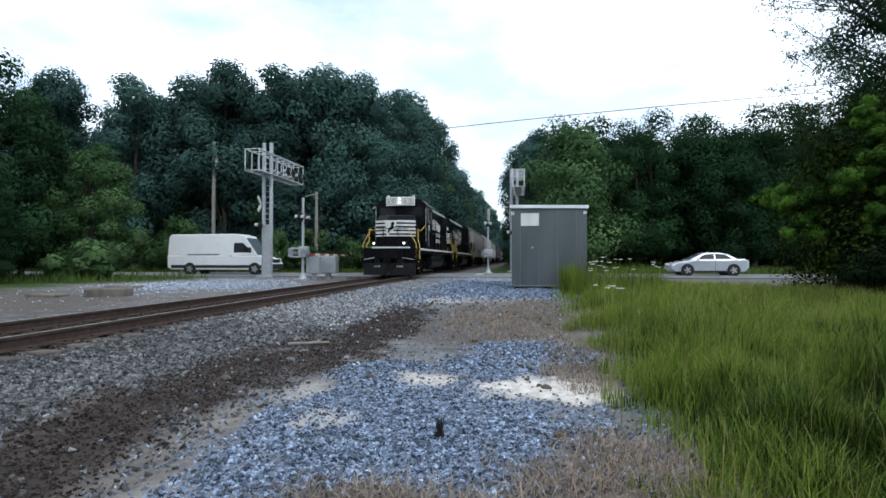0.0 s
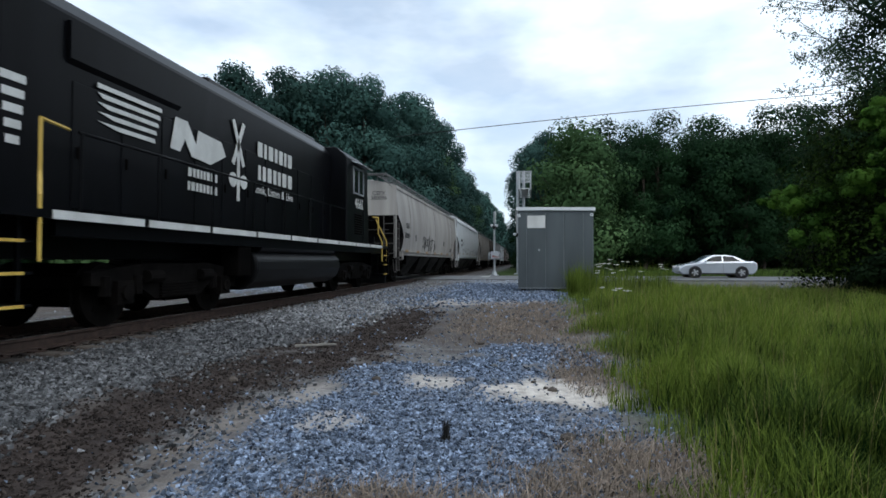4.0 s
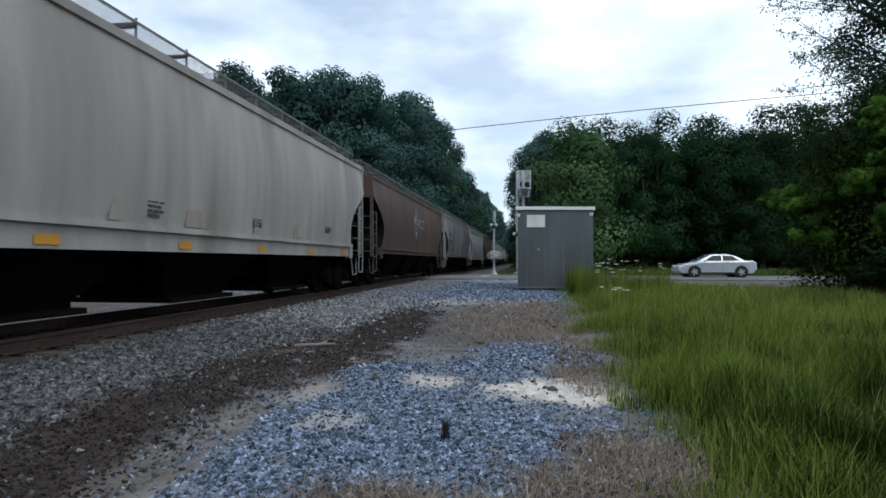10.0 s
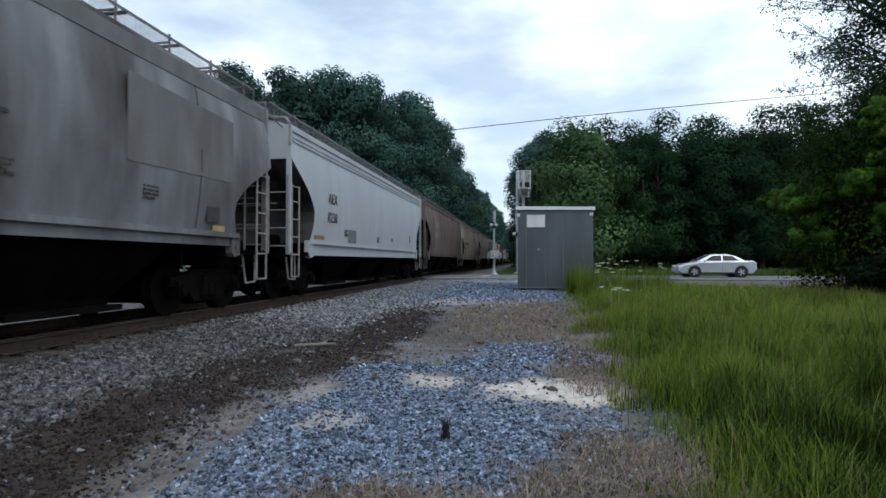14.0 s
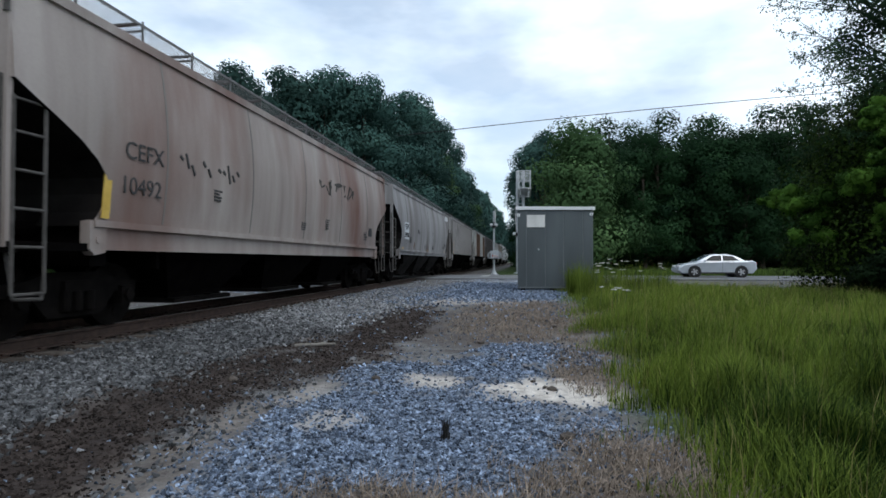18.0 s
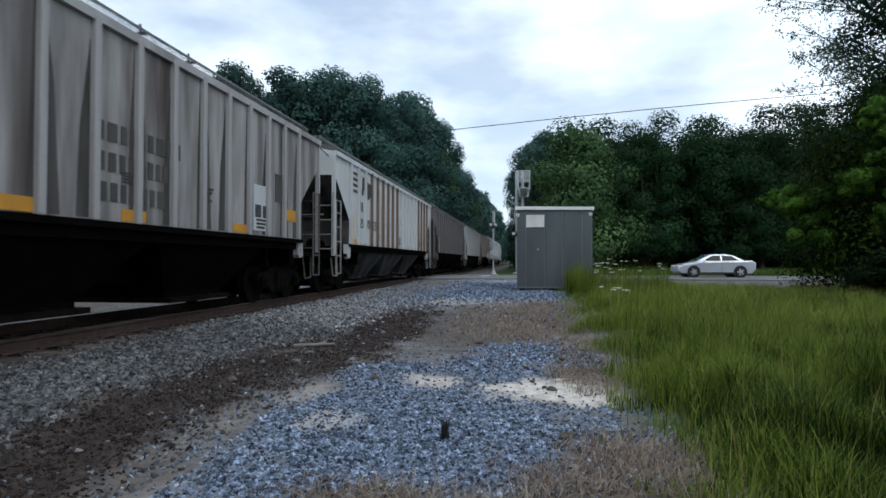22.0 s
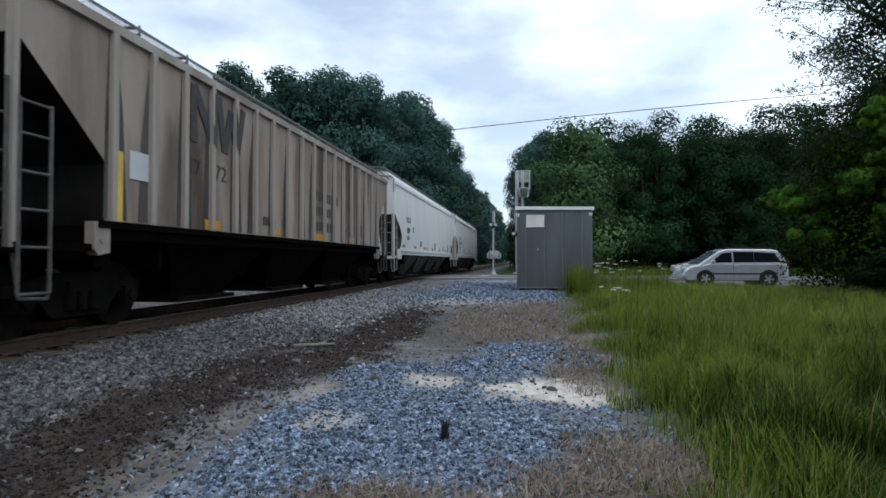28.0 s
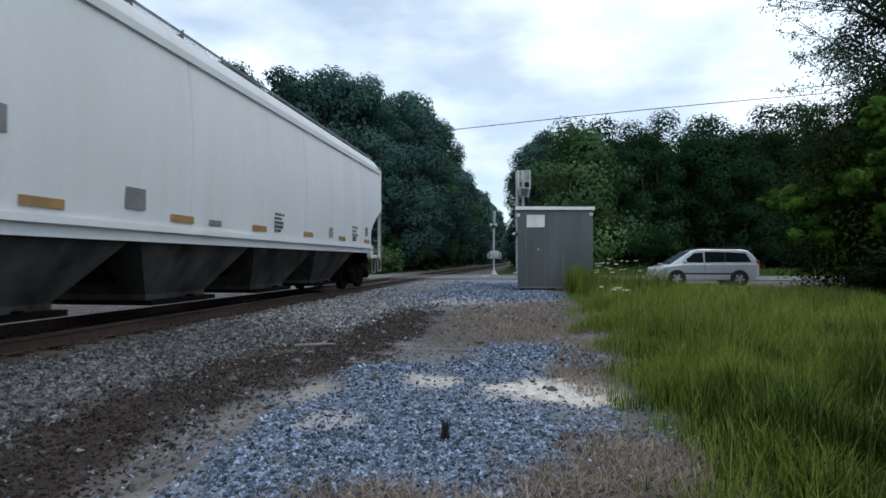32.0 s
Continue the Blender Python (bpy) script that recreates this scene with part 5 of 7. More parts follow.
def spring_plank_mesh(bm):
    box(bm, 0, 0, 0.25, 1.9, 0.8, 0.16)
    soften(bm, 0.02)


def freight_truck(parent, y):
    t = part("truck", shared("bolster", bolster_mesh, GRIMESHADE), None, parent, "cast steel freight truck, rusty brown", at=pose(0, y, 0))
    for sx, rz in ((0.98, 0), (-0.98, 180)):
        part("side_frame", shared("side_frame", side_frame_mesh, TRUCKM), None, t, at=pose(sx, 0, 0, 0, 0, rz))
    part("spring_plank", shared("spring_plank", spring_plank_mesh, GRIMESHADE), None, t)
    for sy, rz in ((-0.46, 0), (0.46, 180)):
        part("brake_beam", shared("brake_beam", brake_beam_mesh, GRIMESHADE), None, t, at=pose(0, sy, 0, 0, 0, rz))
    for sy in (-0.9, 0.9):
        w = part("wheelset", shared("wheelset", wheelset_mesh, TRUCKM), None, t, at=pose(0, sy, WHEEL_R))
        wheelsets.append((w, sy))
    return t


def coupler_mesh(bm):
    box(bm, 0, 0.25, 0.86, 0.16, 0.7, 0.2)
    prism(bm, [(-0.16, -0.12), (0.18, -0.16), (0.2, 0.02), (0.05, 0.18), (-0.12, 0.18)], "z", 0.72, 1.02)
    box(bm, 0, 0.62, 0.88, 0.44, 0.12, 0.42)
    pipe(bm, [(0.34, 0.6, 0.8), (0.36, 0.3, 0.62), (0.3, 0.08, 0.45), (0.18, -0.1, 0.40)], 0.028)


def side_ladder_mesh(bm):
    # on the side at the corner: two stiles, rungs, and the sill step below; y runs inward from the end
    for y in (0.04, 0.46):
        rod(bm, (0, y, 0.58), (0, y, 2.75), 0.022, 6)
    for z in (0.58, 1.10, 1.52, 1.94, 2.36, 2.72):
        rod(bm, (0, 0.04, z), (0, 0.46, z), 0.018, 6)


def end_ladder_mesh(bm):
    for x in (0.0, -0.48):
        rod(bm, (x, 0, 1.12), (x, 0, 2.95), 0.022, 6)
    for z in (1.3, 1.72, 2.14, 2.56):
        rod(bm, (0, 0, z), (-0.48, 0, z), 0.018, 6)
    for z in (1.72, 2.3):
        rod(bm, (-0.48, 0, z), (-2.6, 0, z), 0.016, 6)


def brake_wheel_mesh(bm):
    for k in range(14):
        a, b = k * 2 * math.pi / 14, (k + 1) * 2 * math.pi / 14
        rod(bm, (0.28 * math.cos(a), 0, 0.28 * math.sin(a)), (0.28 * math.cos(b), 0, 0.28 * math.sin(b)), 0.018, 5)
    for k in range(5):
        a = k * 2 * math.pi / 5
        rod(bm, (0, 0.03, 0), (0.28 * math.cos(a), 0, 0.28 * math.sin(a)), 0.012, 5)


def body_shell(B, zt, bulge, crown, ribs, cut=2.92, reach=1.0):
    """Hopper body between its end planes: sides that swell a little, sloped ends, a crowned roof."""
    bm = bmesh.new()
    if bulge:
        prof = ((0.0, 1.18), (0.12, 1.30), (0.28, 1.40), (0.42, 1.38), (0.55, 1.20), (0.68, 0.92), (0.80, 0.58), (0.92, 0.22), (1.0, 0.0))
    else:
        prof = ((0.0, 1.34), (0.2, 1.36), (0.40, 1.38), (0.7, 0.70), (1.0, 0.0))
    lv = [(1.40 + (cut - 1.40) * u, y0 * reach) for u, y0 in prof]
    top = [cut + 0.01, cut + (zt - cut) * 0.35, cut + (zt - cut) * 0.65, zt - 0.02, zt]
    ny = 13
    rows = []

    def half(z):
        if bulge == 0:
            return 1.47
        u = (z - 1.4) / (zt - 1.4)
        return 1.41 - 0.45 * max(0.0, bulge - 0.16) + bulge * math.sin(math.pi * min(1, 0.12 + 0.80 * u)) - 0.05 * u

    def ring(z, w, y0):
        ys = [y0 + (B - 2 * y0) * k / (ny - 1) for k in range(ny)]
        return [(w, y, z) for y in ys] + [(-w, y, z) for y in reversed(ys)]
    for z, y0 in lv:
        rows.append(ring(z, half(z), y0))
    for z in top:
        rows.append(ring(z, half(z), 0.0))
    for w, dz in ((1.10, 0.45), (0.70, 0.8), (0.25, 1.0)) if crown < 0.4 else ((1.33, 0.45), (1.20, 0.85), (0.7, 0.96), (0.25, 1.0)):
        rows.append(ring(zt + crown * dz, w, 0.02))
    vs = rings(bm, rows, cap=True)
    bm.normal_update()
    # end slopes and underside take a second, darker material that paints in shade
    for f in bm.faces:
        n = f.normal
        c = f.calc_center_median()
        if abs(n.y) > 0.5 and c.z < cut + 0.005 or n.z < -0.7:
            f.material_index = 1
        f.smooth = abs(n.x) > 0.5 or n.z > 0.6
    for e in bm.edges:
        if len(e.link_faces) == 2 and e.calc_face_angle(0) > 0.6:
            e.smooth = False
    return bm, half


def decal(outline, x, material, parent, name="marking", label="", side=1):
    bm = bmesh.new()
    prism(bm, outline, "x", x * side - 0.004, x * side + 0.004)
    return part(name, bm, material, parent, label)


def bars(parent, y, z, w, h, rows_, x, material, side=1, seed=1, name="marking"):
    """Unreadable or private lettering as rows of small plain bars."""
    rr = random.Random(seed)
    bm = bmesh.new()
    rh = h / (rows_ * 1.6 - 0.6)
    for r in range(rows_):
        zz = z + h / 2 - r * rh * 1.6
        yy = y - w / 2
        end = y + w / 2 * (1 if r == 0 else rr.uniform(0.3, 1.0) if rows_ > 2 else rr.uniform(0.8, 1.0))
        while yy < end - 0.05 * w:
            d = min(rh * rr.uniform(0.45, 0.85) if rows_ < 4 else w * rr.uniform(0.15, 0.4), end - yy)
            box(bm, x * side, yy + d / 2, zz - rh / 2, 0.008, d * 0.82, rh)
            yy += d + 0.18 * rh
    return tagged(part(name, bm, material, parent), kind="stuff")


def letter(text, size, y, z, x, material, parent, side=1):
    return part("lettering", words(text, size, material), None, parent, at=pose(x * side, y, z, 0, 0, 90 * side))


WALKM = surface("weathered_grating", (0.20, 0.205, 0.21), (0.13, 0.13, 0.13), 0.6, 0.3, scale=5, bump=0.05)


def bracket_mesh(bm):
    pipe(bm, [(0.19, 0, -0.32), (0.19, 0, 0.10)], 0.02, 5)
    pipe(bm, [(0.19, 0, -0.04), (-0.19, 0, -0.04), (-0.19, 0, -0.28)], 0.02, 5)


def roof_walk(c, B, zt, crown, paint):
    z = zt + crown + (0.24 if crown < 0.4 else 0.12)
    for sx in (1, -1):
        bm = bmesh.new()
        for x in (0.54, 1.06):
            box(bm, sx * x, B / 2, z, 0.02, B + 0.5, 0.04)
        for k in range(13):
            box(bm, sx * (0.56 + 0.04 * k), B / 2, z, 0.009, B + 0.5, 0.006)
        n = int(B / 1.25)
        for k in range(n + 1):
            box(bm, sx * 0.8, -0.2 + (B + 0.4) * k / n, z - 0.02, 0.5, 0.07, 0.03)
        tagged(part("running_board", bm, WALKM, c, "galvanised grating walk along the roof"), kind="stuff")
        n = int(B / 1.25)
        for k in range(n + 1):
            y = 0.1 + (B - 0.2) * k / n
            part("walk_bracket", shared("walk_bracket", bracket_mesh, WALKM), None, c, at=pose(sx * 0.81, y, z))
    for ye, sy in ((0.0, -1), (B, 1)):
        bm = bmesh.new()
        for k in range(7):
            box(bm, 0, ye + sy * (-0.1 + 0.07 * k), z - 0.02, 2.0, 0.035, 0.035)
        for x in (-0.98, 0.0, 0.98):
            box(bm, x, ye + sy * 0.11, z - 0.02, 0.04, 0.5, 0.045)
        for x in (-1.0, 1.0):
            pipe(bm, [(x, ye + sy * 0.34, z), (x, ye + sy * 0.34, z - 0.25), (x * 1.3, ye + sy * 0.05, z - 0.55)], 0.02)
        tagged(part("end_walk", bm, WALKM, c), kind="stuff")


def hopper(label, s0, s1, paint, zt=4.2, bulge=0.16, crown=0.24, bays=3, deep_sill=False, ribs=0, chute=None, trim=None, group="covered hoppers of the train", eave=True, seams=0, seam_paint=None, cut=2.92, reach=1.0):
    B = s1 - s0
    cut = 3.46 if ribs else cut
    c = thing("hopper_car", label, "freight car", group, at=pose(TRACK_X, s0, 0))
    train.append((c, s0, 0))
    bm, half = body_shell(B, zt, bulge, crown, ribs, cut, reach)
    body = part("body", bm, paint, c)
    body.data.materials.append(CHUTEW if paint in (P2, P15, P6, P13, P11) else SLOPESHADE)
    xs = half(2.6)
    trim = trim or paint
    lad = PALELAD if paint in (P2, P15, P6, P13, P5, P11, P3) else DARKLAD
    for sx in (1, -1):
        bm = bmesh.new()
        # side sill with its ledge, and the bolster plates at the trucks
        box(bm, sx * 1.45, B / 2, 1.43, 0.16, B - 2.4, 0.09)
        box(bm, sx * 1.42, B / 2, 1.31, 0.05, B - 2.4, 0.16)
        if deep_sill:
            box(bm, sx * 1.43, B / 2, 1.24, 0.04, B - 2.9, 0.30)
        part("side_sill", bm, GRIMESHADE if ribs else trim, c)
        for yb in (1.28, B - 1.28):
            bm = bmesh.new()
            prism(bm, [(yb - 0.14, 1.46), (yb + 0.14, 1.46), (yb + 0.14, 1.06), (yb - 0.06, 1.02), (yb - 0.14, 1.1)], "x", sx * 1.36, sx * 1.50)
            rod(bm, (sx * 1.49, yb, 1.22), (sx * 1.52, yb, 1.22), 0.05, 10)
            part("bolster_plate", bm, trim, c)
        if eave:
            bm = bmesh.new()
            box(bm, sx * (half(zt) + 0.02), B / 2, zt - 0.05, 0.09, B, 0.13)
            part("eave_trim", bm, trim, c)
        if ribs:
            y0, y1 = 1.45, B - 1.45
            me = None
            for k in range(ribs):
                y = y0 + (y1 - y0) * k / (ribs - 1)
                me = me or shared("post_%.2f_%s" % (zt, ribs_paint(paint).name), lambda b: soften_box(b, 0.11, 0.11, zt - 1.52), ribs_paint(paint))
                pm = me
                if paint is P11 and (k < 3 or 9 <= k <= 13):
                    pm = shared("post_clean", lambda b: soften_box(b, 0.11, 0.11, zt - 1.52), P11)
                part("side_post", pm, None, c, at=pose(sx * 1.50, y, (zt + 1.42) / 2))
                if sx == 1 and paint is not P13 and pm is me:
                    # grime runs beside the post, which also paint in the dark shading along it
                    w0, w1, top = [(0.09, 0.19, 0.97), (0.20, 0.08, 0.9), (0.07, 0.26, 1.0), (0.15, 0.13, 0.85)][(k * 3 + ribs) % 4]
                    zz = 1.50 + (zt - 1.62) * top
                    decal([(y - 0.055 - w0, 1.50), (y + 0.055 + w1, 1.50), (y + 0.055 + w1 * 0.6, 1.5 + (zz - 1.5) * 0.6), (y + 0.06, zz), (y - 0.06, zz), (y - 0.055 - w0 * 0.8, 1.5 + (zz - 1.5) * 0.5)],
                          1.472, RUNG if paint is P11 else RUND, c, "grime_streak")
    if seams:
        for k in range(seams):
            y = 2.6 + (B - 5.2) * k / (seams - 1)
            bm = bmesh.new()
            zs = [1.5 + (zt - 0.14 - 1.5) * i / 8 for i in range(9)]
            for z0, z1 in zip(zs, zs[1:]):
                x0, x1 = half(z0) + 0.004, half(z1) + 0.004
                vs = [bm.verts.new(v) for v in ((x0, y - 0.018, z0), (x0, y + 0.018, z0), (x1, y + 0.018, z1), (x1, y - 0.018, z1))]
                bm.faces.new(vs)
            bmesh.ops.remove_doubles(bm, verts=bm.verts, dist=0.0005)
            bmesh.ops.solidify(bm, geom=bm.faces[:], thickness=0.008)
            part("weld_seam", bm, seam_paint, c)
    # roof hatches
    bm_n = 5
    for k in range(bm_n):
        bm = bmesh.new()
        w = (B - 1.2) / bm_n
        box(bm, 0, 0.6 + w * (k + 0.5), zt + crown + 0.05, 0.62, w - 0.12, 0.12)
        soften(bm, 0.03)
        part("hatch_cover", bm, paint, c)
    roof_walk(c, B, zt, crown, paint)
    # discharge bays
    bl = (B - 5.6) / bays
    for k in range(bays):
        yc = 2.8 + bl * (k + 0.5)
        bm = bmesh.new()
        t, b = bl / 2 * 0.99, bl * 0.24
        rows = []
        for z, hy, hx in ((1.38, t, 1.37), (1.30, t * 0.98, 1.36), (0.40, b, 0.82), (0.30, b, 0.82)):
            rows.append([(hx, yc - hy, z), (hx, yc + hy, z), (-hx, yc + hy, z), (-hx, yc - hy, z)])
        rings(bm, rows)
        bay = part("discharge_bay", bm, chute or GRIMESHADE, c)
        bm = bmesh.new()
        box(bm, 0, yc, 0.27, 2.0, 2 * b + 0.15, 0.08)
        rod(bm, (-0.95, yc + 0.3, 0.3), (0.95, yc + 0.3, 0.3), 0.05, 8)
        part("outlet_gate", bm, TRUCKM, bay)
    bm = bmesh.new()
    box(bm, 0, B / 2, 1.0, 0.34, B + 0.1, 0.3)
    part("center_sill", bm, GRIMESHADE, c)
    # dark sheet added so that the pockets between the bays look shaded
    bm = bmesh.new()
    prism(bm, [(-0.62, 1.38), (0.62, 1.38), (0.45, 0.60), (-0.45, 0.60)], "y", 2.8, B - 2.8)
    part("center_sheet", bm, GRIMESHADE, c)
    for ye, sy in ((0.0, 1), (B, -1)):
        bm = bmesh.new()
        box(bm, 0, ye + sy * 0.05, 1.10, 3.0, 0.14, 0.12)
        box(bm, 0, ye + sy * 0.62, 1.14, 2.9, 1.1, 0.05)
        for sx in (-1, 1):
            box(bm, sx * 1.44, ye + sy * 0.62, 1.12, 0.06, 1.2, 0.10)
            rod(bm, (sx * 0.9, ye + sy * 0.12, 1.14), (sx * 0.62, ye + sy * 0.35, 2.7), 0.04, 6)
        part("end_platform", bm, trim if paint in (P2, P15) else GRIMESHADE, c)
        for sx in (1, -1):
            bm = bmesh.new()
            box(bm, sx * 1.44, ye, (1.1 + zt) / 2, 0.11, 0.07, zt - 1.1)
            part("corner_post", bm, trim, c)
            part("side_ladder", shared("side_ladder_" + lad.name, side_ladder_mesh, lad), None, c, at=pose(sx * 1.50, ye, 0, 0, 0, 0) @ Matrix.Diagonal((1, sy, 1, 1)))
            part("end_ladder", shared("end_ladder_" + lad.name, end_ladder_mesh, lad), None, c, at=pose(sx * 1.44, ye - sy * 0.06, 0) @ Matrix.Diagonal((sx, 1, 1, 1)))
        # near-black cross webs added over the truck to shut off view and light below
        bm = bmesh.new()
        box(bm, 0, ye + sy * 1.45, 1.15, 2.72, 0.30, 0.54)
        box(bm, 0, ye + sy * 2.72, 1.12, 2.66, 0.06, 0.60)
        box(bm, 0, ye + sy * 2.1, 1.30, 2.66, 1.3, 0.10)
        part("bolster_web", bm, GRIMESHADE, c)
        for sx in (1, -1):
            if paint in (P2, P15, P6, P8):
                bm = bmesh.new()
                z = zt + 0.16
                pipe(bm, [(sx * 1.47, ye - sy * 0.03, zt - 0.5), (sx * 1.47, ye - sy * 0.03, zt + 0.02), (sx * 1.36, ye - sy * 0.03, z), (sx * 0.85, ye - sy * 0.03, z + 0.04)], 0.035, 7)
                part("roof_grab", bm, lad, c)
            # brake rods and levers hung beside the truck
            bm = bmesh.new()
            pipe(bm, [(sx * 1.30, ye + sy * 0.15, 1.08), (sx * 1.34, ye + sy * 0.22, 0.52), (sx * 1.34, ye + sy * 0.60, 0.50), (sx * 1.30, ye + sy * 0.68, 1.08)], 0.02, 6)
            part("sill_step", bm, lad, c)
        part("coupler", shared("coupler", coupler_mesh, TRUCKM), None, c, at=pose(0, ye - sy * 0.62, 0, 0, 0, 0 if sy > 0 else 180))
        freight_truck(c, ye + sy * 1.45)
    part("brake_wheel", shared("brake_wheel", brake_wheel_mesh, GALV), None, c, at=pose(-0.7, B + 0.12, 2.1))
    bm = bmesh.new()
    rod(bm, (0.5, 0.7, 1.45), (0.5, 1.6, 1.45), 0.19, 12)
    part("air_tank", bm, GRIMESHADE, c)
    bm = bmesh.new()
    rod(bm, (-0.4, 0.5, 1.35), (-0.4, 1.2, 1.35), 0.15, 12)
    part("brake_cylinder", bm, GRIMESHADE, c)
    return c, B, half


def soften_box(bm, sx, sy, sz):
    box(bm, 0, 0, 0, sx, sy, sz)
    soften(bm, 0.012)


_rib = {}


def ribs_paint(paint):
    return _rib.get(paint.name, paint)


def tape(c, B, half, step=2.6, z=1.52, w=0.6, material=None):
    """Amber reflective tape along the sill."""
    n = int((B - 3) / step)
    for k in range(n + 1):
        y = 1.9 + (B - 3.8) * k / n
        bm = bmesh.new()
        box(bm, half(z) + 0.012, y, z, 0.008, w, 0.12)
        part("reflector", bm, material or AMBER, c, "faded amber reflective tape")


def stencils(c, B, half, seed, material=None, small=5):
    rr = random.Random(seed)
    for k in range(small):
        y = 2.6 + (B - 4.5) * (k + rr.uniform(0.1, 0.9)) / small
        z = rr.choice((1.72, 1.8, 1.95, 2.1))
        bars(c, y, z, rr.uniform(0.25, 0.5), rr.uniform(0.14, 0.30), rr.choice((4, 5)), half(z) + 0.008, material or LETTER, seed=seed + k)


def number_board(c, half, y, z, number, size=0.36, material=None, gap=0.52, mark=4, code=""):
    m = material or LETTER
    x = half(z) + 0.012
    if code:
        letter(code, size * 1.25, y, z + gap, half(z + gap) + 0.012, m, c)
    else:
        bars(c, y, z + gap, size * mark * 0.75, size * 0.8, 1, half(z + gap) + 0.010, m, seed=len(number))
    letter(number, size * 1.25, y, z, x, m, c)


PALELAD = surface("pale_ladder_paint", (0.36, 0.36, 0.36), (0.22, 0.21, 0.20), 0.6, scale=6, bump=0.05)
DARKLAD = surface("grimy_ladder_paint", (0.12, 0.11, 0.105), (0.06, 0.055, 0.05), 0.7, scale=6, bump=0.05)
RUND = surface("dark_run_grime_and_shade", (0.038, 0.034, 0.032), (0.09, 0.083, 0.08), 0.8, scale=3, streak=0.15, bump=0.02)
RUNG = surface("rusty_run_grime", (0.30, 0.25, 0.20), (0.42, 0.40, 0.37), 0.8, scale=3, streak=0.15, bump=0.02)
# paints of the cars, weathered
def car_paint(name, base, dark, stain, rng=(0.52, 0.75), sc=0.7, st=0.12, streak=0.12, scale=1.6, spread=(0.3, 0.65)):
    return surface(name, base, dark, 0.62, scale=scale, streak=streak, spread=spread, fine=25, fine_amount=0.05, bump=0.04, bump_scale=3,
                   stain=stain, stain_range=rng, stain_scale=sc, stain_streak=st, spec=0.35)


P1 = car_paint("stone_grey_paint", (0.42, 0.395, 0.368), (0.27, 0.25, 0.228), (0.21, 0.195, 0.18), (0.5, 0.78))
P2 = car_paint("pale_grey_paint", (0.63, 0.655, 0.675), (0.56, 0.58, 0.60), (0.46, 0.47, 0.48), (0.55, 0.8))
P3 = car_paint("beige_grey_paint", (0.385, 0.36, 0.335), (0.265, 0.245, 0.225), (0.20, 0.17, 0.145), (0.52, 0.72))
P4 = car_paint("rust_brown_paint", (0.092, 0.060, 0.048), (0.048, 0.036, 0.031), (0.135, 0.075, 0.050), (0.5, 0.75), sc=0.5)
P5 = car_paint("streaked_grey_paint", (0.275, 0.28, 0.29), (0.145, 0.145, 0.15), (0.055, 0.05, 0.05), (0.43, 0.66), sc=0.7, st=0.4)
P6 = car_paint("bluish_white_paint", (0.47, 0.50, 0.53), (0.42, 0.44, 0.46), (0.33, 0.33, 0.33), (0.6, 0.85))
P7 = car_paint("faded_maroon_paint", (0.165, 0.118, 0.106), (0.082, 0.062, 0.056), (0.24, 0.195, 0.178), (0.54, 0.74))
P8 = car_paint("rusty_beige_paint", (0.41, 0.36, 0.335), (0.26, 0.215, 0.195), (0.17, 0.085, 0.065), (0.47, 0.68), sc=0.45, st=0.3)
P9 = car_paint("dull_grey_paint", (0.37, 0.365, 0.37), (0.22, 0.21, 0.21), (0.12, 0.10, 0.095), (0.48, 0.68))
P10 = car_paint("grimy_grey_paint", (0.37, 0.355, 0.35), (0.15, 0.138, 0.132), (0.055, 0.040, 0.036), (0.5, 0.64), scale=2.2, spread=(0.38, 0.6))
P11 = car_paint("off_white_paint", (0.55, 0.57, 0.58), (0.46, 0.47, 0.47), (0.33, 0.28, 0.23), (0.6, 0.78))
P12 = car_paint("charcoal_grey_paint", (0.140, 0.126, 0.128), (0.078, 0.069, 0.070), (0.13, 0.112, 0.108), (0.5, 0.75))
P13 = car_paint("cool_white_paint", (0.54, 0.57, 0.59), (0.49, 0.52, 0.53), (0.42, 0.42, 0.40), (0.6, 0.85))
P14 = car_paint("tan_brown_paint", (0.385, 0.325, 0.28), (0.20, 0.155, 0.125), (0.075, 0.055, 0.045), (0.48, 0.66), sc=0.9, st=0.25, scale=1.9)
P15 = car_paint("clean_white_paint", (0.68, 0.69, 0.705), (0.62, 0.63, 0.64), (0.54, 0.54, 0.545), (0.58, 0.85))
RIB10 = car_paint("grimy_post_paint", (0.40, 0.395, 0.40), (0.28, 0.27, 0.27), (0.12, 0.10, 0.09))
RIB11 = car_paint("rusty_post_paint", (0.20, 0.135, 0.10), (0.10, 0.06, 0.045), (0.42, 0.38, 0.34), (0.6, 0.75), sc=0.9, scale=2.5)
RIB14 = car_paint("dark_post_paint", (0.40, 0.365, 0.335), (0.24, 0.205, 0.18), (0.15, 0.10, 0.08))
RIB12 = car_paint("charcoal_post_paint", (0.17, 0.16, 0.165), (0.11, 0.105, 0.105), (0.06, 0.055, 0.055))
RIB13 = car_paint("cool_post_paint", (0.44, 0.46, 0.47), (0.34, 0.35, 0.36), (0.5, 0.5, 0.5))
_rib.update({P12.name: RIB12, P13.name: RIB13, P10.name: RIB10, P11.name: RIB11, P14.name: RIB14})
# bay and slope colours, darkened to hold the shade below the body
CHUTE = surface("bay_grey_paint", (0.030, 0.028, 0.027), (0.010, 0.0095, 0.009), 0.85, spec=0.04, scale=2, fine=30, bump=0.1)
SLOPESHADE = surface("shaded_slope_sheet", (0.020, 0.018, 0.017), (0.008, 0.007, 0.007), 0.85, spec=0.05, scale=1.5, fine=30, bump=0.1)
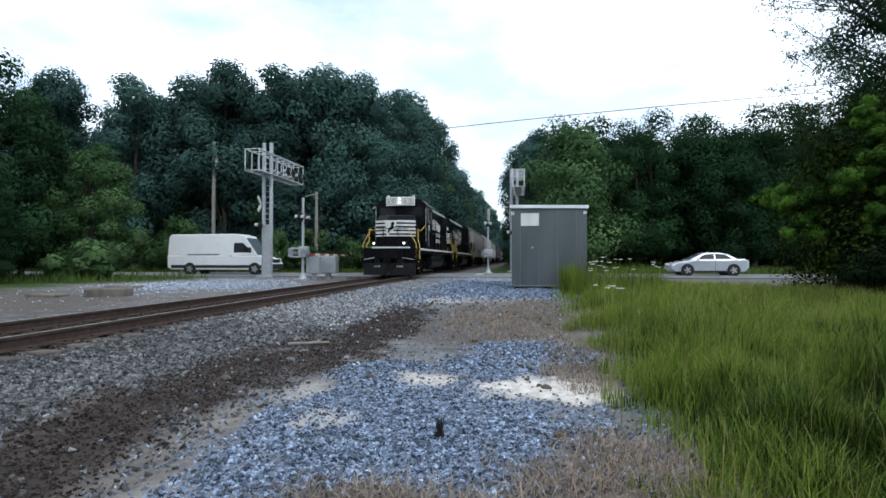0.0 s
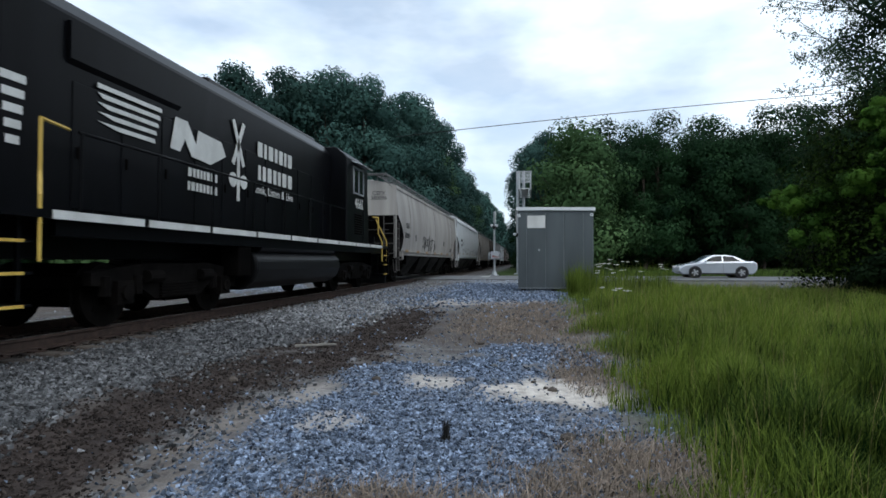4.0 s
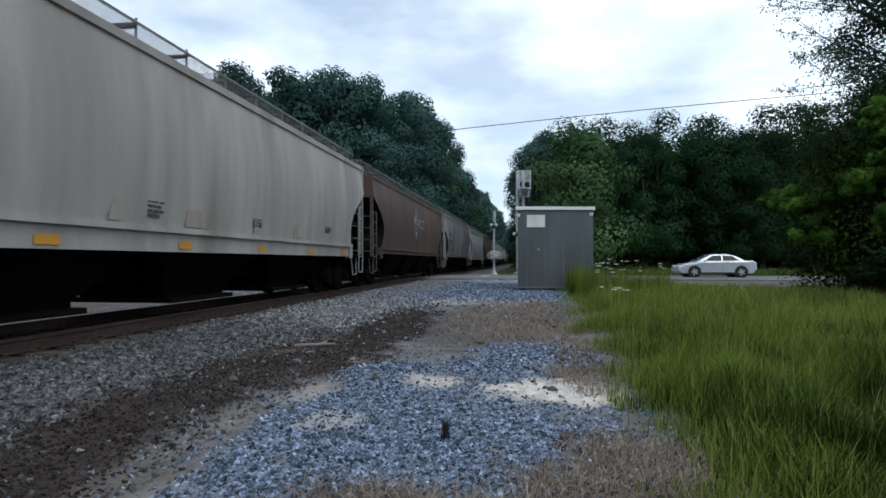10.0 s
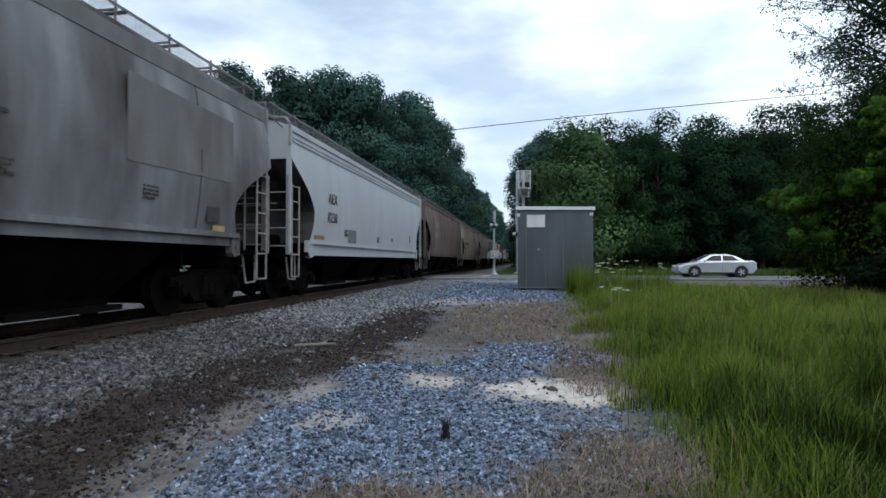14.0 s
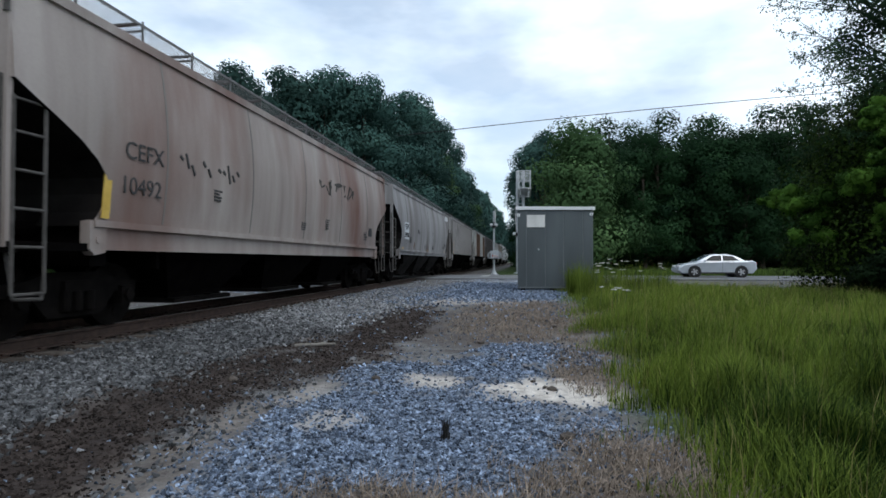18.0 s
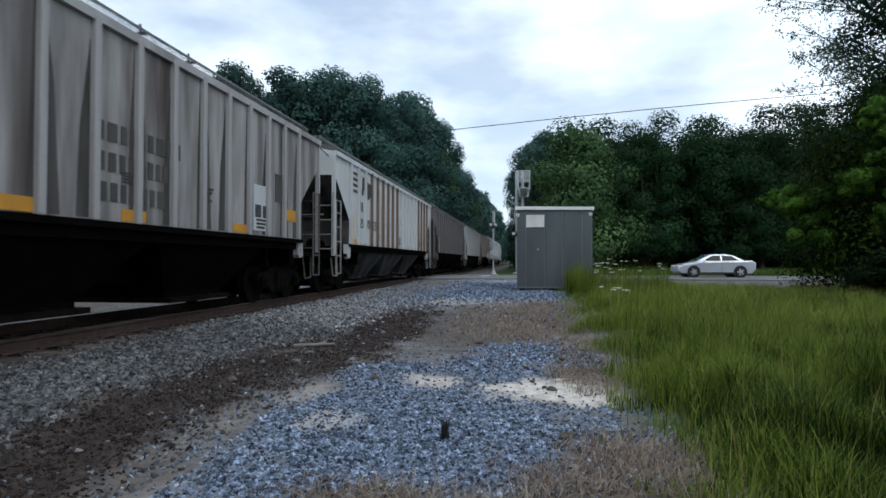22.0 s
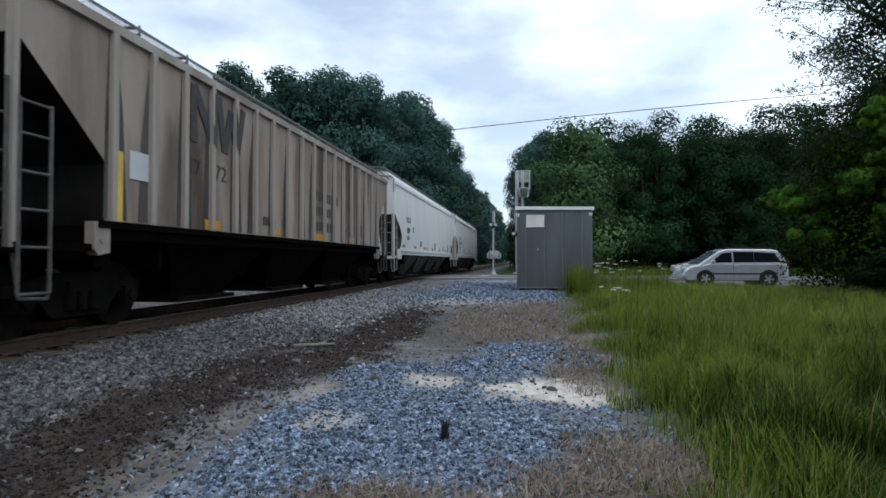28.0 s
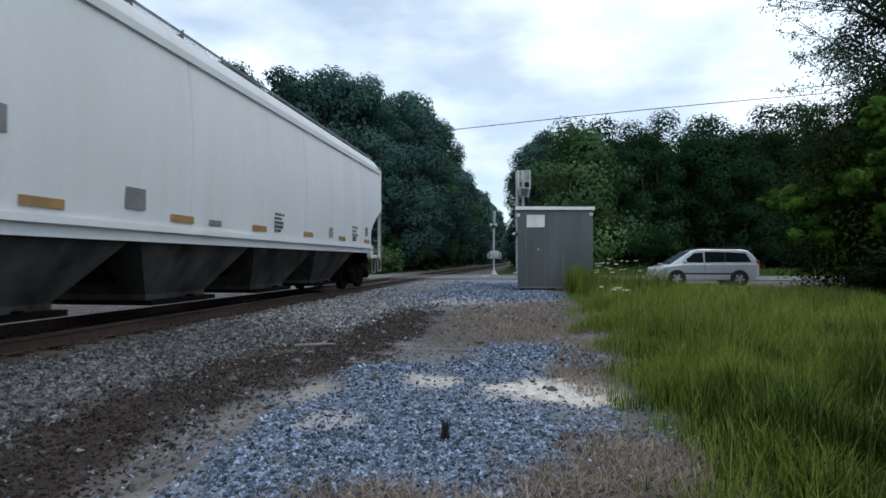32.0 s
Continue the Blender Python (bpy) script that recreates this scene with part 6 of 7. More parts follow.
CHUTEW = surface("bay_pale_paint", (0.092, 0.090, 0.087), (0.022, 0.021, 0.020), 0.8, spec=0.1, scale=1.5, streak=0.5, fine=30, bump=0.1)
PATCH = surface("grey_patch", (0.25, 0.25, 0.26), None, 0.7, scale=3, bump=0.02)
BROWNTAPE = surface("grimy_amber_tape", (0.36, 0.22, 0.085), (0.25, 0.15, 0.06), 0.5, scale=4, bump=0.02)
ORANGE = surface("orange_tape", (0.62, 0.30, 0.03), (0.5, 0.24, 0.03), 0.5, scale=4, bump=0.02)
RUSTM = surface("rust_stain", (0.17, 0.085, 0.035), (0.11, 0.055, 0.03), 0.85, scale=5, streak=0.2, bump=0.1)
SEAM = surface("grimy_seam", (0.24, 0.225, 0.21), (0.17, 0.16, 0.15), 0.8, scale=3, streak=0.2, bump=0.05)
PALESEAM = surface("pale_seam", (0.50, 0.51, 0.52), (0.44, 0.45, 0.46), 0.7, scale=3, streak=0.2, bump=0.03)
SEAMD = surface("dark_seam", (0.09, 0.085, 0.08), (0.05, 0.048, 0.045), 0.8, scale=3, streak=0.2, bump=0.05)
STREAK = surface("brown_streak", (0.25, 0.205, 0.17), (0.34, 0.30, 0.265), 0.8, scale=4, streak=0.3, bump=0.02)
DULLP = surface("dull_dark_patch", (0.20, 0.20, 0.205), (0.135, 0.13, 0.13), 0.7, scale=2, streak=0.4, bump=0.02)
EMBLEMW = surface("chalky_emblem_paint", (0.50, 0.49, 0.47), (0.33, 0.31, 0.29), 0.7, scale=6, bump=0.02)
EMBLEMD = surface("slate_emblem_paint", (0.055, 0.06, 0.066), (0.035, 0.036, 0.038), 0.7, scale=4, bump=0.02)
FADED = surface("faded_lettering", (0.20, 0.19, 0.18), (0.26, 0.25, 0.24), 0.7, scale=5, bump=0.02)


def zigzag(c, y, z, w, h, x, material, side=1, stripes=5):
    """The railway's emblem as plain stripes beside a slanted block."""
    bm = bmesh.new()
    sh = h / (stripes * 2 - 1)
    for k in range(stripes):
        zz = z + h / 2 - k * 2 * sh
        y1 = y - w * 0.02 - 0.06 * w * (stripes - 1 - k) * 0.3 - k * 0.03 * w
        prism(bm, [(side * (y - w / 2), zz), (side * y1, zz), (side * (y1 + 0.02), zz - sh), (side * (y - w / 2 + k * 0.03 * w), zz - sh)], "x", x * side - 0.004, x * side + 0.004)
    part("emblem_stripes", bm, material, c)
    bm = bmesh.new()
    t = w * 0.10
    pts = [(y + 0.02 * w, z + h * 0.45), (y + 0.12 * w, z + h * 0.45), (y + 0.20 * w, z - h * 0.15), (y + 0.22 * w, z + h * 0.30), (y + 0.45 * w, z + h * 0.22),
           (y + 0.50 * w, z - h * 0.2), (y + 0.34 * w, z - h * 0.62), (y + 0.16 * w, z - h * 0.55), (y + 0.10 * w, z - h * 0.1), (y + 0.06 * w, z - h * 0.5), (y - 0.02 * w, z - h * 0.48)]
    prism(bm, [(side * a, b) for a, b in pts], "x", x * side - 0.004, x * side + 0.004)
    part("emblem_block", bm, material, c)


def strokes(c, lines, x, width, material, name="marking", label=""):
    """Painted strokes on the side: each line a list of (y, z)."""
    bm = bmesh.new()
    for ln_ in lines:
        for (a, b), (c2, d) in zip(ln_, ln_[1:]):
            rod_len = math.hypot(c2 - a, d - b)
            if rod_len < 1e-4:
                continue
            nx, nz = -(d - b) / rod_len * width / 2, (c2 - a) / rod_len * width / 2
            prism(bm, [(a + nx, b + nz), (c2 + nx, d + nz), (c2 - nx, d - nz), (a - nx, b - nz)], "x", x(a, b) - 0.004, x(a, b) + 0.006)
    return tagged(part(name, bm, material, c, label), kind="stuff")


def patch(c, half, y, z, w, h, material, name="panel"):
    bm = bmesh.new()
    box(bm, half(z) + 0.006, y, z, 0.01, w, h)
    return part(name, bm, material, c)


def end_letters(c, rows_, x, z, size):
    """Lettering on the upper panel of a car's leading end."""
    for k, text in enumerate(rows_):
        part("lettering", words(text, size, LETTER), None, c, at=pose(x, -0.006, z - k * size * 0.85))


def build_cars():
    rr = random.Random(5)
    # stone-grey hopper behind the engines
    c, B, h = hopper("stone-grey covered hopper car with black scrawled graffiti, coupled in the train", 66.55, 86.27, P1, 4.2, bulge=0.22, reach=0.84, bays=4, chute=CHUTE, seams=3, seam_paint=SEAM)
    tape(c, B, lambda z_: 1.532, 2.6, z=1.43, w=0.62, material=BROWNTAPE)
    stencils(c, B, h, 11)
    patch(c, h, 17.0, 1.78, 0.34, 0.30, LETTER)
    number_board(c, h, 1.92, 2.12, "380096", 0.28, gap=0.44, code="CEFX")
    end_letters(c, ("CEFX", "380096"), 0.72, 3.86, 0.24)
    scr = []
    y = 6.05
    for k in range(8):
        a0, turn, rw, rh = rr.uniform(0, 6.28), rr.choice((-1, 1)) * rr.uniform(3.5, 6.5), rr.uniform(0.14, 0.34), rr.uniform(0.18, 0.36)
        zc = 1.88 + rr.uniform(-0.14, 0.14)
        scr.append([(y + rw * math.cos(a0 + turn * i / 14) + 0.12 * i / 14, zc + rh * math.sin(a0 + turn * i / 14) * (1 - 0.3 * i / 14)) for i in range(15)])
        if k % 2:
            scr.append([(y + 0.15, zc + 0.40), (y + 0.02, zc - 0.1), (y + 0.10, zc - 0.42), (y + 0.30, zc - 0.20)])
        y += 0.50
    strokes(c, scr, lambda a, b: h(b) + 0.008, 0.045, LETTER, "graffiti", "black spray-painted scrawl")
    # pale grey
    c, B, h = hopper("pale grey covered hopper car with four bays, coupled in the train", 87.58, 107.65, P2, 4.22, crown=0.42, bays=4, chute=CHUTEW, seams=7, seam_paint=PALESEAM)
    tape(c, B, h, 2.6, z=1.61, w=0.62, material=BROWNTAPE)
    bars(c, 16.65, 1.88, 0.65, 0.32, 3, h(1.9) + 0.01, LETTER, seed=16)
    patch(c, h, 17.9, 1.92, 0.28, 0.30, LETTER)
    stencils(c, B, h, 23, small=9)
    number_board(c, h, 3.0, 2.3, "5449", 0.27, gap=0.42)
    for y, z, w, t in ((3.95, 2.49, 0.34, 0.30), (6.37, 1.87, 0.46, 0.32), (8.2, 1.66, 0.4, 0.1), (13.5, 1.87, 0.3, 0.28), (B - 1.9, 2.0, 0.3, 0.3)):
        patch(c, h, y, z, w, t, PATCH)
    decal([(4.0 + 0.24 * math.cos(k * 0.52), 1.9 + 0.11 * math.sin(k * 0.52)) for k in range(12)], h(1.9) + 0.008, LETTER, c, "smudge", "dark oval smudge")
    bars(c, 10.15, 1.8, 0.5, 0.40, 5, h(1.8) + 0.01, LETTER, seed=6)
    # beige grey with boxed stencil
    c, B, h = hopper("beige-grey covered hopper car with a boxed stencil, coupled in the train", 109.09, 126.34, P3, 4.12, bulge=0.19, bays=3, deep_sill=True, cut=3.2)
    tape(c, B, lambda z_: 1.452, 2.4, z=1.20, w=0.36, material=ORANGE)
    for y, w in ((3.1, 0.10), (5.6, 0.14), (7.3, 0.5), (9.6, 0.12), (11.6, 0.4)):
        decal([(y, 1.95 + 0.3 * w), (y + w, 1.9), (y + w * 0.9, 1.5), (y - 0.1, 1.5)], h(1.7) + 0.006, STREAK, c, "stain", "brown stain above the sill")
    stencils(c, B, h, 31, small=4)
    bars(c, 2.9, 2.72, 0.7, 0.30, 1, h(2.7) + 0.01, LETTER, seed=4)
    patch(c, h, 2.95, 2.22, 1.0, 0.42, LETTER)
    bars(c, 2.95, 2.22, 0.8, 0.22, 1, h(2.22) + 0.016, P3, seed=7)
    # rust brown with a leaf emblem
    c, B, h = hopper("rust-brown covered hopper car with a white leaf emblem, in train", 127.62, 144.37, P4, 4.08, bulge=0.22, bays=3, chute=GRIMESHADE, cut=3.25)
    yc, zc = 7.7, 2.87
    leaf = [(0, 0.72), (0.14, 0.52), (0.34, 0.26), (0.52, 0.06), (0.57, -0.08), (0.52, -0.24), (0.34, -0.42), (0.16, -0.54), (0.06, -0.63)]
    leaf += [(0.06, -0.82), (-0.06, -0.82)] + [(-p, q) for p, q in leaf[:0:-1]]
    decal([(yc + p, zc + q) for p, q in leaf], h(zc) + 0.010, EMBLEMW, c, "emblem", "pale outlined leaf emblem")
    decal([(yc + p * 0.9, zc + q * 0.93) for p, q in leaf[:8] + leaf[-7:]], h(zc) + 0.016, EMBLEMD, c, "emblem_field")
    decal([(yc, zc + 0.38), (yc + 0.14, zc + 0.26), (yc + 0.37, zc - 0.02), (yc, zc - 0.40), (yc - 0.37, zc - 0.02), (yc - 0.14, zc + 0.26)], h(zc) + 0.022, EMBLEMW, c, "emblem_center")
    for dy, dz in ((0, 0.17), (0.17, -0.01), (-0.17, -0.01), (0, -0.19)):
        bm = bmesh.new()
        rod(bm, (h(zc) + 0.022, yc + dy, zc + dz), (h(zc) + 0.032, yc + dy, zc + dz), 0.105, 14)
        part("emblem_dot", bm, EMBLEMD, c)
    for y in (8.72, 9.26, 9.80):
        decal([(y - 0.19, 2.63), (y + 0.19, 2.63), (y + 0.19, 3.03), (y - 0.19, 3.03)], h(2.85) + 0.008, EMBLEMW, c, "marking")
        decal([(y - 0.155, 2.665), (y + 0.155, 2.665), (y + 0.155, 2.995), (y - 0.155, 2.995)], h(2.85) + 0.014, P4, c, "marking_field")
    decal([(8.22, 1.5), (8.36, 1.5), (8.40, 2.05), (8.30, 2.1)], h(1.8) + 0.006, RUSTM, c, "stain", "yellowish rust streak")
    # streaked grey
    c, B, h = hopper("streaky dirty grey covered hopper car, coupled in the train", 145.68, 162.36, P5, 4.2, bulge=0.24, bays=3, seams=3, seam_paint=SEAMD)
    tape(c, B, h, 5.0, w=0.4)
    stencils(c, B, h, 53, small=5)
    number_board(c, h, 2.35, 2.3, "28229", 0.30)
    decal([(1.36, 1.52), (1.52, 1.52), (1.60, 2.35), (1.44, 2.4)], h(1.95) + 0.006, RUSTM, c, "stain", "orange rust stripe at the corner")
    decal([(12.3, 3.56), (15.1, 3.5), (15.1, 2.38), (12.3, 2.33)], h(2.95) + 0.006, DULLP, c, "paint_patch", "dark grey painted-over panel")
    decal([(14.35, 1.95), (14.75, 1.98), (14.72, 1.64), (14.33, 1.62)], h(1.8) + 0.008, LETTER, c, "stencil_block")
    strokes(c, [[(9.3, 2.62), (9.7, 2.55), (10.1, 2.5), (10.5, 2.52)], [(9.0, 2.3), (9.2, 2.2)]], lambda a, b: h(b) + 0.006, 0.05, LETTER, "dent", "dark creased dent")
    for sx in (1, -1):
        bm = bmesh.new()
        box(bm, sx * (h(4.1) + 0.03), B / 2, 4.02, 0.05, B, 0.26)
        part("eave_plate", bm, DULLP, c)
    # bluish white
    c, B, h = hopper("bluish-white covered hopper car with a ribbed eave, coupled in the train", 163.61, 180.19, P6, 4.16, bays=3, deep_sill=True, cut=3.35)
    stencils(c, B, h, 61, small=4)
    number_board(c, h, 2.75, 2.15, "8238", 0.32, code="AEX")
    end_letters(c, ("AEX", "8238"), 0.35, 3.78, 0.26)
    patch(c, h, 4.7, 1.78, 0.75, 0.55, DULLP, "paint_patch")
    patch(c, h, 1.85, 1.58, 0.75, 0.10, BROWNTAPE, "reflector")
    for dz in (0.25, 0.35):
        bm = bmesh.new()
        box(bm, h(zt_) + 0.02 if (zt_ := 4.16 - dz) else 0, B / 2, 4.16 - dz, 0.03, B - 0.3, 0.04)
        part("eave_rib", bm, P6, c)
    # faded maroon
    c, B, h = hopper("faded maroon-brown covered hopper car, coupled in the train", 181.5, 198.09, P7, 4.2, bulge=0.23, cut=3.2, bays=3, seams=5, seam_paint=P7)
    stencils(c, B, h, 71, FADED, small=4)
    bars(c, 3.4, 2.8, 1.3, 0.9, 2, h(2.8) + 0.01, FADED, seed=9)
    # rusty beige
    c, B, h = hopper("rust-streaked beige covered hopper car, coupled in the train", 199.45, 215.59, P8, 4.12, bulge=0.19, bays=3, deep_sill=True, seams=5, seam_paint=SEAM)
    stencils(c, B, h, 83, small=4)
    letter("CEFX", 0.35, 2.08, 2.46, h(2.48) + 0.012, LETTER, c)
    letter("10492", 0.35, 2.05, 1.98, h(1.96) + 0.012, LETTER, c)
    scr = []
    y = 9.2
    for k in range(8):
        scr.append([(y + rr.uniform(-0.2, 0.25), 3.0 + rr.uniform(-0.22, 0.22)) for _ in range(4)])
        y += 0.38
    strokes(c, scr, lambda a, b: h(b) + 0.008, 0.05, SEAMD, "graffiti", "faded brown painted scrawl")
    patch(c, h, B - 2.2, 1.95, 0.4, 0.3, LETTER)
    decal([(1.28, 1.5), (1.42, 1.5), (1.50, 2.3), (1.36, 2.3)], h(1.9) + 0.006, YELLOWP, c, "yellow_strip", "worn yellow stripe")
    strokes(c, [[(2.9 + 0.16 * k, 2.6 + 0.09 * math.sin(k * 2.3)), (2.98 + 0.16 * k, 2.45 + 0.1 * math.cos(k * 1.7))] for k in range(12) if k not in (3, 6)], lambda a, b: h(b) + 0.008, 0.05, LETTER, "graffiti", "worn black painted scrawl")
    # dull grey
    c, B, h = hopper("dull grey covered hopper car with pale corner patch, in train", 217.02, 233.73, P9, 4.15, bulge=0.22, cut=3.3, bays=3, chute=CHUTE, seams=3, seam_paint=SEAM)
    tape(c, B, h, 6.0, w=0.4)
    stencils(c, B, h, 97, small=4)
    patch(c, h, 2.40, 2.32, 0.92, 0.78, P2)
    end_letters(c, ("CEFX", "350902"), 0.62, 3.86, 0.28)
    letter("CEFX", 0.34, 2.40, 2.50, h(2.32) + 0.018, LETTER, c)
    letter("350902", 0.30, 2.40, 2.12, h(2.32) + 0.018, LETTER, c)
    patch(c, h, B - 0.75, 3.75, 1.3, 0.45, P15)
    patch(c, h, B - 2.2, 1.95, 0.35, 0.28, LETTER)
    for y, z, r in ((5.2, 2.42, 0.13), (5.5, 2.36, 0.10), (9.6, 2.5, 0.07), (10.4, 2.1, 0.06)):
        decal([(y + r * math.cos(i * 0.7) * (1 + 0.3 * math.sin(i * 2.1)), z + r * 0.8 * math.sin(i * 0.7)) for i in range(9)], h(z) + 0.006, LETTER, c, "dent", "dark scuffed dent")
    decal([(4.22, 1.52), (4.36, 1.52), (4.42, 2.0), (4.32, 2.02)], h(1.8) + 0.006, RUSTM, c, "stain", "orange rust streak")
    decal([(8.3, 1.5), (8.42, 1.5), (8.40, 1.85), (8.33, 1.85)], h(1.7) + 0.006, RUSTM, c, "stain")
    # ribbed cars
    spec = (("grimy grey ribbed hopper car with side posts, coupled in the train", 235.0, 251.81, P10, 4.15),
            ("off-white ribbed hopper car with rusty side posts, in the train", 253.1, 269.80, P11, 4.15),
            ("charcoal-grey ribbed hopper car, coupled in the train", 271.2, 287.75, P12, 4.15),
            ("cool white ribbed hopper car with a black emblem, in train", 289.1, 306.1, P13, 4.15),
            ("tan-brown weathered ribbed hopper car, coupled in the train", 307.42, 323.95, P14, 4.12))
    for k, (lab, a, b, pt, z) in enumerate(spec):
        c, B, h = hopper(lab, a, b, pt, z, bulge=0.0, crown=0.16, bays=3, ribs=(18, 18, 16, 18, 18)[k], chute=(GRIMESHADE, CHUTEW, GRIMESHADE, CHUTE, GRIMESHADE)[k], trim=P11 if pt is P11 else ribs_paint(pt), eave=True)
        xs = 1.475
        for y in ((4.9, 7.76, 9.6, 12.6), (2.1, 6.3, 10.5, 14.7), (4.8, 8.4, 11.4, 14.35), (2.1, 6.4, 10.7, 15.0), (3.94, 6.47, 9.2, 12.0))[k]:
            bm = bmesh.new()
            box(bm, xs, y, 1.58, 0.012, 0.50, 0.17)
            part("reflector", bm, (ORANGE, AMBER, BROWNTAPE, AMBER, ORANGE)[k], c, "yellow reflective tape")
        bm = bmesh.new()
        box(bm, xs + 0.06, 1.52, 1.95, 0.05, 0.10, 0.95)
        part("yellow_strip", bm, YELLOWP, c, "yellow painted post foot")
        stencils(c, B, lambda z_: xs, 100 + k, small=3)
        if k:
            patch(c, lambda z_: xs, B - 3.6, 1.95, 0.36, 0.42, LETTER)
        if k == 0:
            for py in (3.49, 4.31):
                patch(c, lambda z_: xs, py, 1.98, 0.56, 0.36, P13, "notice_plate")
                bars(c, py, 1.98, 0.34, 0.2, 2, xs + 0.014, FADED, seed=int(py * 10))
            patch(c, lambda z_: xs, 13.5, 2.05, 0.74, 0.95, P13, "paint_patch")
            for py, pw in ((13.32, 0.26), (13.66, 0.26)):
                patch(c, lambda z_: xs + 0.006, py, 1.98, pw, 0.26, LETTER, "stencil_block")
            bars(c, 13.5, 1.72, 0.5, 0.2, 3, xs + 0.014, LETTER, seed=41)
            patch(c, lambda z_: xs, 14.35, 2.57, 0.42, 0.62, SEAMD, "paint_patch")
            patch(c, lambda z_: xs, 15.0, 2.01, 0.5, 0.27, ORANGE, "orange_panel")
        if k in (0, 4):
            # two large slanted initials as plain zigzags
            y, z0, hh = 3.33, 3.42, 0.95
            strokes(c, [[(y, z0 - hh / 2), (y, z0 + hh / 2), (y + 0.62, z0 - hh / 2), (y + 0.62, z0 + hh / 2)],
                        [(y + 0.75, z0 + hh / 2), (y + 0.98, z0 - hh / 2), (y + 1.2, z0 + hh / 3), (y + 1.42, z0 - hh / 2), (y + 1.65, z0 + hh / 2)]],
                    lambda p, q: xs + 0.010, 0.19, LETTER, "emblem")
            for i, two in enumerate(("17", "77", "24") if k == 0 else ("17", "72")):
                letter(two, 0.42 if k == 0 else 0.40, 3.49 + 0.82 * i if k == 0 else 3.36 + 0.82 * i, 2.51, xs + 0.008, LETTER if k == 0 else SEAMD, c)
            # the initials run on over the posts
            bm = bmesh.new()
            seg = [((y, -1), (y, 1)), ((y, 1), (y + 0.62, -1)), ((y + 0.62, -1), (y + 0.62, 1)), ((y + 0.75, 1), (y + 0.98, -1)),
                   ((y + 0.98, -1), (y + 1.2, 0.67)), ((y + 1.2, 0.67), (y + 1.42, -1)), ((y + 1.42, -1), (y + 1.65, 1))]
            lo, hi = z0 - hh / 2, z0 + hh / 2
            for n_ in range(18):
                p = 1.45 + (B - 2.9) * n_ / 17
                for (ya, za), (yb, zb) in seg:
                    za, zb = z0 + za * hh / 2, z0 + zb * hh / 2
                    if abs(yb - ya) < 1e-6:
                        a0, a1 = max(p - 0.055, ya - 0.095), min(p + 0.055, ya + 0.095)
                        if a1 > a0:
                            box(bm, 1.558, (a0 + a1) / 2, z0, 0.008, a1 - a0, hh)
                        continue
                    a0, a1 = max(p - 0.055, min(ya, yb)), min(p + 0.055, max(ya, yb))
                    if a1 - a0 < 0.01:
                        continue
                    w = 0.095 * math.hypot(yb - ya, zb - za) / abs(yb - ya)
                    q0, q1 = (za + (zb - za) * (a - ya) / (yb - ya) for a in (a0, a1))
                    out = [(a0, min(hi, q0 + w)), (a1, min(hi, q1 + w)), (a1, max(lo, q1 - w)), (a0, max(lo, q0 - w))]
                    prism(bm, out, "x", 1.5565, 1.5615)
            tagged(part("emblem_on_post", bm, LETTER if k == 0 else SEAMD, c), kind="stuff")
            bars(c, 9.8, 2.27, 1.85, 1.05, 3, xs + 0.006, SEAMD, seed=8)
            if k == 4:
                patch(c, lambda z_: xs, 2.05, 2.3, 0.5, 0.4, P13)
        if k in (1, 3):
            zigzag(c, 2.75, 3.5, 2.5, 0.66, xs + 0.004, LETTER, stripes=4)
            bars(c, 2.6, 2.76, 0.5, 0.32, 1, xs + 0.006, LETTER, seed=2)
            for i, two in enumerate(("25", "70", "23") if k == 1 else ("25", "96", "11")):
                letter(two, 0.46, 2.70 + 0.82 * i, 2.2, xs + 0.008, LETTER, c)
    for lab, a, b, no in (("clean white covered hopper car with four bays, coupled in the train", 325.27, 345.11, "1589"),
                          ("clean white covered hopper car closing the train", 346.36, 366.12, "1532")):
        c, B, h = hopper(lab, a, b, P15, 4.36, bulge=0.14, crown=0.42, bays=4, chute=CHUTEW, seams=4, seam_paint=P2)
        tape(c, B, h, 2.6, z=1.62, w=0.62, material=BROWNTAPE)
        number_board(c, h, 2.75, 2.36, no, 0.30, gap=0.47, code="VTGX")
        bars(c, 2.8, 2.02, 0.75, 0.16, 2, h(2) + 0.01, FADED, seed=3)
        patch(c, h, 3.95, 2.45, 0.22, 0.30, PATCH)
        patch(c, h, 6.1, 1.83, 0.42, 0.30, PATCH)
        patch(c, h, 14.2, 1.75, 0.3, 0.28, PATCH)
        patch(c, h, 8.2, 1.62, 0.4, 0.1, PATCH)
        bars(c, 16.45, 1.90, 0.62, 0.32, 3, h(1.9) + 0.01, FADED, seed=16)
        patch(c, h, 17.75, 1.95, 0.28, 0.30, DULLP)
        bars(c, 10.8, 1.8, 0.5, 0.42, 5, h(1.8) + 0.01, LETTER, seed=6)
        bars(c, 16.4, 1.65, 0.4, 0.12, 2, h(1.7) + 0.01, LETTER, seed=8)
        # end-panel lettering
        letter(no, 0.30, 0, 0, 0, LETTER, c).matrix_basis = pose(0.55, -0.006, 3.72)
        bm = bmesh.new()
        for k in range(7):
            box(bm, 0.5 - 0.03 * (k % 3), -0.006, 3.45 - k * 0.075, 0.45 + 0.1 * (k % 4), 0.008, 0.03)
        part("marking", bm, LETTER, c)


# ---- locomotives ----


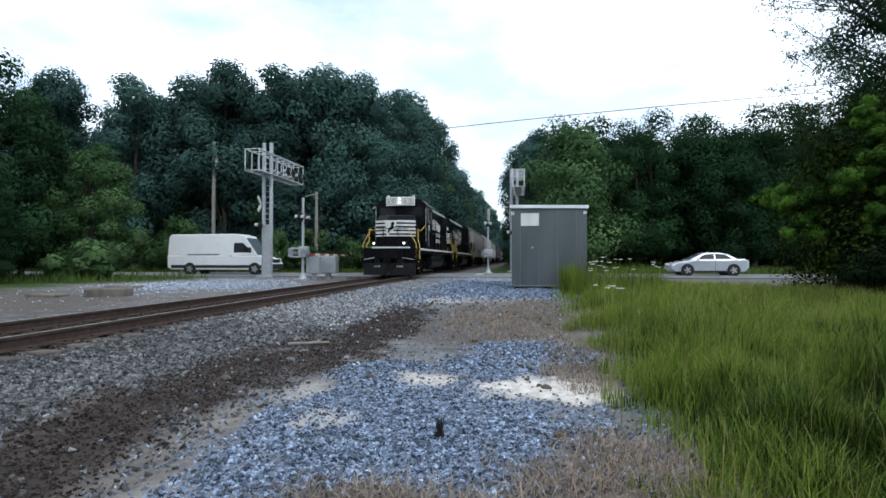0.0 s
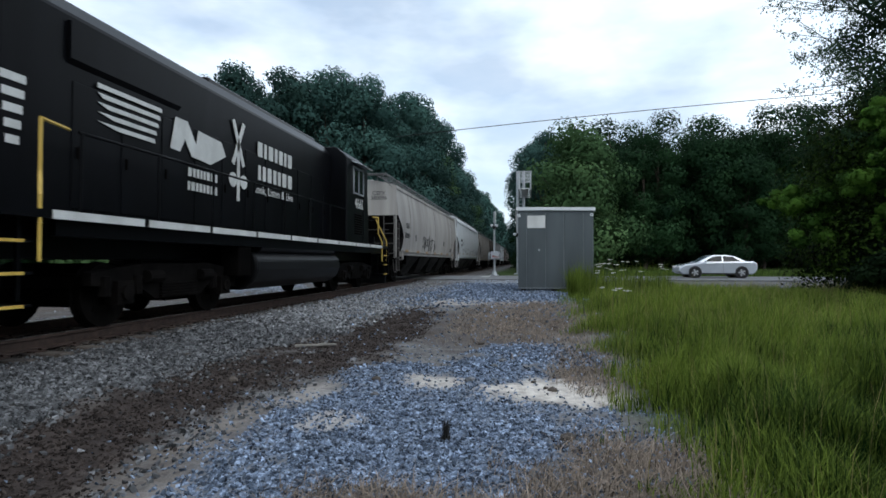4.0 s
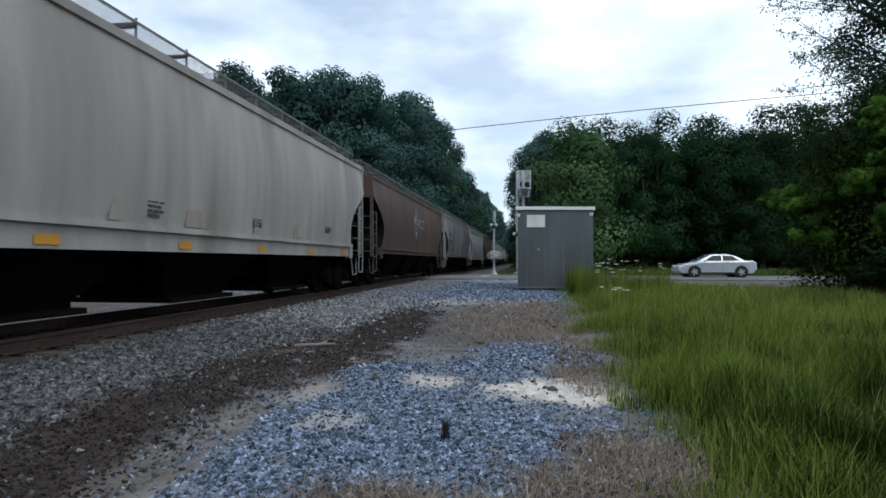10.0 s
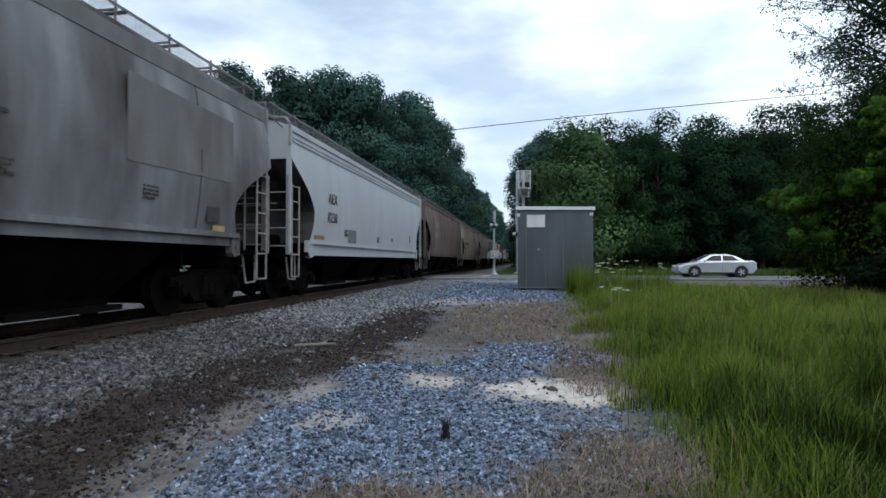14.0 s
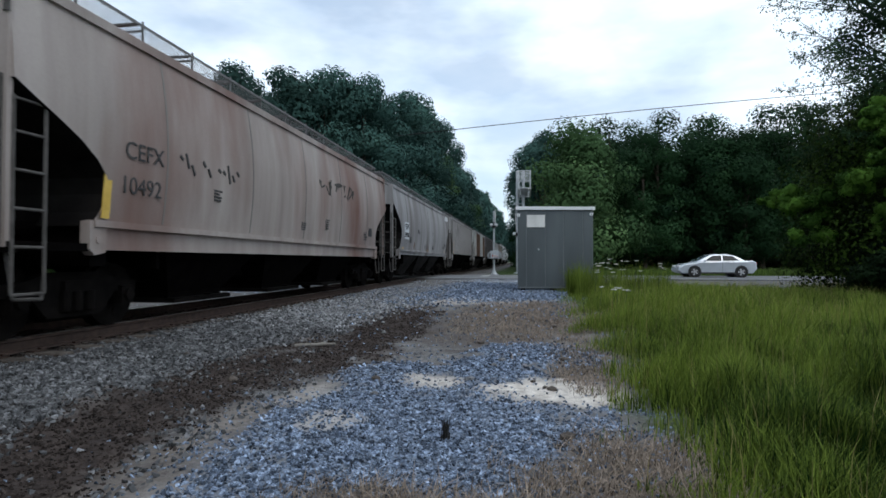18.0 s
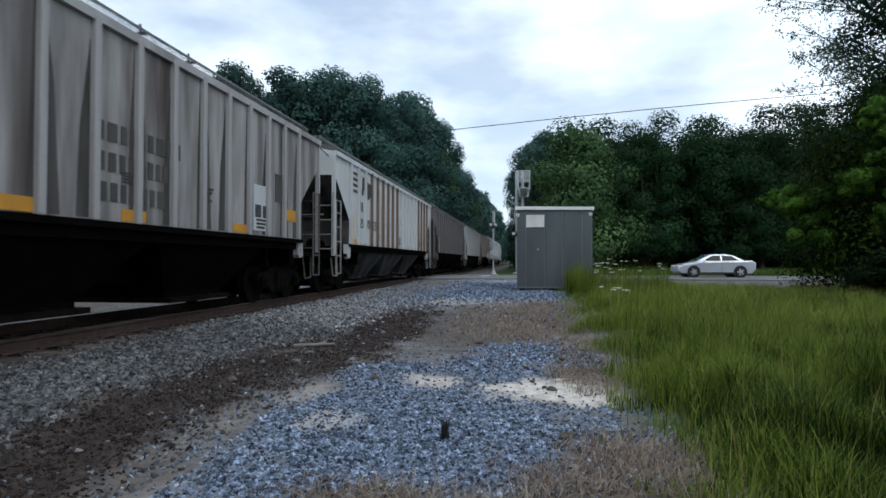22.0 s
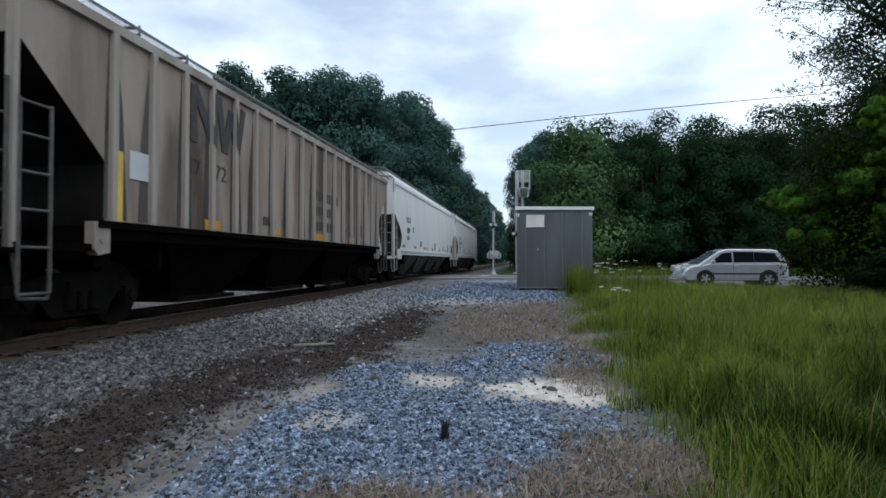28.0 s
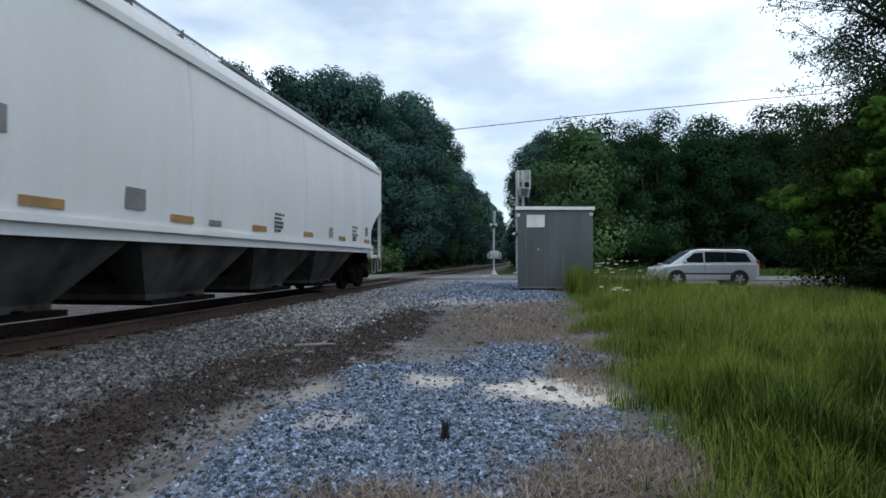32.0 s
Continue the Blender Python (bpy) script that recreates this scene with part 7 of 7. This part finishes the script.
def loco_truck(parent, y):
    def frame_mesh(bm):
        outer = [(-1.95, 0.62), (-1.95, 0.80), (-0.9, 0.92), (0.9, 0.92), (1.95, 0.80), (1.95, 0.62), (1.55, 0.58), (1.15, 0.66),
                 (0.6, 0.36), (-0.6, 0.36), (-1.15, 0.66), (-1.55, 0.58)]
        prism(bm, outer, "x", -0.07, 0.07)
        for sy in (-1.37, 1.37):
            box(bm, 0.04, sy, 0.50, 0.22, 0.34, 0.34)
            rod(bm, (0.1, sy, 0.5), (0.2, sy, 0.5), 0.11, 10)
            for d in (-0.33, 0.33):
                rod(bm, (0.06, sy + d, 0.46), (0.06, sy + d, 0.74), 0.09, 8)
        for k in range(5):
            box(bm, 0.06, 0, 0.40 + 0.05 * k, 0.12, 1.0, 0.03)
        rod(bm, (0.12, -0.55, 0.72), (0.12, -0.9, 0.72), 0.1, 10)
        rod(bm, (0.12, 0.55, 0.72), (0.12, 0.9, 0.72), 0.1, 10)

    def cross(bm):
        box(bm, 0, 0, 0.66, 2.0, 0.5, 0.3)
        for sy in (-1.85, 1.85):
            box(bm, 0, sy, 0.66, 1.9, 0.1, 0.16)
        for sy in (-0.8, 0.8):
            box(bm, 0, sy, 0.5, 1.1, 0.7, 0.5)
    t = part("truck", shared("loco_cross", cross, GRIMESHADE), None, parent, "black two-axle locomotive truck", at=pose(0, y, 0))
    for sx, rz in ((1.03, 0), (-1.03, 180)):
        part("side_frame", shared("loco_frame", frame_mesh, TRUCKM), None, t, at=pose(sx, 0, 0, 0, 0, rz))
    for sy in (-1.37, 1.37):
        w = part("wheelset", shared("wheelset", wheelset_mesh, TRUCKM), None, t, at=pose(0, sy, WHEEL_R))
        wheelsets.append((w, sy))


def rail_run(name, pts, parent, material, r=0.02, label=""):
    bm = bmesh.new()
    pipe(bm, pts, r, 6)
    return part(name, bm, material, parent, label)


def locomotive(s_front, number, flipped, label):
    LEN = 18.7
    y0 = s_front + (LEN if flipped else 0)
    c = thing("locomotive", label, "locomotive", "engines of the train", at=pose(TRACK_X, y0, 0, 0, 0, 180 if flipped else 0))
    train.append((c, y0, 180 if flipped else 0))
    near = -1 if flipped else 1
    # frame and walkways
    bm = bmesh.new()
    box(bm, 0, LEN / 2 + 0.2, 1.50, 3.04, LEN - 1.6, 0.10)
    box(bm, 0, LEN / 2, 1.22, 1.5, LEN - 1.6, 0.48)
    for sx in (-1, 1):
        box(bm, sx * 1.38, LEN / 2, 1.36, 0.10, LEN - 3.6, 0.22)
    part("frame", bm, BLACK, c)
    for sx in (-1, 1):
        n = 9
        for k in range(n):
            a = 1.9 + (LEN - 3.5) * k / n
            bm = bmesh.new()
            box(bm, sx * 1.528, a + (LEN - 3.5) / n / 2, 1.50, 0.012, (LEN - 3.5) / n - 0.10, 0.105)
            part("sill_stripe", bm, WHITEP, c, "white painted sill stripe")
    # pilots, steps and coupler at both ends
    for ye, sy in ((1.0, 1), (LEN - 0.62, -1)):
        bm = bmesh.new()
        box(bm, 0, ye + sy * 0.05, 1.30, 2.1, 0.10, 0.46)
        box(bm, 0, ye + sy * 0.12, 0.92, 2.5, 0.08, 0.5)
        part("end_plate", bm, BLACK, c)
        bm = bmesh.new()
        box(bm, 0.08 * sy, ye - sy * 0.01, 1.58, 2.10, 0.05, 0.085)
        part("white_edge", bm, WHITEP, c, "white stripe on the end beam")
        bm = bmesh.new()
        for sx in (-1, 1):
            prism(bm, [(sx * 0.02, ye - sy * 0.32), (sx * 1.42, ye - sy * 0.02), (sx * 1.42, ye + sy * 0.06), (sx * 0.02, ye - sy * 0.2)], "z", 0.10, 0.74)
        part("snow_plow", bm, PLOWM, c, "dusty black pilot plow")
        for sx in (-1, 1):
            bm = bmesh.new()
            box(bm, sx * 1.30, ye + sy * 0.80, 1.0, 0.04, 0.05, 1.0)
            box(bm, sx * 1.30, ye + sy * 0.02, 1.0, 0.5, 0.04, 1.1)
            box(bm, sx * 1.04, ye + sy * 0.42, 1.0, 0.04, 0.82, 1.1)
            part("step_well", bm, BLACK, c)
            for z in (0.46, 0.82, 1.18):
                bm = bmesh.new()
                box(bm, sx * 1.28, ye + sy * 0.42, z, 0.46, 0.74, 0.03)
                st = part("step", bm, BLACK, c)
                bm = bmesh.new()
                box(bm, sx * 1.515, ye + sy * 0.42, z, 0.012, 0.5, 0.035)
                part("step_edge", bm, YELLOWP, st, "yellow step edge")
            # yellow handrails at the corners
            rail_run("handrail", [(sx * 1.46, ye + sy * 0.02, 0.95), (sx * 1.46, ye + sy * 0.02, 1.75), (sx * 1.02, ye + sy * 0.04, 2.62)], c, YELLOWP, 0.022, "yellow corner handrail")
            rail_run("handrail", [(sx * 1.5, ye + sy * 0.88, 0.95), (sx * 1.5, ye + sy * 0.88, 1.7), (sx * 1.38, ye + sy * 1.0, 2.0), (sx * 1.38, ye + sy * 1.0, 2.62),
                                  (sx * 1.3, ye + sy * 1.5, 2.60)], c, YELLOWP, 0.022, "yellow corner handrail")
            bm = bmesh.new()
            box(bm, sx * 0.82, ye - sy * 0.03, 1.80, 0.26, 0.16, 0.26)
            part("ditch_light", bm, BLACK, c)
            bm = bmesh.new()
            rod(bm, (sx * 0.82, ye - sy * 0.11, 1.80), (sx * 0.82, ye - sy * 0.125, 1.80), 0.065, 14)
            part("lens", bm, LAMP if (ye < 2 and not flipped) else LENS, c, "lit round ditch light" if not flipped and ye < 2 else "")
        rail_run("end_rail", [(-0.98, ye + sy * 0.04, 2.6), (0.98, ye + sy * 0.04, 2.6)], c, BLACK, 0.02)
        for x in (-0.35, 0.45):
            rail_run("end_post", [(x, ye + sy * 0.04, 1.55), (x, ye + sy * 0.04, 2.6)], c, BLACK, 0.025)
        part("coupler", shared("coupler", coupler_mesh, TRUCKM), None, c, at=pose(0, ye - sy * 0.55, 0, 0, 0, 0 if sy > 0 else 180))
        for k, x in enumerate((-0.7, -0.55, 0.5, 0.62, 0.74)):
            rail_run("air_hose", [(x, ye - sy * 0.02, 1.12), (x, ye - sy * 0.2, 0.9), (x + 0.05, ye - sy * 0.22, 0.62)], c, RUBBER, 0.025)
    # short nose with chamfered corners
    def nose(z, f, w, ch):
        return [(-w, 4.05, z), (-w, f + ch, z), (-w + ch * 1.6, f, z), (w - ch * 1.6, f, z), (w, f + ch, z), (w, 4.05, z)]
    bm = bmesh.new()
    rings(bm, [nose(1.55, 2.05, 1.16, 0.46), nose(3.05, 2.10, 1.14, 0.46), nose(3.42, 2.40, 1.02, 0.42)])
    soften(bm, 0.03)
    part("short_hood", bm, BLACK, c)
    # white nose field over the three front faces, with black bars from both edges
    if not flipped:
        def front(x):
            ax = abs(x)
            return 2.085 if ax < 0.42 else 2.085 + (ax - 0.42) / 0.73 * 0.46

        def wrap(x0, x1, zb, za, proud, name, mat, tag=""):
            bm = bmesh.new()
            xs_ = sorted({x0, x1, *[v for v in (-0.42, 0.42) if x0 < v < x1]})
            for p, q in zip(xs_, xs_[1:]):
                prism(bm, [(p, front(p) - proud), (q, front(q) - proud), (q, front(q) + 0.03), (p, front(p) + 0.03)], "z", zb, za)
            part(name, bm, mat, c, tag)
        wrap(-1.15, 1.15, 2.22, 3.12, 0.018, "nose_panel", WHITEP, "white field on the nose")
        for k in range(4):
            za = 3.00 - k * 0.205
            wrap(-1.16, -0.52 + 0.03 * k, za - 0.085, za, 0.026, "nose_bar", BLACK, "black bar on the white field")
            wrap((0.16, 0.06, -0.02, -0.26)[k], 1.16, za - 0.085, za, 0.026, "nose_bar", BLACK)
        bm = bmesh.new()
        prism(bm, [(-0.34, 2.42), (-0.30, 2.66), (-0.16, 2.78), (-0.14, 2.98), (-0.02, 3.03), (0.04, 2.94), (-0.02, 2.84), (0.02, 2.70), (-0.10, 2.60), (-0.22, 2.56), (-0.28, 2.40)], "y", 2.042, 2.066)
        part("nose_emblem", bm, BLACK, c, "plain dark emblem shape")
        # pale uncoupling levers, hose ends and marker plates on the pilot
        for sx in (-1, 1):
            rail_run("uncoupling_lever", [(sx * 0.35, 0.88, 0.98), (sx * 0.85, 0.86, 1.02), (sx * 1.36, 0.86, 0.93)], c, ALU, 0.016, "pale steel lever")
            for x in (0.5, 0.62, 0.74):
                bm = bmesh.new()
                box(bm, sx * x, 0.80, 0.56, 0.07, 0.09, 0.10)
                soften(bm, 0.015)
                part("hose_end", bm, ALU, c, "bright metal hose coupling")
            rail_run("cab_grab", [(sx * 1.50, 3.92, 1.95), (sx * 1.50, 3.92, 3.95)], c, ALU, 0.02, "grey grab iron at the cab corner")
            rail_run("cab_grab", [(sx * 1.56, 4.56, 1.7), (sx * 1.56, 4.56, 3.0)], c, ALU, 0.018)
            rail_run("handrail", [(sx * 1.30, 2.5, 2.60), (sx * 1.36, 3.1, 2.58), (sx * 1.50, 3.92, 2.95)], c, YELLOWP, 0.022, "yellow handrail to the cab")
    # cab
    bm = bmesh.new()
    prism(bm, [(-1.52, 1.55), (1.52, 1.55), (1.52, 4.18), (1.15, 4.48), (-1.15, 4.48), (-1.52, 4.18)], "y", 3.95, 6.25)
    soften(bm, 0.025)
    part("cab", bm, BLACK, c)
    for sx in (-1, 1):
        bm = bmesh.new()
        box(bm, sx * 1.525, 5.05, 3.55, 0.02, 1.0, 0.74)
        w = part("cab_window", bm, GLASS, c)
        bm = bmesh.new()
        for yy in (4.52, 5.05, 5.58):
            box(bm, sx * 1.54, yy, 3.55, 0.03, 0.045, 0.84)
        for zz in (3.14, 3.96):
            box(bm, sx * 1.54, 5.05, zz, 0.03, 1.1, 0.045)
        part("window_frame", bm, ALU, w)
        bm = bmesh.new()
        prism(bm, [(sx * 1.52, 4.10), (sx * 1.82, 4.00), (sx * 1.82, 4.03), (sx * 1.52, 4.15)], "y", 4.4, 5.7)
        part("sunshade", bm, ALU, c, "pale metal sunshade over the cab window")
        bm = bmesh.new()
        box(bm, sx * 0.8, 3.942, 3.74, 0.95, 0.02, 0.5)
        part("windshield", bm, GLASS, c)
        bm = bmesh.new()
        box(bm, sx * 1.535, 4.27, 2.4, 0.02, 0.5, 1.5)
        part("cab_door", bm, BLACK, c)
        bm = bmesh.new()
        for k in range(9):
            box(bm, sx * 1.53, 5.05, 1.85 + 0.075 * k, 0.02, 0.75, 0.04)
        part("louver", bm, GRIMESHADE, c)
        part("lettering", words(number, 0.5, WHITEP), None, c, at=pose(sx * 1.528, 4.92, 2.82, 0, 0, 90 * sx))
    if not flipped:
        bm = bmesh.new()
        prism(bm, [(-0.84, 4.02), (-0.84, 3.72), (-0.16, 3.50), (0.16, 3.50), (0.84, 3.72), (0.84, 4.02)], "z", 4.08, 4.58)
        part("number_box", bm, WHITEP, c, "white number box over the windshield")
        for sx in (-1, 1):
            a = math.degrees(math.atan2(0.22, 0.68)) * sx
            bm = bmesh.new()
            box(bm, 0, 0, 0, 0.60, 0.012, 0.32)
            soften(bm, 0.004)
            m = pose(sx * 0.50, 3.602, 4.33, 0, 0, a)
            part("number_plate", bm, BLACK, c, at=m)
            bm = bmesh.new()
            box(bm, 0, -0.006, 0, 0.56, 0.01, 0.28)
            part("number_panel", bm, WHITEP, c, at=m)
            part("lettering", words(number, 0.30, LETTER), None, c, at=m @ pose(0, -0.014, 0))
        for z in (4.24, 4.46):
            bm = bmesh.new()
            rod(bm, (0, 3.48, z), (0, 3.51, z), 0.06, 14)
            part("headlight", bm, LAMP, c, "lit round headlight")
        for x in (-0.75, 0.75):
            bm = bmesh.new()
            rod(bm, (x, 3.95, 4.45), (x, 3.95, 4.70), 0.09, 10)
            part("beacon", bm, LENS, c)
    # long hood with a taller forward section
    def hood(ya, yb, w, z, name):
        b2 = bmesh.new()
        prism(b2, [(-w, 1.55), (w, 1.55), (w, z - 0.28), (w - 0.22, z), (-w + 0.22, z), (-w, z - 0.28)], "y", ya, yb)
        soften(b2, 0.03)
        return part(name, b2, BLACK, c)
    hood(5.93, 17.26, 1.0, 4.5, "long_hood")
    bm = bmesh.new()
    prism(bm, [(-0.80, 4.40), (-0.74, 4.60), (0.74, 4.60), (0.80, 4.40)], "y", 6.9, 12.6)
    soften(bm, 0.03)
    part("dynamic_brake_housing", bm, BLACK, c)
    bm = bmesh.new()
    prism(bm, [(-1.06, 3.62), (-1.06, 4.12), (1.06, 4.12), (1.06, 3.62), (1.0, 3.55), (-1.0, 3.55)], "y", 13.9, 16.3)
    part("radiator_housing", bm, BLACK, c)
    for y in (14.3, 15.7, 8.6, 10.6):
        bm = bmesh.new()
        rod(bm, (0, y, 4.5), (0, y, 4.62), 0.5, 20)
        part("roof_fan", bm, GRIMESHADE, c)
    bm = bmesh.new()
    rod(bm, (0, 12.95, 4.4), (0, 12.95, 4.75), 0.16, 10)
    part("exhaust_stack", bm, GRIMESHADE, c)
    bm = bmesh.new()
    box(bm, 0, 6.35, 4.5, 0.5, 0.8, 0.14)
    part("air_horn", bm, GRIMESHADE, c)
    for sx in (-1, 1):
        for k in range(11):
            y = 6.5 + k * 0.93
            bm = bmesh.new()
            box(bm, sx * 1.005, y, 2.5, 0.02, 0.82, 1.7)
            soften(bm, 0.008)
            d = part("hood_door", bm, BLACK, c)
            bm = bmesh.new()
            box(bm, sx * 1.025, y + 0.32, 2.4, 0.02, 0.03, 0.16)
            part("latch", bm, GRIMESHADE, d)
        # black side handrails
        rail_run("side_rail", [(sx * 1.46, 6.0, 2.55), (sx * 1.46, 16.6, 2.55)], c, BLACK, 0.02)
        for k in range(8):
            y = 6.05 + 1.5 * k
            rail_run("side_rail_post", [(sx * 1.46, y, 1.55), (sx * 1.46, y, 2.55)], c, BLACK, 0.024)
    # rear stripes of the long hood and its number boards
    for k in range(5):
        z = 3.12 - 0.185 * k
        for sx in (-1, 1):
            bm = bmesh.new()
            box(bm, sx * 0.53, 17.265, z, 0.74, 0.012, 0.10)
            part("hood_stripe", bm, WHITEP, c, "white stripe on the hood end")
            bm = bmesh.new()
            box(bm, sx * 1.004, 17.08, z, 0.012, 0.34 - 0.04 * k, 0.10)
            part("hood_stripe", bm, WHITEP, c)
    bm = bmesh.new()
    prism(bm, [(-0.16, 3.17), (0.16, 3.17), (0.12, 2.33), (-0.12, 2.33)], "y", 17.262, 17.276)
    part("hood_panel", bm, WHITEP, c)
    for sx in (-1, 1):
        bm = bmesh.new()
        box(bm, 0, 0, 0, 0.62, 0.02, 0.26)
        soften(bm, 0.008)
        part("number_panel", bm, WHITEP, c, at=pose(sx * 0.46, 17.270, 3.62))
        part("lettering", words(number, 0.28, LETTER), None, c, at=pose(sx * 0.46, 17.285, 3.62, 0, 0, 180))
        bm = bmesh.new()
        rod(bm, (sx * 0.11, 17.260, 4.02), (sx * 0.11, 17.290, 4.02), 0.08, 12)
        part("headlight", bm, LENS, c)
    # side emblem, words as bars
    ye = 11.2 if not flipped else 14.1
    zigzag(c, ye * near if flipped else ye, 3.30 if not flipped else 3.15, 4.2 if not flipped else 3.4, 0.66 if not flipped else 0.6, 1.035, WHITEP, near, stripes=5)
    if not flipped:
        bars(c, ye + 0.75, 2.45, 2.1, 0.66, 2, 1.037, WHITEP, near, seed=12)
    else:
        bars(c, ye - 0.9, 2.42, 1.0, 0.40, 2, 1.035, WHITEP, near, seed=12)
        # crossbuck sign and slogan
        yc = 11.9
        strokes_side(c, [[(yc - 0.22, 3.85), (yc + 0.22, 2.95)], [(yc + 0.22, 3.85), (yc - 0.22, 2.95)], [(yc, 3.4), (yc, 2.2)]], -1.037, 0.11)
        for dy in (-0.22, 0.22):
            bm = bmesh.new()
            rod(bm, (-1.032, yc + dy, 2.62), (-1.044, yc + dy, 2.62), 0.15, 14)
            part("sign_lamp", bm, WHITEP, c)
        bars(c, yc - 1.75, 3.20, 1.9, 0.85, 2, 1.037, WHITEP, near, seed=15)
        part("lettering", words("Look, Listen & Live", 0.27, WHITEP), None, c, at=pose(-1.042, yc - 1.7, 2.55, 0, 0, -90))
    # fuel tank and underframe gear
    bm = bmesh.new()
    prism(bm, [(-1.34, 1.14), (-1.46, 1.0), (-1.48, 0.78), (-1.38, 0.54), (-1.10, 0.36), (1.10, 0.36), (1.38, 0.54), (1.48, 0.78), (1.46, 1.0), (1.34, 1.14)], "y", 6.7, 11.9)
    soften(bm, 0.06, 2)
    part("fuel_tank", bm, TANKM, c, "dusty black fuel tank")
    for sx in (-1, 1):
        bm = bmesh.new()
        rod(bm, (sx * 1.26, 7.0, 1.30), (sx * 1.26, 11.6, 1.30), 0.17, 14)
        part("air_reservoir", bm, TANKM, c)
        bm = bmesh.new()
        box(bm, sx * 1.22, 12.3, 0.95, 0.4, 0.5, 0.6)
        soften(bm, 0.03)
        part("battery_box", bm, GRIMESHADE, c)
    for y in (4.0, 14.0):
        loco_truck(c, y)
    return c


def strokes_side(c, lines, x, width):
    return strokes(c, lines, lambda a, b: x, width, WHITEP, "crossing_sign")


locomotive(28.65, "618", False, "black freight locomotive with white nose stripes, leading the train")
locomotive(47.30, "4660", True, "black freight locomotive running hood first behind the leader")
build_cars()


def motions():
    """The train rolls by at an even pace and its wheels turn; a minivan drives up to the crossing and stops."""
    for ob, y, rz in train:
        walk(ob, [(t, pose(TRACK_X, y - SPEED * t, 0, 0, 0, rz)) for t in (0.0, 16.0, 32.0)])
    step = 2 / 30
    for w, sy in wheelsets:
        back = -1 if w.parent.parent.matrix_basis[0][0] < 0 else 1
        rows = []
        for k in range(481):
            t = k * step
            rows.append((t, pose(0, sy, WHEEL_R, back * math.degrees(SPEED * t / WHEEL_R))))
        walk(w, rows)
    # rear bumper of the minivan over time
    reach = [(0.0, 186.0), (21.0, 39.0), (23.5, 21.8), (24.5, 16.6), (25.0, 15.2), (25.5, 13.9), (26.5, 12.4), (27.5, 11.6), (28.0, 11.25), (29.0, 10.7), (29.5, 10.48), (30.5, 10.25), (31.5, 10.08), (32.0, 10.04)]
    walk(minivan, [(t, pose(x, MINI_Y, MINI_Z, 0, 0, 180)) for t, x in reach])
    for w, x0, y0 in rolling_minivan:
        rows = []
        for k in range(481):
            t = k * step
            x = float(np.interp(t, [a for a, _ in reach], [b for _, b in reach]))
            rows.append((t, pose(x0, y0, 0.33, 0, math.degrees((reach[0][1] - x) / 0.33), 0)))
        walk(w, rows)


motions()
